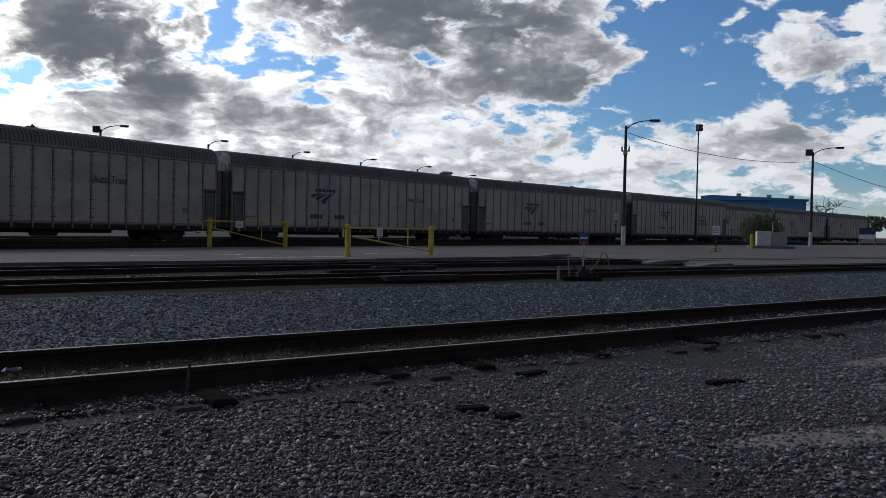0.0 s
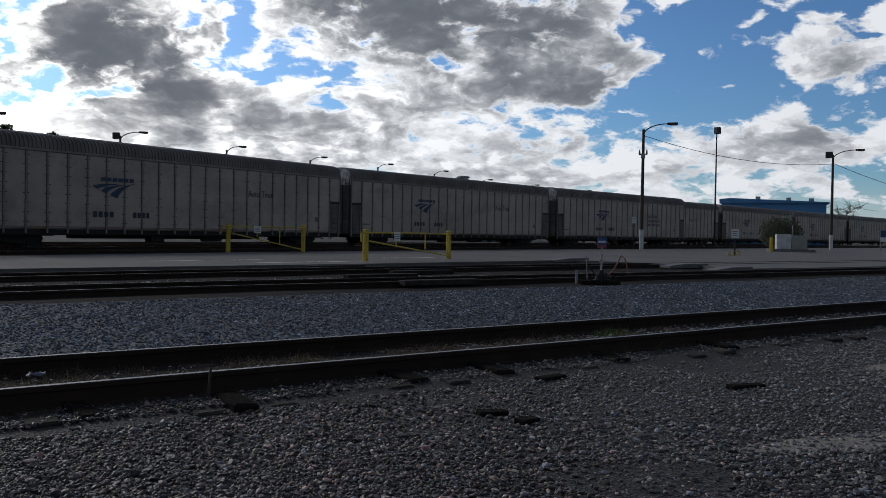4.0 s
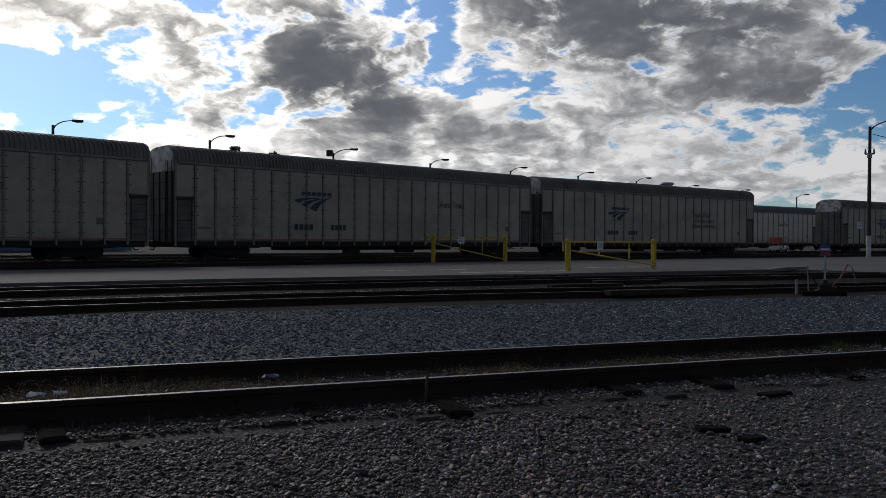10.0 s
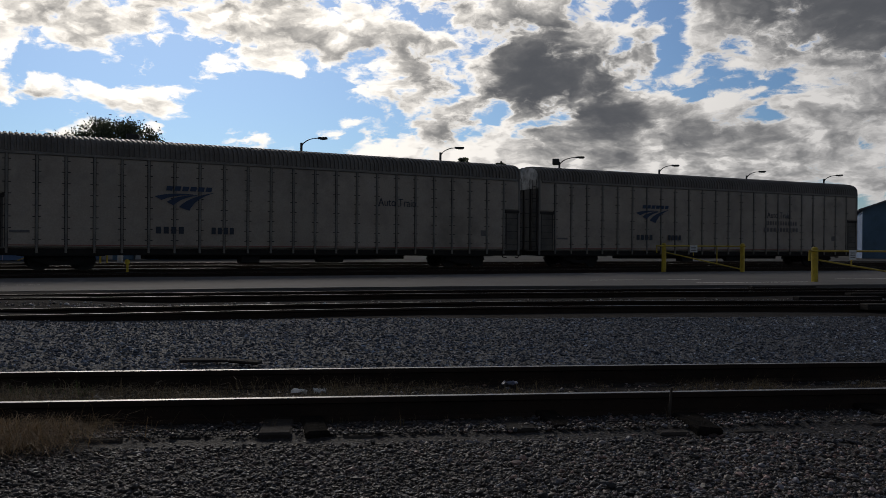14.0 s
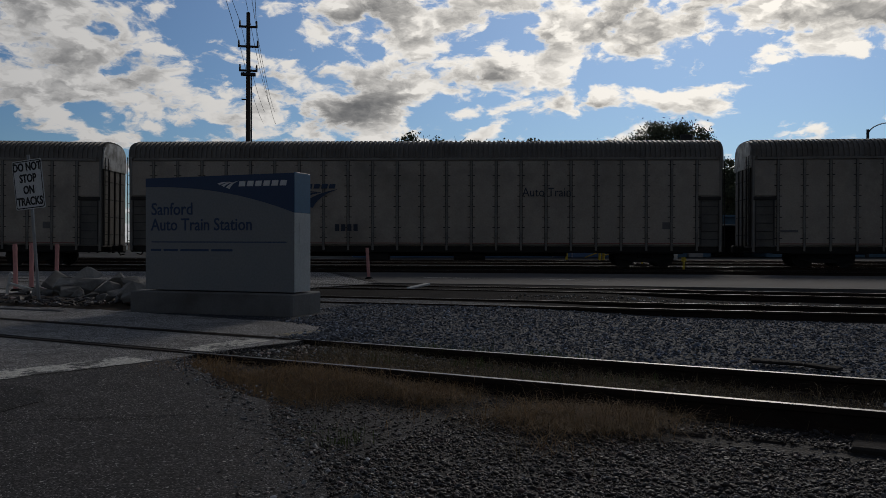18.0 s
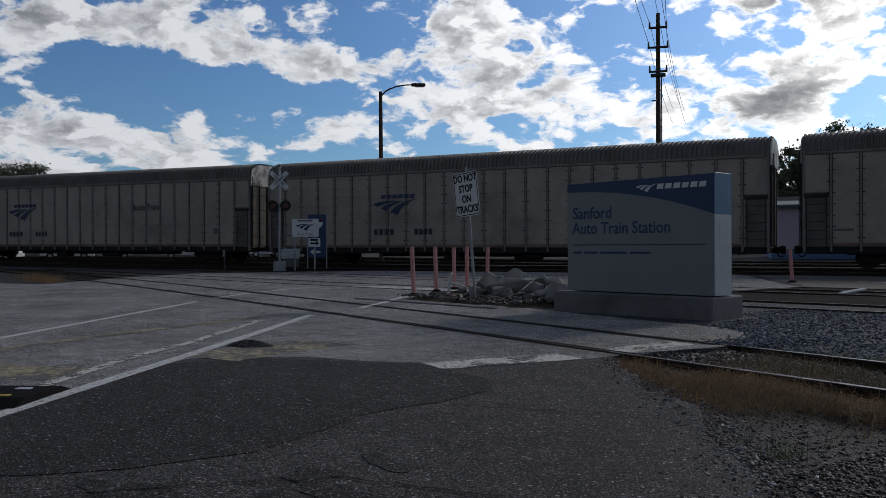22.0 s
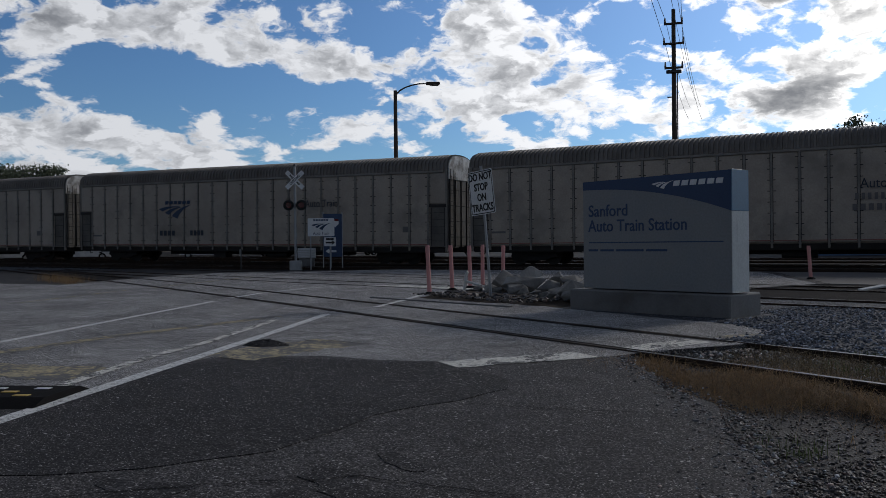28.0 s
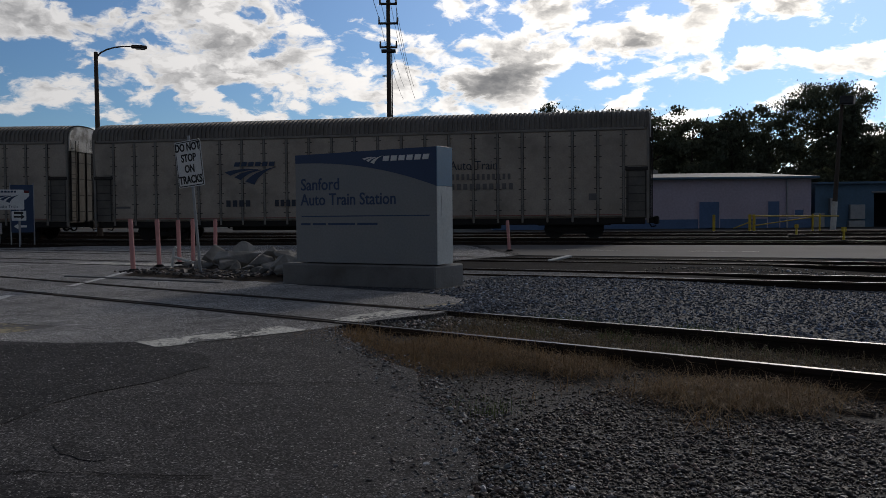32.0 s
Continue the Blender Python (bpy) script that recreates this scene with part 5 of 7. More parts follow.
def stop_notice():
    m = Matrix.Translation((-14.33, 10.16, 0.02)) @ Matrix.Rotation(radians(-3.8), 4, Vector((-0.83, 0.56, 0))) @ pose(0, 0, 0, 0, 0, 7.0)
    s = thing("track_notice", "leaning white notice reading do not stop on tracks", "road sign", m)
    part("post", Mesh().cbox(-0.032, 0.032, -0.005, 0.025, -0.2, 2.70, 0.006), ["galvanised"], s)
    p = road_plate(s, "plate", 0.71, 0.89, "sign_white", pose(0, -0.03, 2.16, 0, -2.0), "black_paint")
    for k, text in enumerate(("DO NOT", "STOP", "ON", "TRACKS")):
        part("lettering", lettering(text, 0.205, "black_paint", squeeze=0.82, bold=0.006), None, p, "black lettering reading " + text, pose(0, -0.004, 0.315 - 0.208 * k))
    for z in (0.25, -0.3):
        part("bolt", Mesh().tube((0, -0.012, z), (0, 0.0, z), 0.014, n=8), ["galvanised"], p)


stop_notice()


def delineator(x, y, h, lean, turn):
    d = thing("delineator_post", "faded pink-red flexible traffic post on a black foot", "traffic post", pose(x, y, -0.01, 0, lean, turn), group="delineator posts")
    part("tube", Mesh().tube((0, 0, 0.05), (0, 0, h), 0.052, 0.048, 12), ["delineator"], d)
    part("band", Mesh().tube((0, 0, h - 0.16), (0, 0, h - 0.06), 0.054, 0.054, 12), ["delineator"], d)
    part("foot", Mesh().tube((0, 0, 0), (0, 0, 0.06), 0.14, 0.07, 12), ["rubber"], d)


for x, y, h, lean, turn in ((-16.98, 10.38, 1.13, -3.0, 10), (-18.0, 11.7, 1.12, -2.0, 30), (-18.57, 12.65, 1.10, -1.0, 60), (-18.82, 13.23, 1.12, 0.5, 0), (-19.17, 14.18, 1.10, 1.0, 20), (-15.31, 22.52, 0.98, -4.0, 0)):
    delineator(x, y, h, lean, turn)


def boulder(x, y, z, r, flat, seed):
    """A quarried block: the hull of a few points, edges knocked off."""
    rng = random.Random(seed)
    bm = bmesh.new()
    for _ in range(13):
        v = Vector((rng.gauss(0, 1), rng.gauss(0, 1), rng.gauss(0, 1))).normalized() * rng.uniform(0.85, 1.1)
        bm.verts.new((v.x * r * (1.05 + 0.35 * math.sin(seed * 2.3)), v.y * r, v.z * r * flat))
    hull = bmesh.ops.convex_hull(bm, input=bm.verts)
    bmesh.ops.delete(bm, geom=[g for g in hull["geom_interior"] if isinstance(g, bmesh.types.BMVert)], context="VERTS")
    bmesh.ops.dissolve_limit(bm, angle_limit=radians(16), verts=bm.verts, edges=bm.edges)
    bmesh.ops.bevel(bm, geom=list(bm.edges), offset=0.012, segments=1, affect="EDGES")
    for v in bm.verts:
        v.co *= 1 + 0.04 * noise.noise(v.co * 7 + Vector((seed, 0, 0)))
    me = bpy.data.meshes.new("boulder")
    bm.to_mesh(me)
    bm.free()
    me.materials.append(MATS["boulder"])
    solid("boulder", me, None, "angular pale grey boulder heaped on bare earth", "rock", pose(x, y, z, rng.uniform(-20, 20), rng.uniform(-20, 20), rng.uniform(0, 360)), group="boulders by the sign")


for k, (x, y, z, r, flat) in enumerate(((-15.9, 11.7, 0.22, 0.42, 0.8), (-15.2, 11.5, 0.20, 0.40, 0.75), (-15.5, 12.2, 0.36, 0.36, 0.8), (-14.75, 11.35, 0.28, 0.46, 0.6), (-14.5, 10.95, 0.14, 0.34, 0.7), (-13.9, 11.3, 0.17, 0.38, 0.7), (-13.55, 11.6, 0.30, 0.34, 0.75), (-13.25, 11.1, 0.16, 0.36, 0.8), (-12.75, 11.0, 0.20, 0.36, 0.85), (-13.0, 11.7, 0.28, 0.34, 0.8), (-14.2, 11.8, 0.36, 0.30, 0.7), (-12.5, 10.75, 0.12, 0.24, 0.7))):
    boulder(x, y, z * 1.0, r * 0.92, flat, k + 3)
for k, (x, y, r) in enumerate(((-15.55, 11.05, 0.20), (-14.95, 10.75, 0.16), (-14.15, 10.85, 0.18), (-13.75, 10.8, 0.15), (-13.2, 10.7, 0.20), (-16.2, 11.2, 0.17), (-12.95, 10.55, 0.13))):
    boulder(x, y, 0.12, r, 0.75, k + 30)


def mound():
    """Bare earth that the boulders and the notice stand in."""
    g = Mesh()
    n = 30
    for j in range(n + 1):
        for i in range(n + 1):
            u, v = i / n, j / n
            x, y = -16.6 + 4.6 * u, 9.1 + 3.4 * v + 0.5 * u
            e = max(0.0, min(u, 1 - u, v, 1 - v) * 2)
            g.v.append((x, y, -0.06 + 0.15 * smooth01(0, 0.5, e) + 0.05 * noise.noise((x * 3, y * 3, 0)) * min(1, e * 4)))
    g.f = [(j * (n + 1) + i, j * (n + 1) + i + 1, (j + 1) * (n + 1) + i + 1, (j + 1) * (n + 1) + i) for j in range(n) for i in range(n)]
    g.m = [0] * len(g.f)
    solid("earth_mound", g, ["earth"], "low mound of bare brown earth", "ground", kind="structure", smooth=True)
    solid("kerb_strip", Mesh().cbox(-2.1, 2.1, -0.05, 0.05, -0.06, 0.015, 0.012), ["concrete"], "flush concrete edging strip", "kerb", pose(-14.7, 9.05, 0, 0, 0, 8), kind="structure")
    g = Mesh().pipe([(0, 0, 0.05), (0.05, 0, 0.42), (0.10, 0.0, 0.48)], 0.032, 8).pipe([(0.06, 0, 0.26), (0.55, 0.0, 0.12), (1.1, 0.0, 0.06)], 0.030, 8)
    solid("bent_pipe", g, ["pole_white"], "bent pale metal pipe sticking out of the earth", "pipe", pose(-16.55, 11.05, 0.02, 0, 0, 35))


mound()


# ---- the crossing signal and its signs ----
def crossing_signal():
    s = thing("crossing_signal", "railroad crossbuck with two dark flashing lamps on a steel mast", "crossing signal", pose(-38.1, 16.3, 0, 0, 0, 62))
    part("mast", Mesh().tube((0, 0, 0.2), (0, 0, 4.9), 0.062, n=12), ["galvanised"], s)
    part("base", Mesh().cbox(-0.28, 0.28, -0.28, 0.28, -0.1, 0.42, 0.04), ["galvanised"], s)
    for k, (tilt, words) in enumerate(((45, "RAIL ROAD"), (-45, "CROSSING"))):
        b = part("blade", Mesh().box(-0.55, 0.55, 0.0, 0.006, -0.105, 0.105), ["sign_white"], s, "white crossbuck blade", pose(0, -0.075 - 0.012 * k, 4.25, 0, tilt, 0))
        part("lettering", lettering(words, 0.16, "black_paint", squeeze=0.80, bold=0.004), None, b, "black lettering", pose(0, -0.004, 0))
    arm = part("arm", Mesh().tube((-0.38, -0.04, 3.05), (0.38, -0.04, 3.05), 0.03, n=8), ["galvanised"], s)
    for x in (-0.30, 0.30):
        h = part("lamp_head", Mesh().tube((x, -0.16, 3.05), (x, -0.02, 3.05), 0.25, n=20).tube((x, -0.36, 3.05), (x, -0.16, 3.05), 0.17, 0.16, 16, caps=False), ["black_paint"], s, "black round target with hood")
        part("lens", Mesh().tube((x, -0.175, 3.05), (x, -0.165, 3.05), 0.14, n=16), ["red_lens"], h)
    part("bell", Mesh().tube((0, 0, 4.9), (0, 0, 5.0), 0.10, 0.03, 10), ["steel_dark"], s)
    c = thing("signal_case", "white louvred steel signal box beyond the crossing mast", "equipment box", pose(-40.6, 18.0, 0, 0, 0, 64))
    part("body", Mesh().cbox(-0.46, 0.46, -0.3, 0.3, 0.48, 1.0, 0.02), ["pole_white"], c)
    for k in range(5):
        part("louvre", Mesh().cbox(-0.42, 0.42, -0.33, -0.30, 0.53 + 0.09 * k, 0.585 + 0.09 * k, 0.006), ["sign_white"], c)
    part("base", Mesh().cbox(-0.40, 0.40, -0.24, 0.24, -0.1, 0.48, 0.02), ["concrete"], c)


crossing_signal()


def direction_signs():
    s = thing("emblem_sign", "white roadside sign with blue emblem on two posts", "road sign", pose(-37.6, 17.4, 0, 0, 0, 64))
    for x in (-0.5, 0.45):
        part("post", Mesh().cbox(x - 0.03, x + 0.03, 0, 0.05, -0.1, 2.4, 0.008), ["galvanised"], s)
    p = road_plate(s, "plate", 1.26, 0.86, "sign_white", pose(0, -0.012, 2.0))
    g = make_logo()
    g.v = [(x * 0.36, y, z * 0.42) for x, y, z in g.v]
    part("logo", g, ["logo_blue"], p, "dark blue swoosh emblem", pose(0, -0.016, 0.05))
    word_bars(p, 6, 0.72, 0.08, 0.03, ["logo_blue"], pose(0, -0.016, 0.34), "blue bar in place of a letter")
    part("lettering", lettering("Auto Train", 0.19, "logo_blue", squeeze=0.9), None, p, "blue lettering reading Auto Train", pose(0, -0.005, -0.30))
    b = thing("route_sign", "tall blue directional sign with white arrow", "road sign", pose(-38.2, 18.3, 0, 0, 0, 64))
    for x in (-0.46, 0.46):
        part("post", Mesh().cbox(x - 0.03, x + 0.03, 0, 0.05, -0.1, 2.75, 0.008), ["galvanised"], b)
    p = road_plate(b, "plate", 0.90, 2.1, "sign_navy", pose(0, -0.012, 1.62))
    part("shield", Mesh().prism([(-0.16, 0.18), (0.16, 0.18), (0.18, -0.05), (0, -0.24), (-0.18, -0.05)], -0.01, -0.004), ["sign_white"], p, "white route shield", pose(0.12, 0, 0.62))
    part("shield_top", Mesh().prism([(-0.16, 0.09), (0.16, 0.09), (0.17, -0.02), (-0.17, -0.02)], -0.016, -0.011), ["red_lens"], p, m=pose(0.12, 0, 0.71))
    part("arrow", Mesh().prism([(-0.30, 0), (-0.12, 0.13), (-0.12, 0.05), (0.22, 0.05), (0.22, -0.05), (-0.12, -0.05), (-0.12, -0.13)], -0.01, -0.004), ["sign_white"], p, "white arrow", pose(-0.05, 0, -0.78))
    a = thing("arrow_sign", "small white arrow sign on a post", "road sign", pose(-36.95, 17.55, 0, 0, 0, 64))
    part("post", Mesh().cbox(-0.025, 0.025, 0, 0.04, -0.1, 1.5, 0.006), ["galvanised"], a)
    p = road_plate(a, "plate", 0.56, 0.42, "sign_white", pose(0, -0.012, 1.3))
    part("arrow", Mesh().prism([(0.22, -0.04), (0.08, 0.08), (0.08, 0.0), (-0.2, 0.0), (-0.2, -0.08), (0.08, -0.08), (0.08, -0.16)], -0.01, -0.004), ["black_paint"], p)
    part("writing_bar", Mesh().box(-0.19, 0.17, -0.012, -0.002, 0.07, 0.17), ["black_paint"], p, "black bar in place of small writing")


direction_signs()
w = thing("track_marker", "short dark marker post with a small white plate", "marker post", pose(-40.0, 14.3, 0.0))
part("post", Mesh().cbox(-0.03, 0.03, -0.03, 0.03, -0.1, 1.0, 0.006), ["steel_dark"], w)
part("plate", Mesh().cbox(-0.12, 0.12, -0.05, -0.035, 0.65, 0.98, 0.006), ["galvanised"], w)


# ---- yellow swing gates ----
def swing_gate(a, b, height, r, sign_at):
    a, b = Vector(a), Vector(b)
    L = (b - a).length
    g = thing("swing_gate", "yellow steel swing gate with diagonal brace and small notice", "gate", pose(a.x, a.y, 0, 0, 0, math.degrees(math.atan2(b.y - a.y, b.x - a.x))), group="yellow swing gates")
    for x, nm in ((0.0, "post"), (L, "post")):
        part(nm, Mesh().tube((x, 0, -0.1), (x, 0, height), r, n=16).tube((x, 0, height), (x, 0, height + 0.05), r, r * 0.5, 16), ["yellow_steel"], g, "thick yellow steel post")
    top = height - 0.10
    part("top_rail", Mesh().tube((-0.42, -r - 0.03, top), (L + 0.1, -r - 0.03, top), 0.035, n=8), ["yellow_steel"], g)
    part("stub", Mesh().tube((-0.42, -r - 0.03, top + 0.03), (-0.42, -r - 0.03, top - 0.36), 0.035, n=8), ["yellow_steel"], g)
    part("brace", Mesh().tube((0.05, -r - 0.03, top - 0.33), (L - 0.15, -r - 0.03, 0.12), 0.03, n=8), ["yellow_steel"], g)
    part("upright", Mesh().tube((L * 0.66, -r - 0.03, top), (L * 0.66, -r - 0.03, 0.42), 0.028, n=8), ["yellow_steel"], g)
    part("upright", Mesh().tube((L - 0.16, -r - 0.03, top), (L - 0.16, -r - 0.03, 0.10), 0.03, n=8), ["yellow_steel"], g)
    part("hanger", Mesh().tube((L * sign_at, -r - 0.03, top), (L * sign_at, -r - 0.03, top - 0.5), 0.025, n=8), ["yellow_steel"], g)
    n = part("notice", Mesh().cbox(L * sign_at - 0.19, L * sign_at + 0.19, -r - 0.09, -r - 0.075, top - 0.32, top + 0.03, 0.008), ["sign_white"], g, "small white notice")
    for k in range(3):
        part("writing_bar", Mesh().box(L * sign_at - 0.13, L * sign_at + 0.12, -r - 0.096, -r - 0.091, top - 0.08 - 0.08 * k, top - 0.05 - 0.08 * k), ["letter_faded"], n)


swing_gate((16.4, 41.3), (20.5, 41.1), 1.38, 0.115, 0.36)
swing_gate((17.0, 28.7), (22.2, 30.3), 1.19, 0.115, 0.31)


# ---- lamps and poles ----
def street_lamp(x, y, h, arm_az, reach, mat="steel_dark", white_base=0.0, box=False, fittings=False):
    p = thing("street_lamp", "dark pole with a curved arm and flat head" + (", white base" if white_base else ""), "street lamp", pose(x, y, 0, 0, 0, arm_az), group="yard lamps")
    part("pole", Mesh().tube((0, 0, -0.2), (0, 0, h), 0.17, 0.11, 12), [mat], p)
    if white_base:
        part("base_band", Mesh().tube((0, 0, -0.1), (0, 0, white_base), 0.185, 0.18, 12), ["pole_white"], p, "white painted base")
    pts = [(0, 0, h - 0.5)] + [(reach * (1 - math.cos(radians(a))), 0, h - 0.5 + 0.95 * math.sin(radians(a))) for a in (15, 30, 45, 60, 75, 90)]
    part("arm", Mesh().pipe(pts, 0.055, 8, r1=0.04), [mat], p)
    e = Vector(pts[-1])
    hd = part("lamp_head", Mesh().cbox(e.x - 0.05, e.x + 0.85, -0.16, 0.16, e.z - 0.10, e.z + 0.09, 0.05), [mat], p, "flat cobra lamp head")
    part("glass", Mesh().cbox(e.x + 0.2, e.x + 0.75, -0.12, 0.12, e.z - 0.15, e.z - 0.10, 0.03), ["lens"], hd)
    if box:
        part("floodlight", Mesh().cbox(-0.75, -0.02, -0.35, 0.35, h - 0.35, h + 0.30, 0.05), ["steel_dark"], p, "dark boxy floodlight")
    if fittings:
        for s in (-1, 1):
            part("insulator", Mesh().tube((s * 0.30, 0, h - 2.1), (s * 0.30, 0, h - 1.75), 0.09, 0.05, 8), ["insulator"], p)
            part("bracket", Mesh().cbox(min(0, s * 0.36), max(0, s * 0.36), -0.05, 0.05, h - 2.2, h - 2.1, 0.01), ["steel_dark"], p)
        part("junction_box", Mesh().cbox(-0.18, 0.18, -0.3, -0.12, h - 2.5, h - 2.1, 0.02), ["galvanised"], p)
    return p


street_lamp(56.6, 49.2, 10.3, -50, 2.0, "pole_wood", 1.7, fittings=True)
street_lamp(87.0, 49.4, 10.2, -58, 2.2, "pole_wood", 1.6, box=True)
for az, d, h, box in ((2.3, 78, 10.4, False), (-7.0, 84, 10.4, False), (-15.0, 95, 10.6, True), (-21.5, 106, 10.6, False), (-26.9, 117, 10.6, False), (-31.4, 126, 10.6, False), (-35.2, 138, 10.6, False), (-38.3, 155, 10.4, False), (-41.5, 170, 10.4, False), (-45.0, 185, 10.2, False)):
    v = way(az, 0) * d
    street_lamp(v.x, v.y, h + 0.1, az - 5, 1.5 if not box else 1.9, box=box)
street_lamp(-47.2, 27.2, 10.9, 60, 2.0, "pole_wood")

lit = thing("light_mast", "tall thin steel mast with a small light on top", "mast", pose(88.5, 65.3, 0))
part("pole", Mesh().tube((0, 0, -0.2), (0, 0, 14.4), 0.13, 0.07, 10), ["steel_dark"], lit)
part("lamp", Mesh().cbox(-0.2, 0.5, -0.3, 0.3, 13.9, 14.7, 0.05), ["steel_dark"], lit)


def utility_pole(x, y, h):
    p = thing("utility_pole", "tall dark wooden utility pole with crossarms and insulators", "utility pole", pose(x, y, 0, 0, 0, 40))
    part("pole", Mesh().tube((0, 0, -0.3), (0, 0, h), 0.21, 0.13, 12), ["pole_wood"], p)
    for z, w in ((h - 1.0, 0.62), (h - 2.35, 0.70), (h - 4.0, 0.62)):
        a = part("crossarm", Mesh().cbox(-w, w, -0.19, -0.07, z - 0.07, z + 0.07, 0.01), ["pole_wood"], p)
        for s in (-1, 1):
            part("insulator", Mesh().tube((s * w * 0.9, -0.13, z + 0.07), (s * w * 0.9, -0.13, z + 0.42), 0.075, 0.05, 8), ["insulator"], a)
    part("transformer_bracket", Mesh().cbox(-0.5, 0.5, -0.3, 0.1, h - 4.35, h - 4.15, 0.03), ["steel_dark"], p)
    part("step", Mesh().cbox(-0.45, 0.0, -0.05, 0.05, h - 6.0, h - 5.92, 0.01), ["steel_dark"], p)
    part("conduit", Mesh().tube((0.22, 0, 0), (0.22, 0, h - 4.2), 0.04, n=6), ["steel_dark"], p)


utility_pole(-40.1, 45.0, 16.9)


def cable(a, b, sag, r=0.02, n=14, label="dark sagging overhead cable"):
    a, b = Vector(a), Vector(b)
    pts = [a.lerp(b, i / n) - Vector((0, 0, 4 * sag * (i / n) * (1 - i / n))) for i in range(n + 1)]
    solid("cable", Mesh().pipe(pts, r, 5), ["wire"], label, "cable")


cable((56.6, 49.0, 9.7), (87.0, 49.2, 9.2), 0.9, 0.025)
cable((87.0, 49.2, 9.2), (150, 60.0, 8.2), 1.2, 0.03)
for side, z, k in ((-0.5, 16.1, 5.0), (0.5, 16.1, 2.2), (-0.6, 14.8, 3.8), (0.6, 14.8, 0.6), (0.0, 16.9, 3.0)):
    q = Vector((-40.1 + side * 0.77, 45.0 + side * 0.64, z))
    cable(q, (-0.5 - 0.74 * k + 6.6, -0.1 - 0.67 * k - 7.5, z - 0.5), 0.7, 0.016)
    cable(q, (-40.1 - 20.0 + side * 0.8, 45.0 + 26.0 + side * 0.7, z - 1.0), 0.6, 0.016)

# ---- right-hand yard ----
def notice_post(x, y, top, w, h, turn, label, bars=2):
    s = thing("yard_notice", label, "sign", pose(x, y, 0, 0, 0, turn))
    part("post", Mesh().cbox(-0.05, 0.05, 0, 0.05, -0.1, top, 0.008), ["steel_dark"], s)
    p = road_plate(s, "plate", w, h, "sign_white", pose(0, -0.012, top - h / 2))
    for k in range(bars):
        part("writing_bar", Mesh().box(-w * 0.36, w * 0.34, -0.012, -0.006, 0.22 * h - 0.22 * h * k - 0.02, 0.22 * h - 0.22 * h * k + 0.02), ["letter_faded"], p)


notice_post(61.4, 54.3, 2.95, 0.42, 0.62, -48, "small white notice on a dark post")
notice_post(47.4, 33.4, 1.70, 0.46, 0.60, -54, "white yard notice on a post", 3)
board = thing("yard_board", "dark board with white lower half on two posts", "sign", pose(94.0, 46.8, 0, 0, 0, -63))
for x in (-0.75, 0.75):
    part("post", Mesh().cbox(x - 0.05, x + 0.05, 0, 0.08, -0.1, 2.2, 0.01), ["galvanised"], board)
part("panel", Mesh().cbox(-0.78, 0.78, -0.03, 0.0, 1.45, 2.2, 0.01), ["sign_navy"], board)
part("panel", Mesh().cbox(-0.78, 0.78, -0.03, 0.0, 0.95, 1.44, 0.01), ["sign_white"], board)

cab = thing("equipment_cabinet", "pale weathered cabinet on a concrete pad", "equipment cabinet", pose(68.3, 42.5, 0, 0, 0, -50))
part("pad", Mesh().cbox(-1.9, 1.9, -1.0, 1.0, -0.1, 0.22, 0.03), ["concrete"], cab)
part("cabinet", Mesh().cbox(-1.2, 0.0, -0.6, 0.6, 0.22, 1.5, 0.03), ["pole_white"], cab, "white cabinet with dark marks")
part("cabinet", Mesh().cbox(0.04, 1.3, -0.6, 0.6, 0.22, 1.42, 0.03), ["cabinet_green"], cab, "grey-green cabinet")
part("vent_pipe", Mesh().tube((0.2, 0.3, 1.4), (0.2, 0.3, 2.3), 0.04, n=6), ["galvanised"], cab)
bol = thing("bollard", "yellow steel bollard beside the cabinet", "bollard", pose(65.6, 42.6, 0))
part("tube", Mesh().tube((0, 0, -0.1), (0, 0, 1.15), 0.14, n=14).tube((0, 0, 1.15), (0, 0, 1.22), 0.14, 0.06, 14), ["yellow_steel"], bol)
ck = thing("wheel_chock", "yellow portable wheel chock on the yard road", "wheel chock", pose(47.2, 33.3, 0, 0, 0, -40))
for y in (-0.16, 0.16):
    part("side_frame", Mesh().pipe([(-0.42, y, 0.03), (-0.30, y, 0.26), (0.30, y, 0.26), (0.42, y, 0.03), (-0.42, y, 0.03)], 0.028, 6), ["yellow_steel"], ck)
for x, z in ((-0.30, 0.26), (0.30, 0.26), (0.0, 0.26), (-0.42, 0.03), (0.42, 0.03)):
    part("crossbar", Mesh().tube((x, -0.16, z), (x, 0.16, z), 0.026, n=6), ["yellow_steel"], ck)


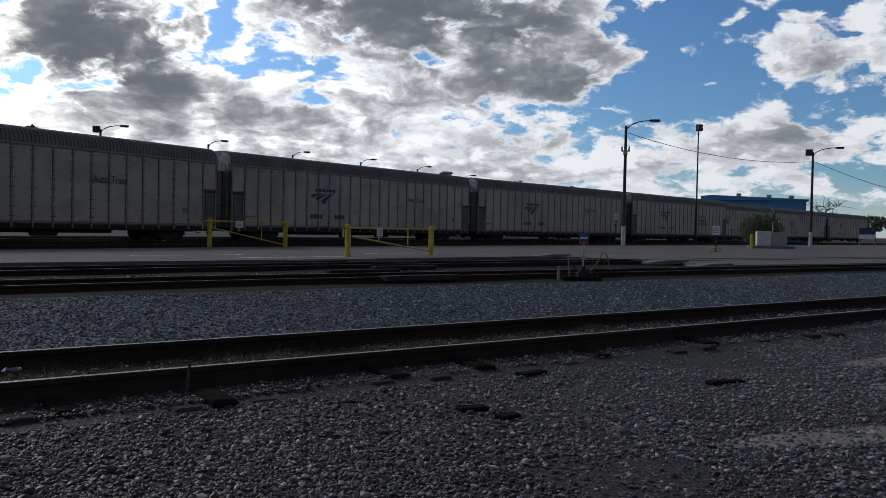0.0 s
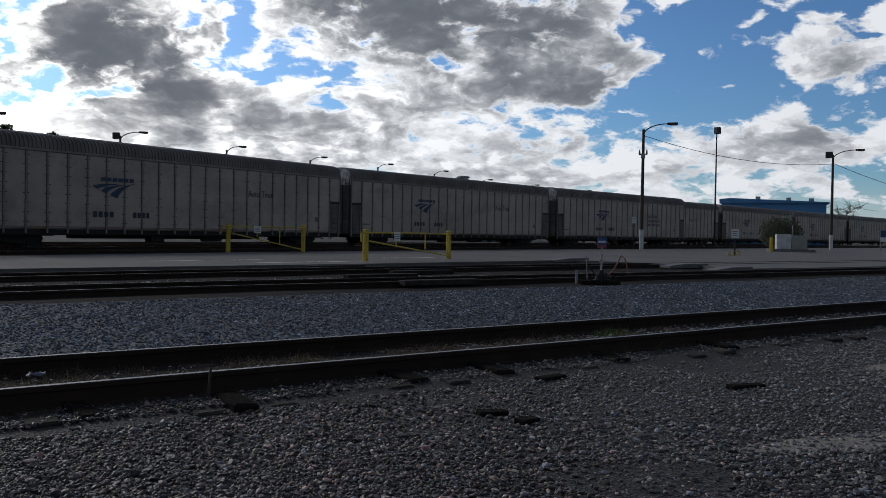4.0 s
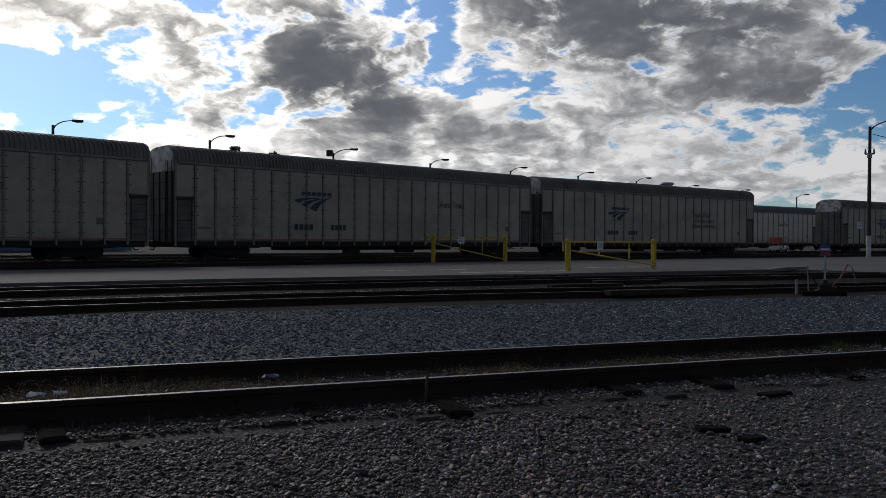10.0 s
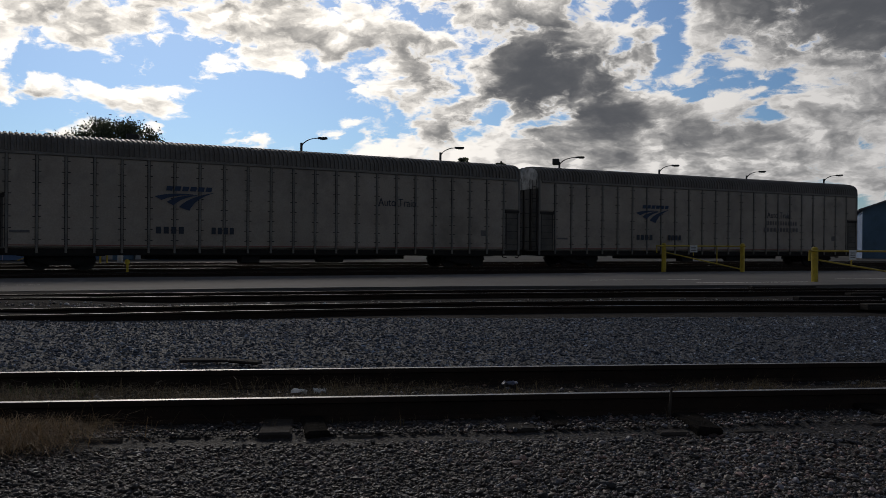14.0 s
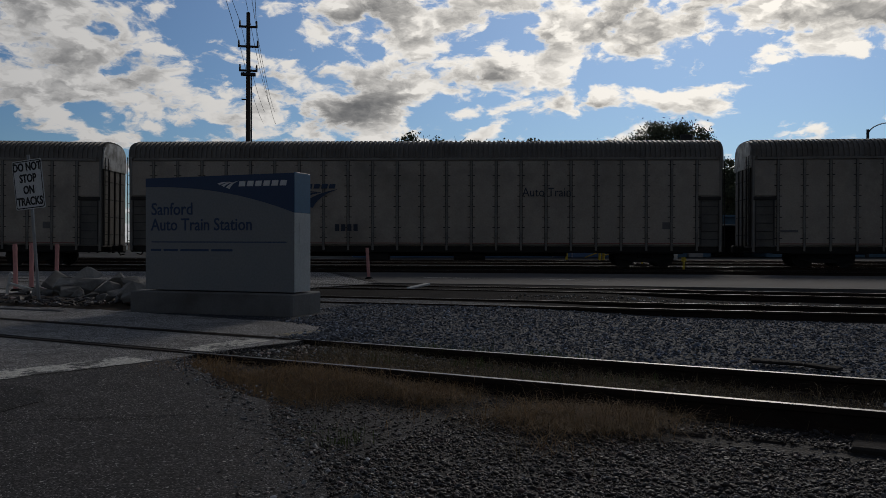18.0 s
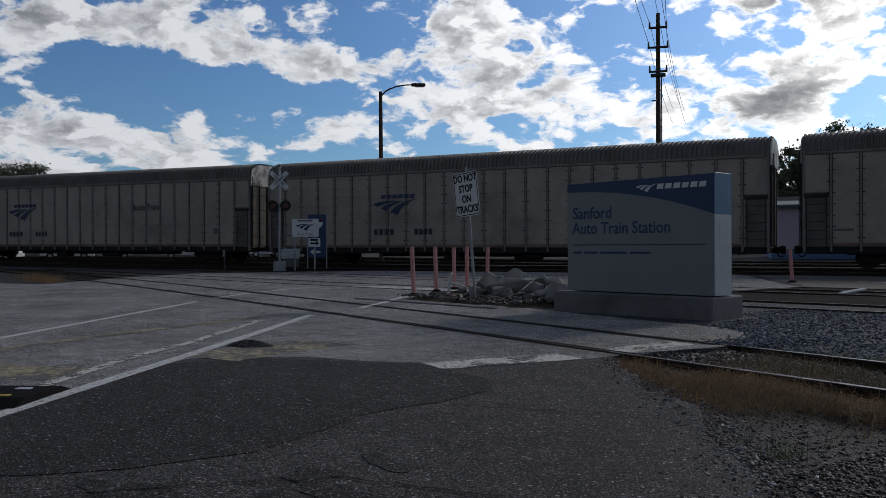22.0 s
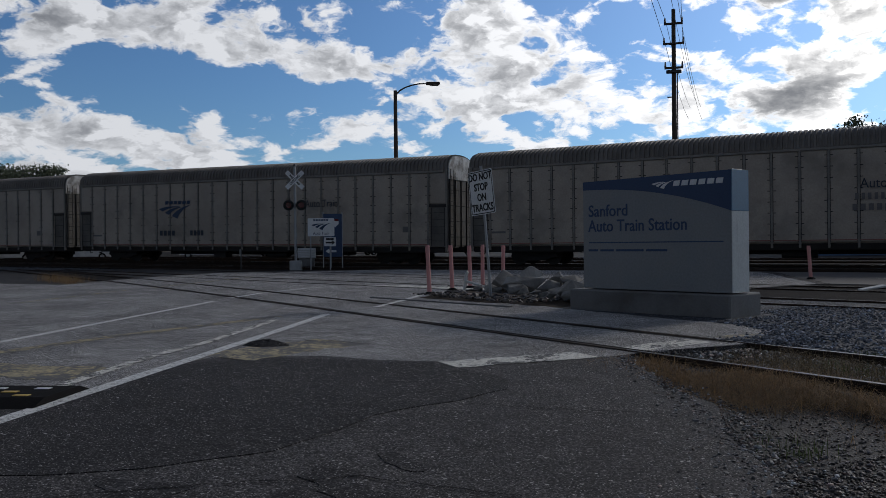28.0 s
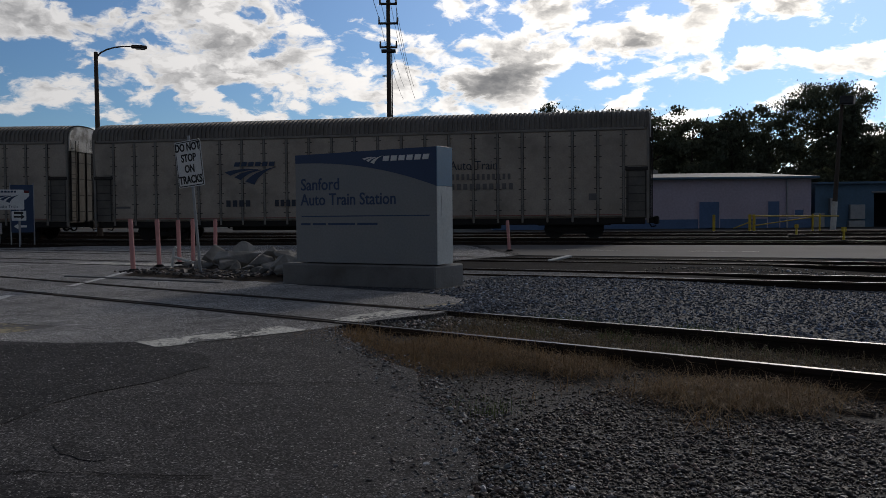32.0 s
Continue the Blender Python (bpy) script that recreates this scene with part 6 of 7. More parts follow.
def switch_stand():
    s = thing("switch_stand", "track switch stand with blue and red target and rusty levers", "switch stand", pose(16.3, 15.5, -0.04, 0, 0, -38))
    for y in (-0.22, 0.22):
        part("head_block", Mesh().cbox(-0.55, 0.45, y - 0.10, y + 0.10, -0.14, 0.0, 0.015), ["tie_rotten"], s, "dark timber head block")
    part("machine", Mesh().cbox(-0.14, 0.16, -0.13, 0.13, 0.0, 0.17, 0.03).cbox(-0.20, 0.22, -0.17, 0.17, 0.0, 0.03, 0.008), ["underframe"], s, "black cast switch machine")
    part("gear_cap", Mesh().tube((0.0, 0.0, 0.17), (0.0, 0.0, 0.27), 0.09, 0.06, 12), ["underframe"], s)
    part("spindle", Mesh().tube((0.0, 0, 0.26), (0.0, 0, 0.86), 0.022, n=8), ["galvanised"], s)
    t = part("target", Mesh().cbox(-0.12, 0.12, -0.012, 0.0, 0.94, 1.12, 0.004), ["target_blue"], s, "blue target plate")
    part("target_band", Mesh().cbox(-0.10, 0.10, -0.016, -0.011, 0.985, 1.03, 0.002), ["sign_white"], t, "pale band on the target")
    part("target", Mesh().cbox(-0.12, 0.12, -0.012, 0.0, 0.84, 0.935, 0.004), ["target_red"], s, "faded red target plate")
    part("vane", Mesh().cbox(-0.008, 0.008, -0.10, 0.10, 0.60, 0.70, 0.004), ["target_blue"], s)
    part("vane", Mesh().cbox(-0.07, 0.07, -0.008, 0.008, 0.46, 0.54, 0.004), ["galvanised"], s)
    part("lever", Mesh().pipe([(0.16, 0, 0.12), (0.34, 0.03, 0.30), (0.52, 0.05, 0.66), (0.62, 0.05, 0.56), (0.72, 0.05, 0.18)], 0.018, 6), ["red_line"], s, "rusty red bent hand lever")
    part("lever", Mesh().pipe([(-0.12, 0, 0.10), (-0.30, 0.02, 0.34), (-0.36, 0.02, 0.22)], 0.02, 6), ["underframe"], s)
    part("rod", Mesh().pipe([(-0.36, 0, 0.0), (-0.40, 0, 0.62)], 0.016, 6), ["sign_grey"], s, "thin grey rod")
    part("weight", Mesh().tube((0.30, -0.02, 0.08), (0.30, 0.06, 0.08), 0.06, n=12), ["rail_rust"], s, "rusty throw weight")
    part("stub", Mesh().tube((-0.62, 0.1, -0.1), (-0.62, 0.1, 0.26), 0.035, n=8), ["sign_grey"], s, "short grey stub pipe")


switch_stand()
for x, y, k in ((-8.35, 35.2, 0), (-12.3, 43.3, 1)):
    s = thing("ground_throw", "small yellow-tipped switch lever between tracks", "switch stand", pose(x, y, -0.05, 0, 0, 30))
    part("base", Mesh().cbox(-0.4, 0.4, -0.15, 0.15, 0.0, 0.12, 0.02), ["underframe"], s)
    part("target", Mesh().tube((0, 0, 0.1), (0, 0, 0.62), 0.05, n=8).cbox(-0.10, 0.10, -0.02, 0.02, 0.44, 0.60, 0.01), ["yellow_steel"], s)
# concrete ends and planks of the yard crossings
for x, y, w, turn in ((27.6, 28.4, 1.3, 8), (27.9, 22.0, 1.1, -4), (26.6, 19.0, 1.2, 4)):
    solid("ramp_block", Mesh().prism([(-w, -0.1), (w, -0.1), (w, 0.06), (-w * 0.2, 0.06), (-w, -0.02)], -0.28, 0.28), ["concrete"], "pale concrete ramp end at a track crossing", "concrete block", pose(x, y, 0, 0, 0, turn), group="ramp ends")
solid("loose_board", Mesh().cbox(-0.30, 0.30, -0.09, 0.09, 0.0, 0.04, 0.008), ["pole_white"], "pale loose board tilted over the track edge", "board", pose(-11.1, 18.4, 0.03, 4, -9, 62))
for x, y, turn in ((13.3, 24.3, 6), (11.7, 18.9, 3), (11.7, 16.3, 2), (14.0, 20.4, 2)):
    solid("crossing_plank", Mesh().cbox(-1.1, 1.1, -0.14, 0.14, -0.1, 0.03, 0.015), ["tie_wood"], "weathered brown timber plank by the rails", "plank", pose(x, y, 0, 0, 0, turn), group="crossing planks")

# ---- small things by the near track ----
st = solid("wooden_stake", Mesh().tube((0, 0, -0.1), (0.03, 0, 0.26), 0.014, 0.010, 6), ["bark"], "thin upright dry stick by the rail", "stick", pose(2.35, 6.35, -0.2))
for k, (x, y, s) in enumerate(((-0.5, 7.35, 0.6), (-0.33, 7.4, 0.4))):
    g = Mesh()
    rng = random.Random(k)
    n = 6
    g.v = [(0.045 * s * (i - 3) + rng.uniform(-0.01, 0.01), 0.03 * s * (j - 3) + rng.uniform(-0.01, 0.01), rng.uniform(0, 0.05)) for j in range(n) for i in range(n)]
    g.f = [(j * n + i, j * n + i + 1, (j + 1) * n + i + 1, (j + 1) * n + i) for j in range(n - 1) for i in range(n - 1)]
    g.m = [0] * len(g.f)
    solid("paper_scrap", g, ["paper"], "crumpled white paper between the rails", "litter", pose(x, y, -0.12, 0, 0, 20 * k))
g = Mesh()
rng = random.Random(9)
g.v = [(0.028 * (i - 3) + rng.uniform(-0.01, 0.01), 0.02 * (j - 3), rng.uniform(0, 0.035)) for j in range(6) for i in range(6)]
g.f = [(j * 6 + i, j * 6 + i + 1, (j + 1) * 6 + i + 1, (j + 1) * 6 + i) for j in range(5) for i in range(5)]
g.m = [0] * len(g.f)
solid("plastic_scrap", g, ["blue_plastic"], "crumpled bluish plastic wrapper between the rails", "litter", pose(1.4, 7.7, -0.12))
for k, (x, y, w, h, turn) in enumerate(((-1.6, 9.4, 0.50, 0.16, 12), (-1.15, 9.25, 0.34, 0.14, -18))):
    solid("flat_slab", Mesh().cbox(-w / 2, w / 2, -h / 2, h / 2, 0, 0.03, 0.010), ["tie_wood"], "flat dark broken slab on the gravel", "slab", pose(x, y, -0.105, 2, 2, turn))
for x, y, L, turn in ((3.98, 4.86, 0.24, -14), (4.04, 4.54, 0.20, 10), (6.69, 4.57, 0.42, -8), (5.4, 5.75, 0.40, 12)):
    solid("wood_splinter", Mesh().cbox(-L / 2, L / 2, -0.05, 0.05, -0.02, 0.022, 0.010), ["tie_rotten"], "dark splintered piece of old tie", "wood scrap", pose(x, y, ground_z(x, y) + 0.01, 3, 2, turn), group="splinters of old ties")
# rotten tie ends that stick out past the near rail
for x, y, w, turn in ((1.44, 6.28, 0.17, 4), (2.47, 6.05, 0.20, -3), (4.12, 6.24, 0.20, 5), (5.10, 6.22, 0.22, -4), (6.72, 6.26, 0.22, 3), (-0.35, 6.2, 0.18, 6), (8.6, 6.25, 0.22, 0)):
    g = Mesh().cbox(-w / 2, w / 2, -0.22, 0.30, -0.12, 0.0, 0.018)
    g.v = [(px + 0.02 * noise.noise((px * 9, py * 9, x)), py + 0.03 * noise.noise((px * 11, x, py)), pz + 0.012 * noise.noise((px * 8, py * 8, x + 3))) for px, py, pz in g.v]
    solid("tie_end", g, ["tie_rotten"], "rotten dark tie end past the rail", "tie", pose(x, y, ground_z(x, y) + 0.03, 2, 3, turn), group="rotten tie ends")
hump = thing("speed_hump", "black rubber speed hump with white and yellow reflectors", "speed hump", pose(-8.24, 0.22, -0.012, 0, 0, -37.7))
part("ramp", Mesh().prism([(-0.45, 0), (0.45, 0), (0.26, 0.06), (-0.26, 0.06)], -1.3, 1.05), ["rubber"], hump)
REFLECTOR = {mat: Mesh().cbox(-0.03, 0.03, -0.06, 0.06, 0.0, 0.006, 0.002).data("reflector", [mat]) for mat in ("sign_white", "hump_yellow")}
for i in range(12):
    for x, z, tilt in ((0.355, 0.031, 17.5), (0.19, 0.0605, 0.0), (0.04, 0.0605, 0.0), (-0.11, 0.0605, 0.0)):
        if (i + (x > 0.3) + (0 < x < 0.1)) % 2:
            part("reflector", REFLECTOR["sign_white" if x < 0 else "hump_yellow"], None, hump, m=pose(x, -1.15 + 0.18 * i, z, 0, tilt, 0))

for x, y, rx, ry, turn in ((8.3, 3.4, 2.2, 0.35, -12), (5.6, 2.9, 1.3, 0.25, -18), (9.8, 4.4, 1.6, 0.25, -6)):
    o = []
    for i in range(40):
        a = i * math.pi / 20
        k = 1 + 0.35 * noise.noise((math.cos(a) * 1.5, math.sin(a) * 1.5, x))
        u, v = rx * k * math.cos(a), ry * k * math.sin(a)
        o.append((x + u * math.cos(radians(turn)) - v * math.sin(radians(turn)), y + u * math.sin(radians(turn)) + v * math.cos(radians(turn))))
    g = Mesh()
    n = len(o)
    g.v = [(x, y, ground_z(x, y) + 0.012)] + [(px, py, ground_z(px, py) - 0.004) for px, py in o]
    g.f = [(0, 1 + i, 1 + (i + 1) % n) for i in range(n)]
    g.m = [0] * n
    solid("sand_patch", g, ["sand"], "pale sandy worn patch in the gravel", "ground", kind="structure")

# ---- loose stones, grass ----
ICO_V = np.array([(0, 1, 1.618), (0, -1, 1.618), (0, 1, -1.618), (0, -1, -1.618), (1, 1.618, 0), (-1, 1.618, 0), (1, -1.618, 0), (-1, -1.618, 0), (1.618, 0, 1), (-1.618, 0, 1), (1.618, 0, -1), (-1.618, 0, -1)]) / 1.902
ICO_F = np.array([(0, 1, 8), (0, 8, 4), (0, 4, 5), (0, 5, 9), (0, 9, 1), (1, 6, 8), (8, 6, 10), (8, 10, 4), (4, 10, 2), (4, 2, 5), (5, 2, 11), (5, 11, 9), (9, 11, 7), (9, 7, 1), (1, 7, 6), (3, 6, 7), (3, 7, 11), (3, 11, 2), (3, 2, 10), (3, 10, 6)])
OCT_V = np.array([(1, 0, 0), (-1, 0, 0), (0, 1, 0), (0, -1, 0), (0, 0, 1), (0, 0, -1.0)])
OCT_F = np.array([(0, 2, 4), (2, 1, 4), (1, 3, 4), (3, 0, 4), (2, 0, 5), (1, 2, 5), (3, 1, 5), (0, 3, 5)])


def scatter(name, xyz, size, mat, label, coarse=False, seed=1, flat=0.62, smooth=True):
    """Many loose stones in one mesh."""
    rng = np.random.default_rng(seed)
    n = len(xyz)
    bv, bf = (OCT_V, OCT_F) if coarse else (ICO_V, ICO_F)
    k = len(bv)
    rough = 0.14 if coarse else 0.20
    v = bv[None] * (1 + rng.uniform(-rough, rough, (n, k, 1))) + rng.uniform(-rough, rough, (n, k, 3))
    v = v * np.stack([rng.uniform(0.75, 1.35, n), rng.uniform(0.6, 1.0, n), rng.uniform(0.40, 0.72, n) * flat / 0.62], -1)[:, None]
    a, b = rng.uniform(0, 2 * np.pi, n), rng.normal(0, 0.35, n)
    ca, sa, cb, sb = np.cos(a)[:, None], np.sin(a)[:, None], np.cos(b)[:, None], np.sin(b)[:, None]
    x, y, z = v[..., 0], v[..., 1] * cb - v[..., 2] * sb, v[..., 1] * sb + v[..., 2] * cb
    v = np.stack([x * ca - y * sa, x * sa + y * ca, z], -1) * size[:, None, None] + xyz[:, None]
    f = bf[None] + (np.arange(n) * k)[:, None, None]
    me = bpy.data.meshes.new(name)
    me.vertices.add(n * k)
    me.vertices.foreach_set("co", v.astype(np.float32).ravel())
    nf = n * len(bf)
    me.loops.add(nf * 3)
    me.loops.foreach_set("vertex_index", f.astype(np.int32).ravel())
    me.polygons.add(nf)
    me.polygons.foreach_set("loop_start", np.arange(0, nf * 3, 3, dtype=np.int32))
    me.update(calc_edges=True)
    if coarse and smooth:
        me.shade_smooth()
    else:
        me.shade_flat()
    me.materials.append(MATS[mat])
    return solid(name, me, None, label, "gravel", kind="stuff")


def asphalt_edge(y):
    """x of the right edge of the asphalt at a depth y."""
    return np.interp(y, [-9, 1.5, 3.4, 4.5, 5.0, 5.7, 6.4], [-1.2, -1.6, -2.9, -4.2, -4.9, -6.1, -6.75])


def gravel_beds():
    rng = np.random.default_rng(5)
    # foreground: denser where it is near
    n = 195000
    d = 3.3 + 14.0 * rng.random(n) ** 1.9
    az = np.radians(rng.uniform(-66, 66, n))
    x, y = np.sin(az) * d, np.cos(az) * d
    ok = (y < 6.42) & (y > 0.5) & (x > asphalt_edge(y) - 0.25 * rng.random(n))
    # sandy worn patches keep few stones
    bare = np.array([noise.noise((a * 0.45, b * 0.8, 7.0)) for a, b in zip(x, y)])
    ok &= (bare < 0.48) | (rng.random(n) < 0.25)
    x, y, d = x[ok], y[ok], d[ok]
    z = np.array([ground_z(a, b) for a, b in zip(x, y)])
    size = rng.lognormal(math.log(0.0122), 0.36, len(x)).clip(0.006, 0.034) * (0.82 + 0.035 * d)
    size *= np.interp(x, [-3.0, -0.5, 1.0], [0.70, 0.90, 1.0])
    z = z + rng.uniform(-0.3, 0.6, len(x)) * size
    near = (d < 6.5) & (size > 0.0125)
    for sel, coarse in ((near, False), (~near, True)):
        scatter("brown_gravel", np.stack([x, y, z], -1)[sel], size[sel], "stone_brown", "mixed brown and grey loose gravel", coarse, 3 + coarse)
    n = 112000
    x = np.concatenate([rng.uniform(-9.5, 20, int(n * 0.7)), rng.uniform(20, 50, n - int(n * 0.7))])
    y = 8.1 + 6.9 * rng.random(n) ** 1.15
    top = np.interp(x, [-12, -5, 0, 4, 60], [13.2, 14.4, 15.4, 15.8, 15.9])
    ok = (y < top) & ~((x < -6.6) & (y < 9.7)) & ~((x < -8.7) & (y < 11.7))
    x, y = x[ok], y[ok]
    z = np.array([ground_z(a, b) for a, b in zip(x, y)])
    size = rng.lognormal(math.log(0.0175), 0.30, len(x)).clip(0.011, 0.04)
    scatter("blue_gravel", np.stack([x, y, z + size * rng.uniform(-0.2, 0.6, len(x))], -1), size, "stone_blue", "blue-grey crushed stone ballast", True, 8, smooth=False)
    # between the rails and around the ties
    n = 6000
    x, y = rng.uniform(-6.3, 30, n), rng.uniform(6.6, 7.95, n)
    z = np.array([ground_z(a, b) for a, b in zip(x, y)])
    size = rng.lognormal(math.log(0.018), 0.4, n).clip(0.008, 0.05)
    scatter("track_gravel", np.stack([x, y, z], -1), size, "stone_brown", "dark gravel between the rails", True, 9)
    # thin gravel round the place where the walker stands
    n = 14000
    x, y = rng.uniform(-1.5, 9.0, n), rng.uniform(-5.0, 3.4, n)
    ok = (x > asphalt_edge(y)) & (np.hypot(x, y) < 8.0) & ((np.hypot(x, y) < 3.3) | (y < 0.5))
    x, y = x[ok], y[ok]
    z = np.array([ground_z(a, b) for a, b in zip(x, y)])
    size = rng.lognormal(math.log(0.014), 0.45, len(x)).clip(0.006, 0.04)
    scatter("near_gravel", np.stack([x, y, z + 0.2 * size], -1), size, "stone_brown", "thin brown and grey gravel on trodden ground", True, 14)
    # more small stones where the gravel runs out beside the grass
    n = 34000
    x, y = rng.uniform(-3.4, 3.2, n), rng.uniform(2.4, 6.3, n)
    ok = (x > asphalt_edge(y) + 0.1) & (np.hypot(x, y) > 2.9)
    x, y = x[ok], y[ok]
    z = np.array([ground_z(a, b) for a, b in zip(x, y)])
    size = rng.lognormal(math.log(0.0115), 0.42, len(x)).clip(0.005, 0.032)
    scatter("verge_gravel", np.stack([x, y, z + 0.25 * size], -1), size, "stone_brown", "small dark gravel beside the dry grass", True, 17)
    # dirt and stones where the pavement ends between the rails
    n = 1500
    x, y = rng.uniform(-6.75, -4.6, n), rng.uniform(6.62, 7.95, n)
    size = rng.lognormal(math.log(0.016), 0.45, n).clip(0.006, 0.05)
    scatter("pavement_rubble", np.stack([x, y, [ground_z(a, b) + 0.01 for a, b in zip(x, y)]], -1), size, "stone_pale", "broken pavement rubble between the rails", True, 18)
    # paler stones that spill over the broken edge of the asphalt
    n = 5200
    y = rng.uniform(1.0, 6.2, n)
    x = asphalt_edge(y) + rng.normal(0.30, 0.8, n) * np.interp(y, [1.0, 4.0, 6.0], [0.55, 0.35, 0.15])
    size = rng.lognormal(math.log(0.0065), 0.5, n).clip(0.003, 0.022)
    z = np.where(x < asphalt_edge(y), -0.012, [max(ground_z(a, b), -0.05) for a, b in zip(x, y)])
    scatter("edge_gravel", np.stack([x, y, z + 0.2 * size], -1), size, "stone_pale", "pale broken stones spilled over the asphalt edge", False, 12)
    # stones kicked onto the end of the crossing pavement
    n = 1500
    y = rng.uniform(8.0, 9.9, n)
    x = np.interp(y, [8.0, 9.2, 9.9], [-6.65, -6.75, -8.2]) + rng.normal(0.05, 0.22, n)
    size = rng.lognormal(math.log(0.014), 0.4, n).clip(0.006, 0.035)
    scatter("spilled_gravel", np.stack([x, y, np.full(n, -0.004) + 0.2 * size], -1), size, "stone_blue", "grey ballast stones spilled onto the pavement edge", False, 15)
    # pale stones lying between the yard tracks
    n = 1500
    x = rng.uniform(-8.0, 16.0, n)
    y = np.interp(x, [-14, -6.2, 0, 6, 20], [15.8, 17.5, 19.0, 19.6, 20.0]) + rng.normal(0, 0.35, n)
    size = rng.lognormal(math.log(0.022), 0.4, n).clip(0.012, 0.06)
    scatter("yard_gravel", np.stack([x, y, [ground_z(a, b) + 0.02 for a, b in zip(x, y)]], -1), size, "stone_pale", "pale loose stones between the yard tracks", True, 16)
    # rubble on the earth by the boulders
    n = 500
    x, y = rng.uniform(-16.2, -12.4, n), rng.uniform(9.4, 11.2, n)
    size = rng.lognormal(math.log(0.035), 0.5, n).clip(0.01, 0.12)
    scatter("rubble", np.stack([x, y, 0.08 + 0 * x], -1), size, "stone_brown", "small rubble on bare earth", False, 10)


def blades(name, tufts, mat, label, seed, height, per=26, spread=0.10, lean=0.5):
    """Grass as thin bent blades, all in one mesh."""
    rng = np.random.default_rng(seed)
    V, F = [], []
    for x, y, z, s in tufts:
        for _ in range(int(per * (0.6 + 0.8 * rng.random()))):
            bx, by = x + rng.normal(0, spread * s), y + rng.normal(0, spread * s)
            a, L, w = rng.uniform(0, 2 * np.pi), height * s * rng.uniform(0.4, 1.2), rng.uniform(0.0010, 0.0026)
            k = lean * rng.uniform(0.2, 1.4)
            dx, dy = math.cos(a), math.sin(a)
            m = (bx + dx * L * k * 0.35, by + dy * L * k * 0.35, z + L * max(0.25, 0.66 - 0.13 * k))
            t = (bx + dx * L * k, by + dy * L * k, max(z + 0.01, z + L * (1.0 - 0.42 * k)))
            px, py = -dy * w, dx * w
            n = len(V)
            V += [(bx - px, by - py, z - 0.02), (bx + px, by + py, z - 0.02), (m[0] + px * 0.8, m[1] + py * 0.8, m[2]), (m[0] - px * 0.8, m[1] - py * 0.8, m[2]), t]
            F += [(n, n + 1, n + 2, n + 3), (n + 3, n + 2, n + 4)]
    me = bpy.data.meshes.new(name)
    me.from_pydata(V, [], F)
    me.materials.append(MATS[mat])
    solid(name, me, None, label, "grass", kind="stuff")


def grass():
    rng = random.Random(21)
    t = []
    # straw-coloured mat along the near rail where the asphalt ends, in clumps
    for _ in range(1250):
        x = rng.uniform(-6.6, -1.3)
        y = 6.44 - abs(rng.gauss(0, 0.56)) * (1.0 if x < -2.4 else 0.5)
        if x < asphalt_edge(y) + 0.05 or y < 5.05 or noise.noise((x * 1.1, y * 1.6, 4.0)) < 0.02 + 0.24 * max(0.0, 5.95 - y) + 0.35 * max(0.0, x + 2.4):
            continue
        t.append((x, y, max(ground_z(x, y), -0.16), rng.uniform(0.5, 1.0) * (1.0 + 0.5 * (rng.random() < 0.2))))
    blades("grey_grass", t[::3], "old_grass", "older greyed grass in the straw mat", 36, 0.15, 30, 0.20, 2.6)
    blades("dry_grass", t, "dry_grass", "matted straw-coloured dry grass along the rail", 31, 0.18, 40, 0.17, 2.6)
    t = []
    for _ in range(330):
        x, y = rng.uniform(-6.2, 11.0), rng.uniform(6.75, 7.85)
        if noise.noise((x * 0.8, y, 2.0)) < -0.05 - 0.3 * (x < -1):
            continue
        t.append((x, y, ground_z(x, y), rng.uniform(0.5, 1.0)))
    for _ in range(240):
        x, y = rng.uniform(-6.2, 0.4), rng.uniform(6.75, 7.9)
        if noise.noise((x * 1.2, y * 1.5, 6.0)) > -0.05:
            t.append((x, y, ground_z(x, y), rng.uniform(0.8, 1.5)))
    blades("track_grass", t, "old_grass", "sparse dry grass between the rails", 32, 0.15, 40, 0.16, 2.2)
    t = [(rng.uniform(-5.5, -3.2), rng.uniform(8.05, 8.35), -0.1, rng.uniform(0.6, 1.0)) for _ in range(46)] + [(x + rng.uniform(-0.25, 0.25), y + rng.uniform(-0.1, 0.1), ground_z(x, y), rng.uniform(0.4, 0.8)) for x, y in ((-3.78, 4.58), (-4.3, 7.6), (-2.6, 7.7), (8.2, 7.6), (8.4, 7.7), (-5.0, 7.3), (-3.4, 7.4)) for _ in range(7)]
    blades("green_weed", t, "weed", "low green weeds by the track", 33, 0.20, 16, 0.10, 0.7)
    t = [(rng.uniform(-6.0, 9.0), 6.36 - abs(rng.gauss(0, 0.1)), -0.2, rng.uniform(0.5, 1.0)) for _ in range(34)]
    blades("rail_weed", t, "old_grass", "thin dry stalks against the near rail", 34, 0.17, 9, 0.05, 0.8)
    t = [(rng.uniform(-32, -29.5) - 0.4 * k, rng.uniform(4.9, 5.6), -0.06, rng.uniform(0.8, 1.3)) for k in range(14) for _ in range(5)]
    blades("verge_grass", t, "dry_grass", "dry grass at the far side of the crossing", 35, 0.3, 26, 0.2, 0.6)


gravel_beds()
grass()

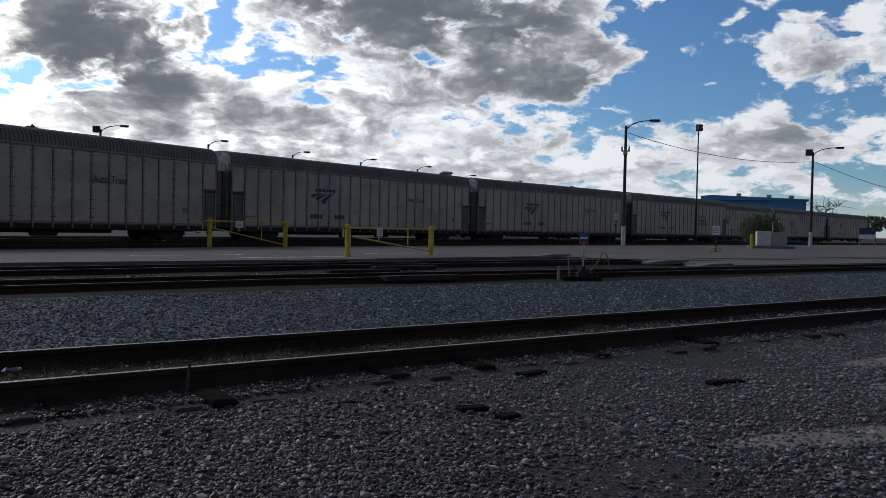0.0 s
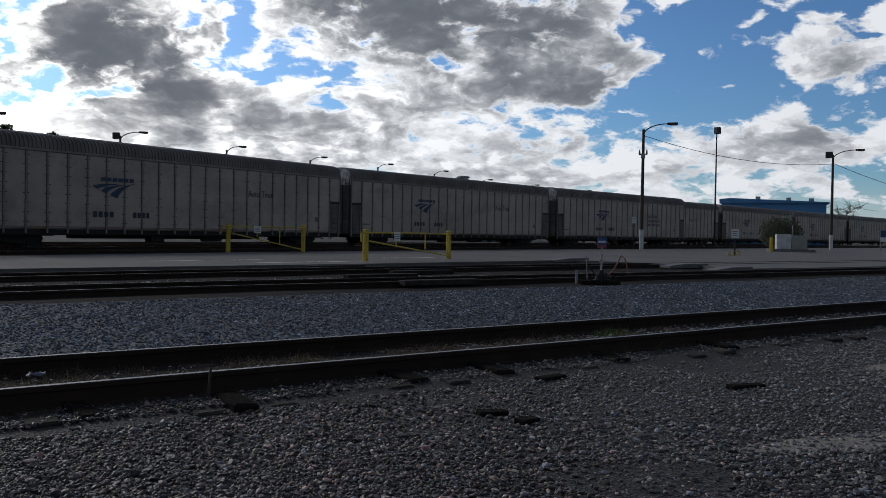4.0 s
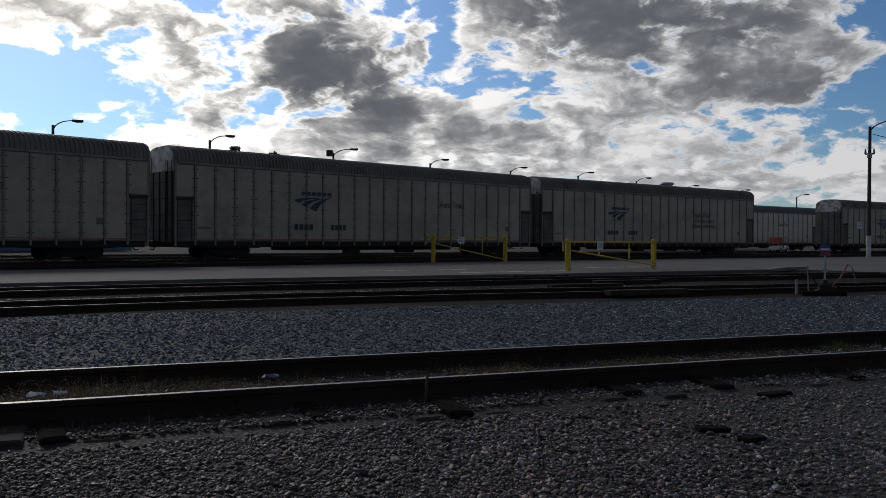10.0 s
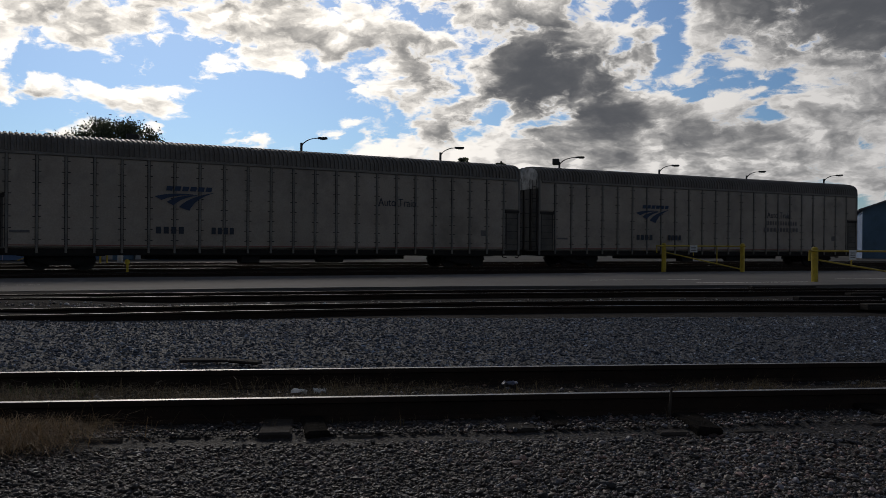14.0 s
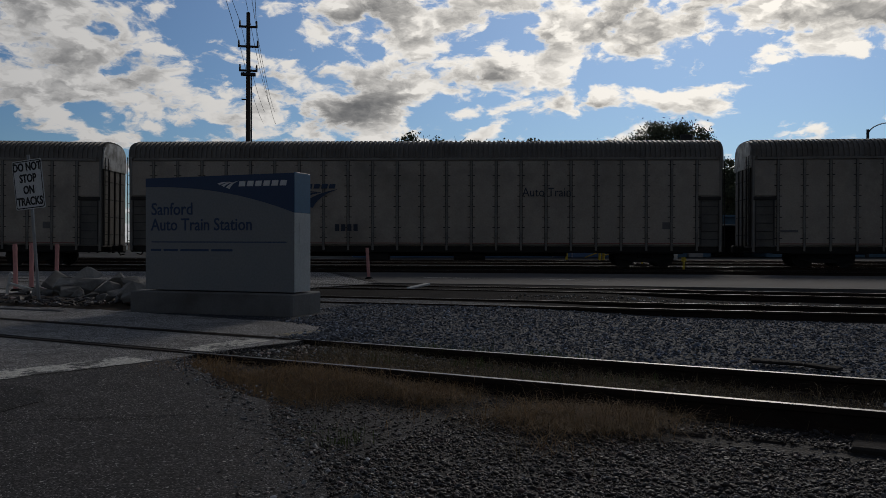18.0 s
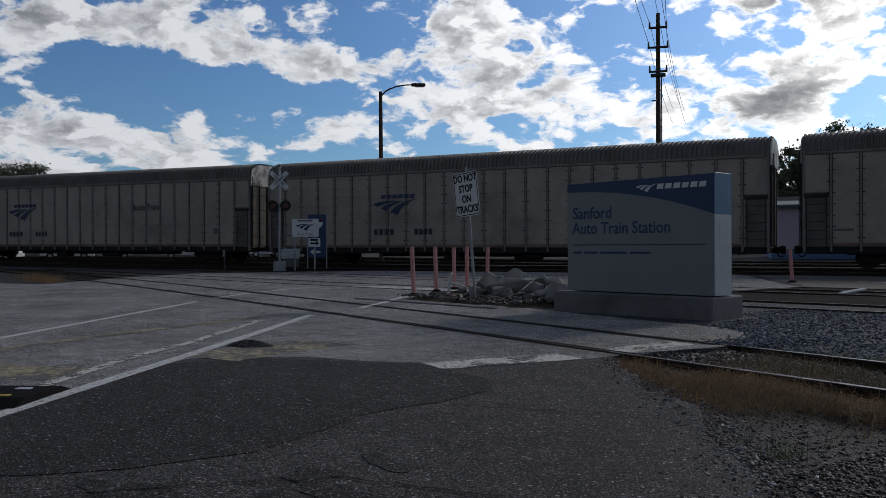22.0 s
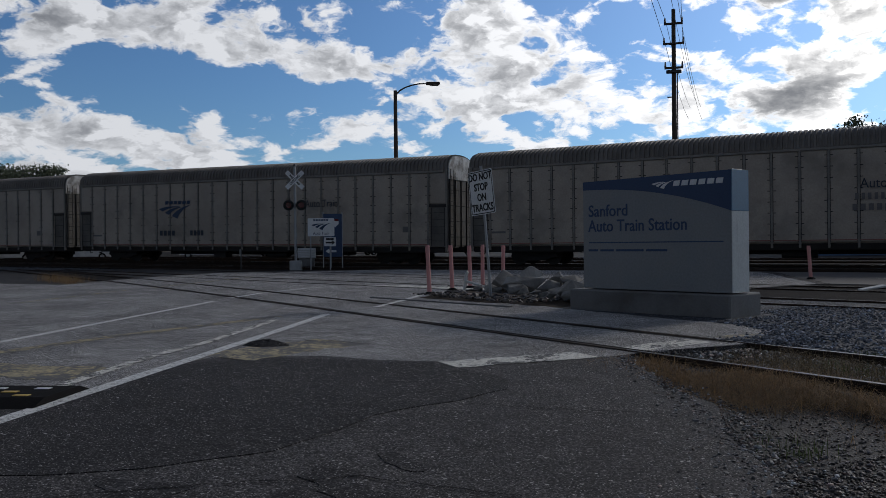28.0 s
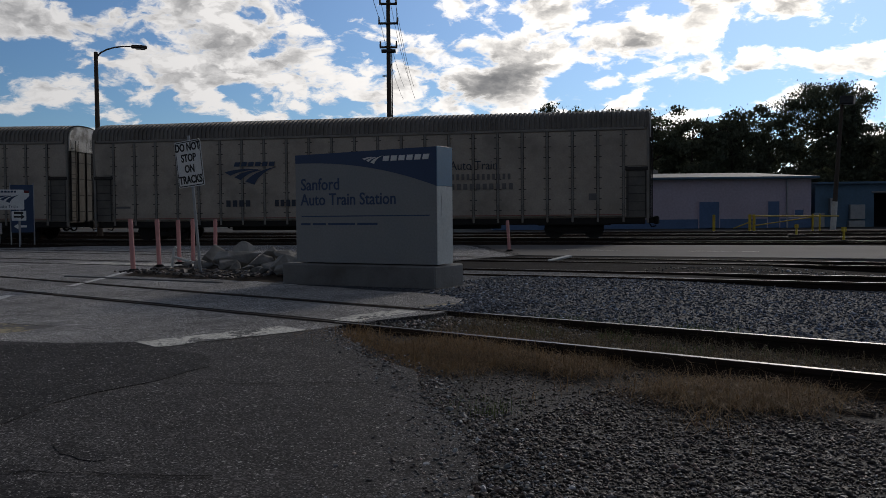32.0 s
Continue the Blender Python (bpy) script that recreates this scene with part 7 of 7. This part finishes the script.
# ---- trees ----
def tree(az, d, top, radius, seed, label, bare=False, trunk=0.28, base=0.32, leaf="leaf", leaves=2200, leaf_size=0.42):
    """A tapered trunk with limbs and an uneven crown of many small leaf sprays."""
    rng = random.Random(seed)
    top *= 1.05
    v = way(az, 0) * d
    t = thing("tree", label, "tree", pose(v.x, v.y, 0))
    wood = Mesh().pipe([(0, 0, -0.3), (rng.uniform(-0.3, 0.3), rng.uniform(-0.3, 0.3), top * 0.4), (rng.uniform(-0.5, 0.5), rng.uniform(-0.5, 0.5), top * 0.8)], trunk, 8, r1=trunk * 0.35)
    tips = []
    for k in range(16):
        h = top * rng.uniform(base, 0.85)
        a = rng.uniform(0, 2 * math.pi)
        reach = radius * rng.uniform(0.45, 1.0) * (1.0 if h < top * 0.75 else 0.6)
        e = Vector((math.cos(a) * reach, math.sin(a) * reach, min(h + reach * rng.uniform(0.25, 0.7), top * 0.97)))
        m = Vector((e.x * 0.45, e.y * 0.45, h + (e.z - h) * 0.35))
        wood.pipe([(0, 0, h), m, e], trunk * 0.35, 6, r1=0.04)
        tips += [e, m.lerp(e, 0.55)]
        for _ in range(3 if not bare else 9):
            q = e + Vector((rng.gauss(0, 1), rng.gauss(0, 1), rng.gauss(0.3, 0.8))) * radius * (0.28 if bare else 0.12)
            wood.pipe([m.lerp(e, rng.uniform(0.4, 1)), q], 0.05 if not bare else 0.06, 4, r1=0.02)
            tips.append(q)
    tips.append(Vector((0, 0, top * 0.95)))
    part("trunk", wood, ["bark"], t, "dark trunk and limbs")
    if bare:
        return t
    # leaf clumps in a rounded, uneven crown
    low = top * (base if base > 0.2 else 0.0)
    mid, half = (top + low) / 2, (top - low) / 2
    tips = []
    for _ in range(110):
        u = Vector((rng.gauss(0, 1), rng.gauss(0, 1), rng.gauss(0, 1))).normalized() * rng.uniform(0.55, 0.98)
        u *= 1 + 0.22 * noise.noise(u * 2.2 + Vector((seed, 0, 0)))
        tips.append(Vector((u.x * radius, u.y * radius, mid + u.z * half)))
    V, F = [], []
    for _ in range(leaves):
        p = rng.choice(tips) + Vector((rng.gauss(0, 1), rng.gauss(0, 1), rng.gauss(0, 0.6))) * radius * 0.095
        s = leaf_size * rng.uniform(0.5, 1.2)
        q = Euler((rng.uniform(0, 6.3), rng.uniform(0, 6.3), rng.uniform(0, 6.3))).to_matrix()
        n = len(V)
        V += [p + q @ Vector(w) * s for w in ((-0.5, -0.1, 0), (0.1, -0.40, 0.08), (0.55, 0.0, 0), (0.0, 0.40, -0.06))]
        F += [(n, n + 1, n + 2), (n, n + 2, n + 3)]
    me = bpy.data.meshes.new("crown")
    me.from_pydata(V, [], F)
    me.materials.append(MATS[leaf])
    tagged(part("crown", me, None, t, "dark green uneven crown"), kind="stuff")
    return t


OAK = "dark evergreen tree behind the warehouses"
for k, (az, d, top, r) in enumerate(((33.0, 112, 13.6, 5.0), (30.4, 118, 14.9, 6.5), (27.2, 116, 14.8, 5.5), (24.3, 118, 14.5, 5.5), (21.8, 114, 14.0, 5.0), (19.2, 118, 14.4, 5.5), (17.2, 122, 14.5, 5.0), (13.2, 120, 12.5, 5.0), (10.6, 118, 12.6, 5.0), (8.2, 122, 11.0, 5.0), (5.5, 130, 10.5, 5.0))):
    tree(az, d, top, r, 40 + k, OAK, base=0.10, leaves=17000, leaf_size=0.36)
for k, (az, d, top, r) in enumerate(((32.0, 137, 14.0, 6.5), (28.8, 138, 14.0, 6.5), (25.6, 137, 13.0, 6.0), (22.8, 138, 13.0, 6.0), (20.2, 137, 13.0, 6.0), (15.4, 137, 12.5, 6.0), (12.0, 138, 12.0, 6.0), (9.4, 138, 11.0, 6.0))):
    tree(az, d, top, r, 140 + k, OAK, base=0.08, leaves=8000, leaf_size=0.5)
tree(14.1, 124, 17.6, 6.4, 77, "tall spreading pine above the warehouse roofs", base=0.60, leaves=14000, leaf_size=0.30)
for k, (az, d, top, r) in enumerate(((84.5, 125, 12.2, 6.0), (82.0, 130, 12.0, 6.0), (79.6, 128, 10.4, 4.5), (88.0, 120, 12.5, 6.0), (92.0, 120, 11.5, 6.0))):
    tree(az, d, top, r, 60 + k, "dark tree far beyond the crossing", base=0.25, leaves=11000, leaf_size=0.34)
for k, (az, d, top, r) in enumerate(((-8.8, 150, 16.2, 3.2), (-11.2, 150, 15.6, 2.6), (12.6, 118, 15.4, 1.6), (-60.0, 300, 7.0, 5.0), (-64.0, 300, 7.5, 6.0), (-67.5, 300, 8.0, 6.0), (-71.5, 300, 8.0, 6.0), (-50.5, 300, 8.0, 4.0))):
    tree(az, d, top, r, 80 + k, "distant dark tree behind the yard", base=0.4, leaves=2200, leaf_size=0.7)
tree(-61.2, 260, 10.6, 5.0, 95, "bare grey leafless tree on the horizon", bare=True)


def bush(x, y, r, h, seed):
    rng = random.Random(seed)
    b = thing("bush", "dark green rounded shrub behind the cabinet", "shrub", pose(x, y, 0))
    g = Mesh()
    V, F = [], []
    for _ in range(9):
        a = rng.uniform(0, 6.3)
        g.pipe([(0, 0, -0.05), (math.cos(a) * r * 0.5, math.sin(a) * r * 0.5, h * rng.uniform(0.5, 0.9))], 0.03, 5, r1=0.01)
    for _ in range(5200):
        u = Vector((rng.gauss(0, 1), rng.gauss(0, 1), rng.gauss(0, 1))).normalized() * rng.uniform(0.25, 1.05)
        p = Vector((u.x * r, u.y * r, h * 0.55 + u.z * h * 0.5))
        p *= 1 + 0.15 * noise.noise(p * 2.0)
        q = Euler((rng.uniform(0, 6.3), rng.uniform(0, 6.3), rng.uniform(0, 6.3))).to_matrix()
        n = len(V)
        V += [p + q @ Vector(w) * 0.21 for w in ((-0.5, -0.3, 0), (0.5, 0, 0.1), (-0.4, 0.35, 0))]
        F.append((n, n + 1, n + 2))
    part("stems", g, ["bark"], b)
    me = bpy.data.meshes.new("foliage")
    me.from_pydata(V, [], F)
    me.materials.append(MATS["leaf"])
    tagged(part("foliage", me, None, b), kind="stuff")


bush(71.5, 45.5, 1.9, 3.0, 5)


# ---- buildings ----
def warehouse():
    # plan: wall from the train's end to the right corner, seen square on
    b = thing("lilac_warehouse", "low lilac metal warehouse with blue base band and pale shallow roof", "building", pose(-17.95, 67.84, 0, 0, 0, 216.0))
    L, D, H = 24.0, 16.0, 3.75
    # built along +x to the left of the corner; the front faces +y here
    part("wall", Mesh().box(0, L, -D, 0, 0.70, H), ["wall_lilac"], b, "lilac corrugated wall")
    part("base_band", Mesh().box(-0.02, L + 0.02, -D - 0.02, 0.02, 0, 0.70), ["wall_blue"], b, "blue painted base band")
    part("roof", Mesh().prism([(-0.4, H - 0.05), (L + 0.4, H - 0.05), (L + 0.4, H + 0.12), (L * 0.5, H + 0.12), (-0.4, H + 0.12)], -D - 0.4, 0.5).add([(-0.4, 0.5, H + 0.12), (L + 0.4, 0.5, H + 0.12), (L + 0.4, -D / 2, H + 0.80), (2.0, -D / 2, H + 0.80)], [(0, 1, 2, 3)]).add([(-0.4, -D - 0.4, H + 0.12), (L + 0.4, -D - 0.4, H + 0.12), (L + 0.4, -D / 2, H + 0.80), (2.0, -D / 2, H + 0.80)], [(0, 3, 2, 1)]).add([(-0.4, 0.5, H + 0.12), (2.0, -D / 2, H + 0.80), (-0.4, -D - 0.4, H + 0.12)], [(0, 1, 2)]), ["roof_metal"], b, "pale shallow metal roof")
    part("gutter", Mesh().cbox(-0.4, L + 0.4, 0.5, 0.62, H - 0.05, H + 0.10, 0.02), ["wall_teal"], b)
    part("downpipe", Mesh().box(1.75, 1.87, 0.02, 0.12, 0, H), ["galvanised"], b)
    for x, w, h in ((6.9, 1.5, 2.0), (2.4, 0.85, 2.0), (0.6, 0.65, 1.35)):
        d = part("door", Mesh().cbox(x, x + w, 0.02, 0.10, 0.9 if h < 2 else 0.0, h, 0.02), ["wall_blue"], b, "blue painted door")
        part("door_frame", Mesh().box(x - 0.06, x, 0.02, 0.12, 0.9 if h < 2 else 0.0, h + 0.06).box(x + w, x + w + 0.06, 0.02, 0.12, 0.9 if h < 2 else 0.0, h + 0.06), ["wall_lilac"], d)
    for k in range(4):
        part("roof_vent", Mesh().cbox(9.8 + 4.7 * k, 14.2 + 4.7 * k, -D / 2 - 0.3, -D / 2 + 0.3, H + 0.74, H + 1.08, 0.03), ["car_post"], b, "long low ridge vent")
    for k in range(40):
        part("wall_rib", Mesh().box(k * 0.6 + 0.2, k * 0.6 + 0.24, 0.0, 0.012, 0.70, H), ["wall_lilac"], b)
    c = thing("blue_workshop", "low dull blue workshop with a near-black panel for the shade inside the doorway", "building", pose(-17.75, 68.1, 0, 0, 0, 36.0))
    part("wall", Mesh().box(0.03, 4.4, 0, 14, 0, 3.25).box(4.4, 9.2, 0.0, 14, 2.6, 3.25).box(9.2, 26, 0, 14, 0, 3.25).box(4.4, 9.2, 4.0, 14, 0, 2.6), ["wall_teal"], c, "dull blue metal wall")
    part("roof_edge", Mesh().cbox(0.03, 26.3, -0.4, 14.4, 3.25, 3.42, 0.03), ["wall_teal"], c)
    # near-black panel at the back of the opening, painted for the shade inside
    part("doorway", Mesh().box(4.4, 9.2, 3.9, 3.98, 0, 2.6), ["dark_inside"], c, "near-black panel for the shade inside the doorway")
    part("door_track", Mesh().cbox(4.2, 9.5, -0.12, -0.02, 2.58, 2.70, 0.02), ["galvanised"], c)
    for x, z0, z1, w in ((1.0, 1.0, 2.2, 0.5), (-0.2, 0.0, 1.1, 0.8), (2.5, 0.6, 1.7, 1.1), (2.4, 0.0, 0.5, 1.2)):
        part("meter_box", Mesh().cbox(x, x + w, -0.35, -0.02, z0, z1, 0.02), ["galvanised"], c, "grey electrical box")
    p = thing("leaning_pole", "leaning dark pole with white base and boxy floodlight", "lamp pole", pose(-14.66, 60.42, 0, 0, 3.4, 0))
    part("pole", Mesh().tube((0, 0, -0.2), (0, 0, 8.6), 0.17, 0.11, 12), ["pole_wood"], p)
    part("base_band", Mesh().tube((0, 0, -0.1), (0, 0, 1.85), 0.19, 0.185, 12), ["pole_white"], p, "white painted base")
    part("floodlight", Mesh().cbox(-0.1, 0.75, -0.3, 0.3, 8.2, 8.75, 0.05), ["steel_dark"], p)
    g = thing("pipe_barrier", "low yellow pipe barrier in front of the warehouse", "barrier", pose(-20.5, 54.5, 0, 0, 0, 17))
    for x in (0.0, 2.2, 2.45, 5.9, 6.3):
        part("post", Mesh().tube((x, 0, -0.1), (x, 0, 1.05), 0.09 if x < 5 else 0.06, n=10), ["yellow_steel"], g)
    part("rail", Mesh().tube((2.3, 0, 0.95), (7.4, 0, 0.9), 0.045, n=8), ["yellow_steel"], g)
    part("rail", Mesh().tube((2.3, 0, 0.3), (5.9, 0, 0.85), 0.035, n=8), ["yellow_steel"], g)
    part("rail", Mesh().tube((1.2, 0, 0.15), (2.3, 0, 0.6), 0.035, n=8), ["yellow_steel"], g)


warehouse()


def wash_shed():
    """Blue gabled shed beyond the train with two roof ventilators."""
    v = way(-36.9, 0) * 128
    b = thing("blue_shed", "blue gabled metal shed with open doorway and roof vents", "building", pose(v.x, v.y, 0, 0, 0, -30.0))
    W, D, E, R = 7.5, 26.0, 6.6, 9.3
    g = Mesh()
    g.box(-W, -2.6, 0, 0.3, 0, 5.4).box(2.6, W, 0, 0.3, 0, 5.4)
    g.prism([(-W, 5.4), (W, 5.4), (W, E), (0, R), (-W, E)], 0, 0.3)
    part("front_wall", g, ["wall_teal"], b, "blue-grey gable wall")
    part("side_wall", Mesh().box(-W, -W + 0.3, 0.3, D, 0, E), ["wall_blue"], b)
    part("side_wall", Mesh().box(W - 0.3, W, 0.3, D, 0, E), ["wall_blue"], b)
    part("back_wall", Mesh().box(-W + 0.3, W - 0.3, D - 0.3, D, 0, E), ["wall_teal"], b)
    part("door", Mesh().cbox(-2.5, 2.5, 0.35, 0.5, 2.3, 5.4, 0.03), ["door_blue"], b, "half-raised bright blue door")
    for s in (-1, 1):
        part("roof_slope", Mesh().prism([(0, R), (s * (W + 0.5), E - 0.2), (s * (W + 0.5), E), (0, R + 0.22)], -0.5, D + 0.5), ["roof_metal"], b, "grey metal roof slope")
    for y in (5.0, 10.5):
        part("ventilator", Mesh().tube((1.2, y, R - 0.6), (1.2, y, R + 0.5), 0.85, n=14).tube((1.2, y, R + 0.5), (1.2, y, R + 0.75), 1.15, 0.9, 14), ["galvanised"], b, "pale round roof ventilator")
    c = thing("blue_depot", "long low blue depot building on the horizon", "building", pose(145.4, 94.5, 0.6, 0, 0, -57))
    part("wall", Mesh().box(-9, 9.5, 0, 24, -0.8, 7.2), ["depot_blue"], c)
    part("roof", Mesh().prism([(-9.5, 7.2), (10, 7.2), (10, 7.45), (-7.5, 8.2), (-9.5, 8.0)], -0.5, 24.5), ["depot_blue"], c, "blue roof edge")
    for x in (-3.0, 2.5, 6.5):
        part("roof_unit", Mesh().cbox(x, x + 0.9, 2, 3, 7.4, 8.5 - 0.04 * x, 0.05), ["galvanised"], c)


wash_shed()


# ---- parked cars beyond the train ----
def parked_car(x, y, turn, mat, label):
    c = thing("parked_car", label, "car", pose(x, y, 0.0, 0, 0, turn), group="parked cars")
    out = [(-2.25, 0.35), (-2.25, 0.75), (-2.1, 0.95), (-1.45, 1.02), (-0.85, 1.45), (0.75, 1.47), (1.45, 1.0), (2.1, 0.88), (2.28, 0.6), (2.25, 0.32)]
    part("body", Mesh().prism(out, -0.88, 0.88), [mat], c)
    part("windows", Mesh().prism([(-1.3, 1.02), (-0.82, 1.38), (0.7, 1.40), (1.3, 1.02)], -0.895, 0.895), ["dark_inside"], c)
    for wx in (-1.4, 1.4):
        for wy in (-0.9, 0.72):
            w = part("wheel", Mesh().tube((wx, wy, 0.33), (wx, wy + 0.18, 0.33), 0.33, n=16), ["rubber"], c)
            part("rim", Mesh().tube((wx, wy - 0.005, 0.33), (wx, wy + 0.185, 0.33), 0.19, n=12), ["galvanised"], w)


rng = random.Random(12)
for k in range(16):
    x = -78 + k * 4.2 + rng.uniform(-0.6, 0.6)
    if -52.0 < x < -14.0:
        continue
    parked_car(x, 62.0 + 0.34 * (x + 78) + rng.uniform(-1, 1), 118 + rng.uniform(-3, 3), ("pole_white", "galvanised", "red_lens", "steel_dark", "pole_white")[k % 5], "parked car seen under the train")


for az, d, turn, mat, label in ((83.5, 86, 60, "pole_white", "white parked car beyond the crossing"), (79.5, 85, 75, "pole_white", "white parked car beyond the crossing"), (77.2, 88, 80, "galvanised", "silver parked car beyond the crossing"),
                                (72.5, 86, 70, "pole_white", "white parked car beyond the crossing"), (67.6, 88, 95, "galvanised", "silver parked car beyond the crossing"), (62.5, 90, 85, "pole_white", "white parked car beyond the crossing")):
    v = way(az, 0) * d
    parked_car(v.x, v.y, turn, mat, label)


def utility_cart():
    """A small open work cart with a red box and pale canopy frame."""
    c = thing("utility_cart", "small white and red work cart parked between tracks", "utility cart", pose(68.4, 70.9, 0.0, 0, 0, 20), group="parked cars")
    part("chassis", Mesh().prism([(-1.15, 0.35), (1.2, 0.35), (1.25, 0.62), (0.75, 0.82), (0.45, 0.55), (-0.2, 0.55), (-0.25, 0.75), (-1.15, 0.75)], -0.55, 0.55), ["pole_white"], c, "white body tub")
    part("cargo_box", Mesh().cbox(-1.15, -0.30, -0.52, 0.52, 0.95, 1.65, 0.02), ["cart_red"], c, "red box above the bed")
    part("seat", Mesh().cbox(-0.22, 0.25, -0.5, 0.5, 0.55, 0.80, 0.04), ["rubber"], c)
    part("canopy", Mesh().cbox(-0.35, 0.95, -0.55, 0.55, 1.62, 1.68, 0.02), ["galvanised"], c)
    for x in (-0.3, 0.9):
        for y in (-0.5, 0.5):
            part("canopy_post", Mesh().tube((x, y, 0.6), (x, y, 1.63), 0.02, n=6), ["galvanised"], c)
    for x in (-0.75, 0.8):
        for y in (-0.58, 0.42):
            w = part("wheel", Mesh().tube((x, y, 0.25), (x, y + 0.16, 0.25), 0.25, n=14), ["rubber"], c)
            part("rim", Mesh().tube((x, y - 0.005, 0.25), (x, y + 0.165, 0.25), 0.13, n=10), ["pole_white"], w)


utility_cart()


# ---- what moves ----
def motions():
    t_key, s_key = [g[0] for g in GAP], [g[1] for g in GAP]
    for ob, k in MOVING:
        rows = [(t, curve_pose(float(np.interp(t, t_key, s_key)) + k * PITCH)) for t in t_key]
        walk(ob, rows)


motions()
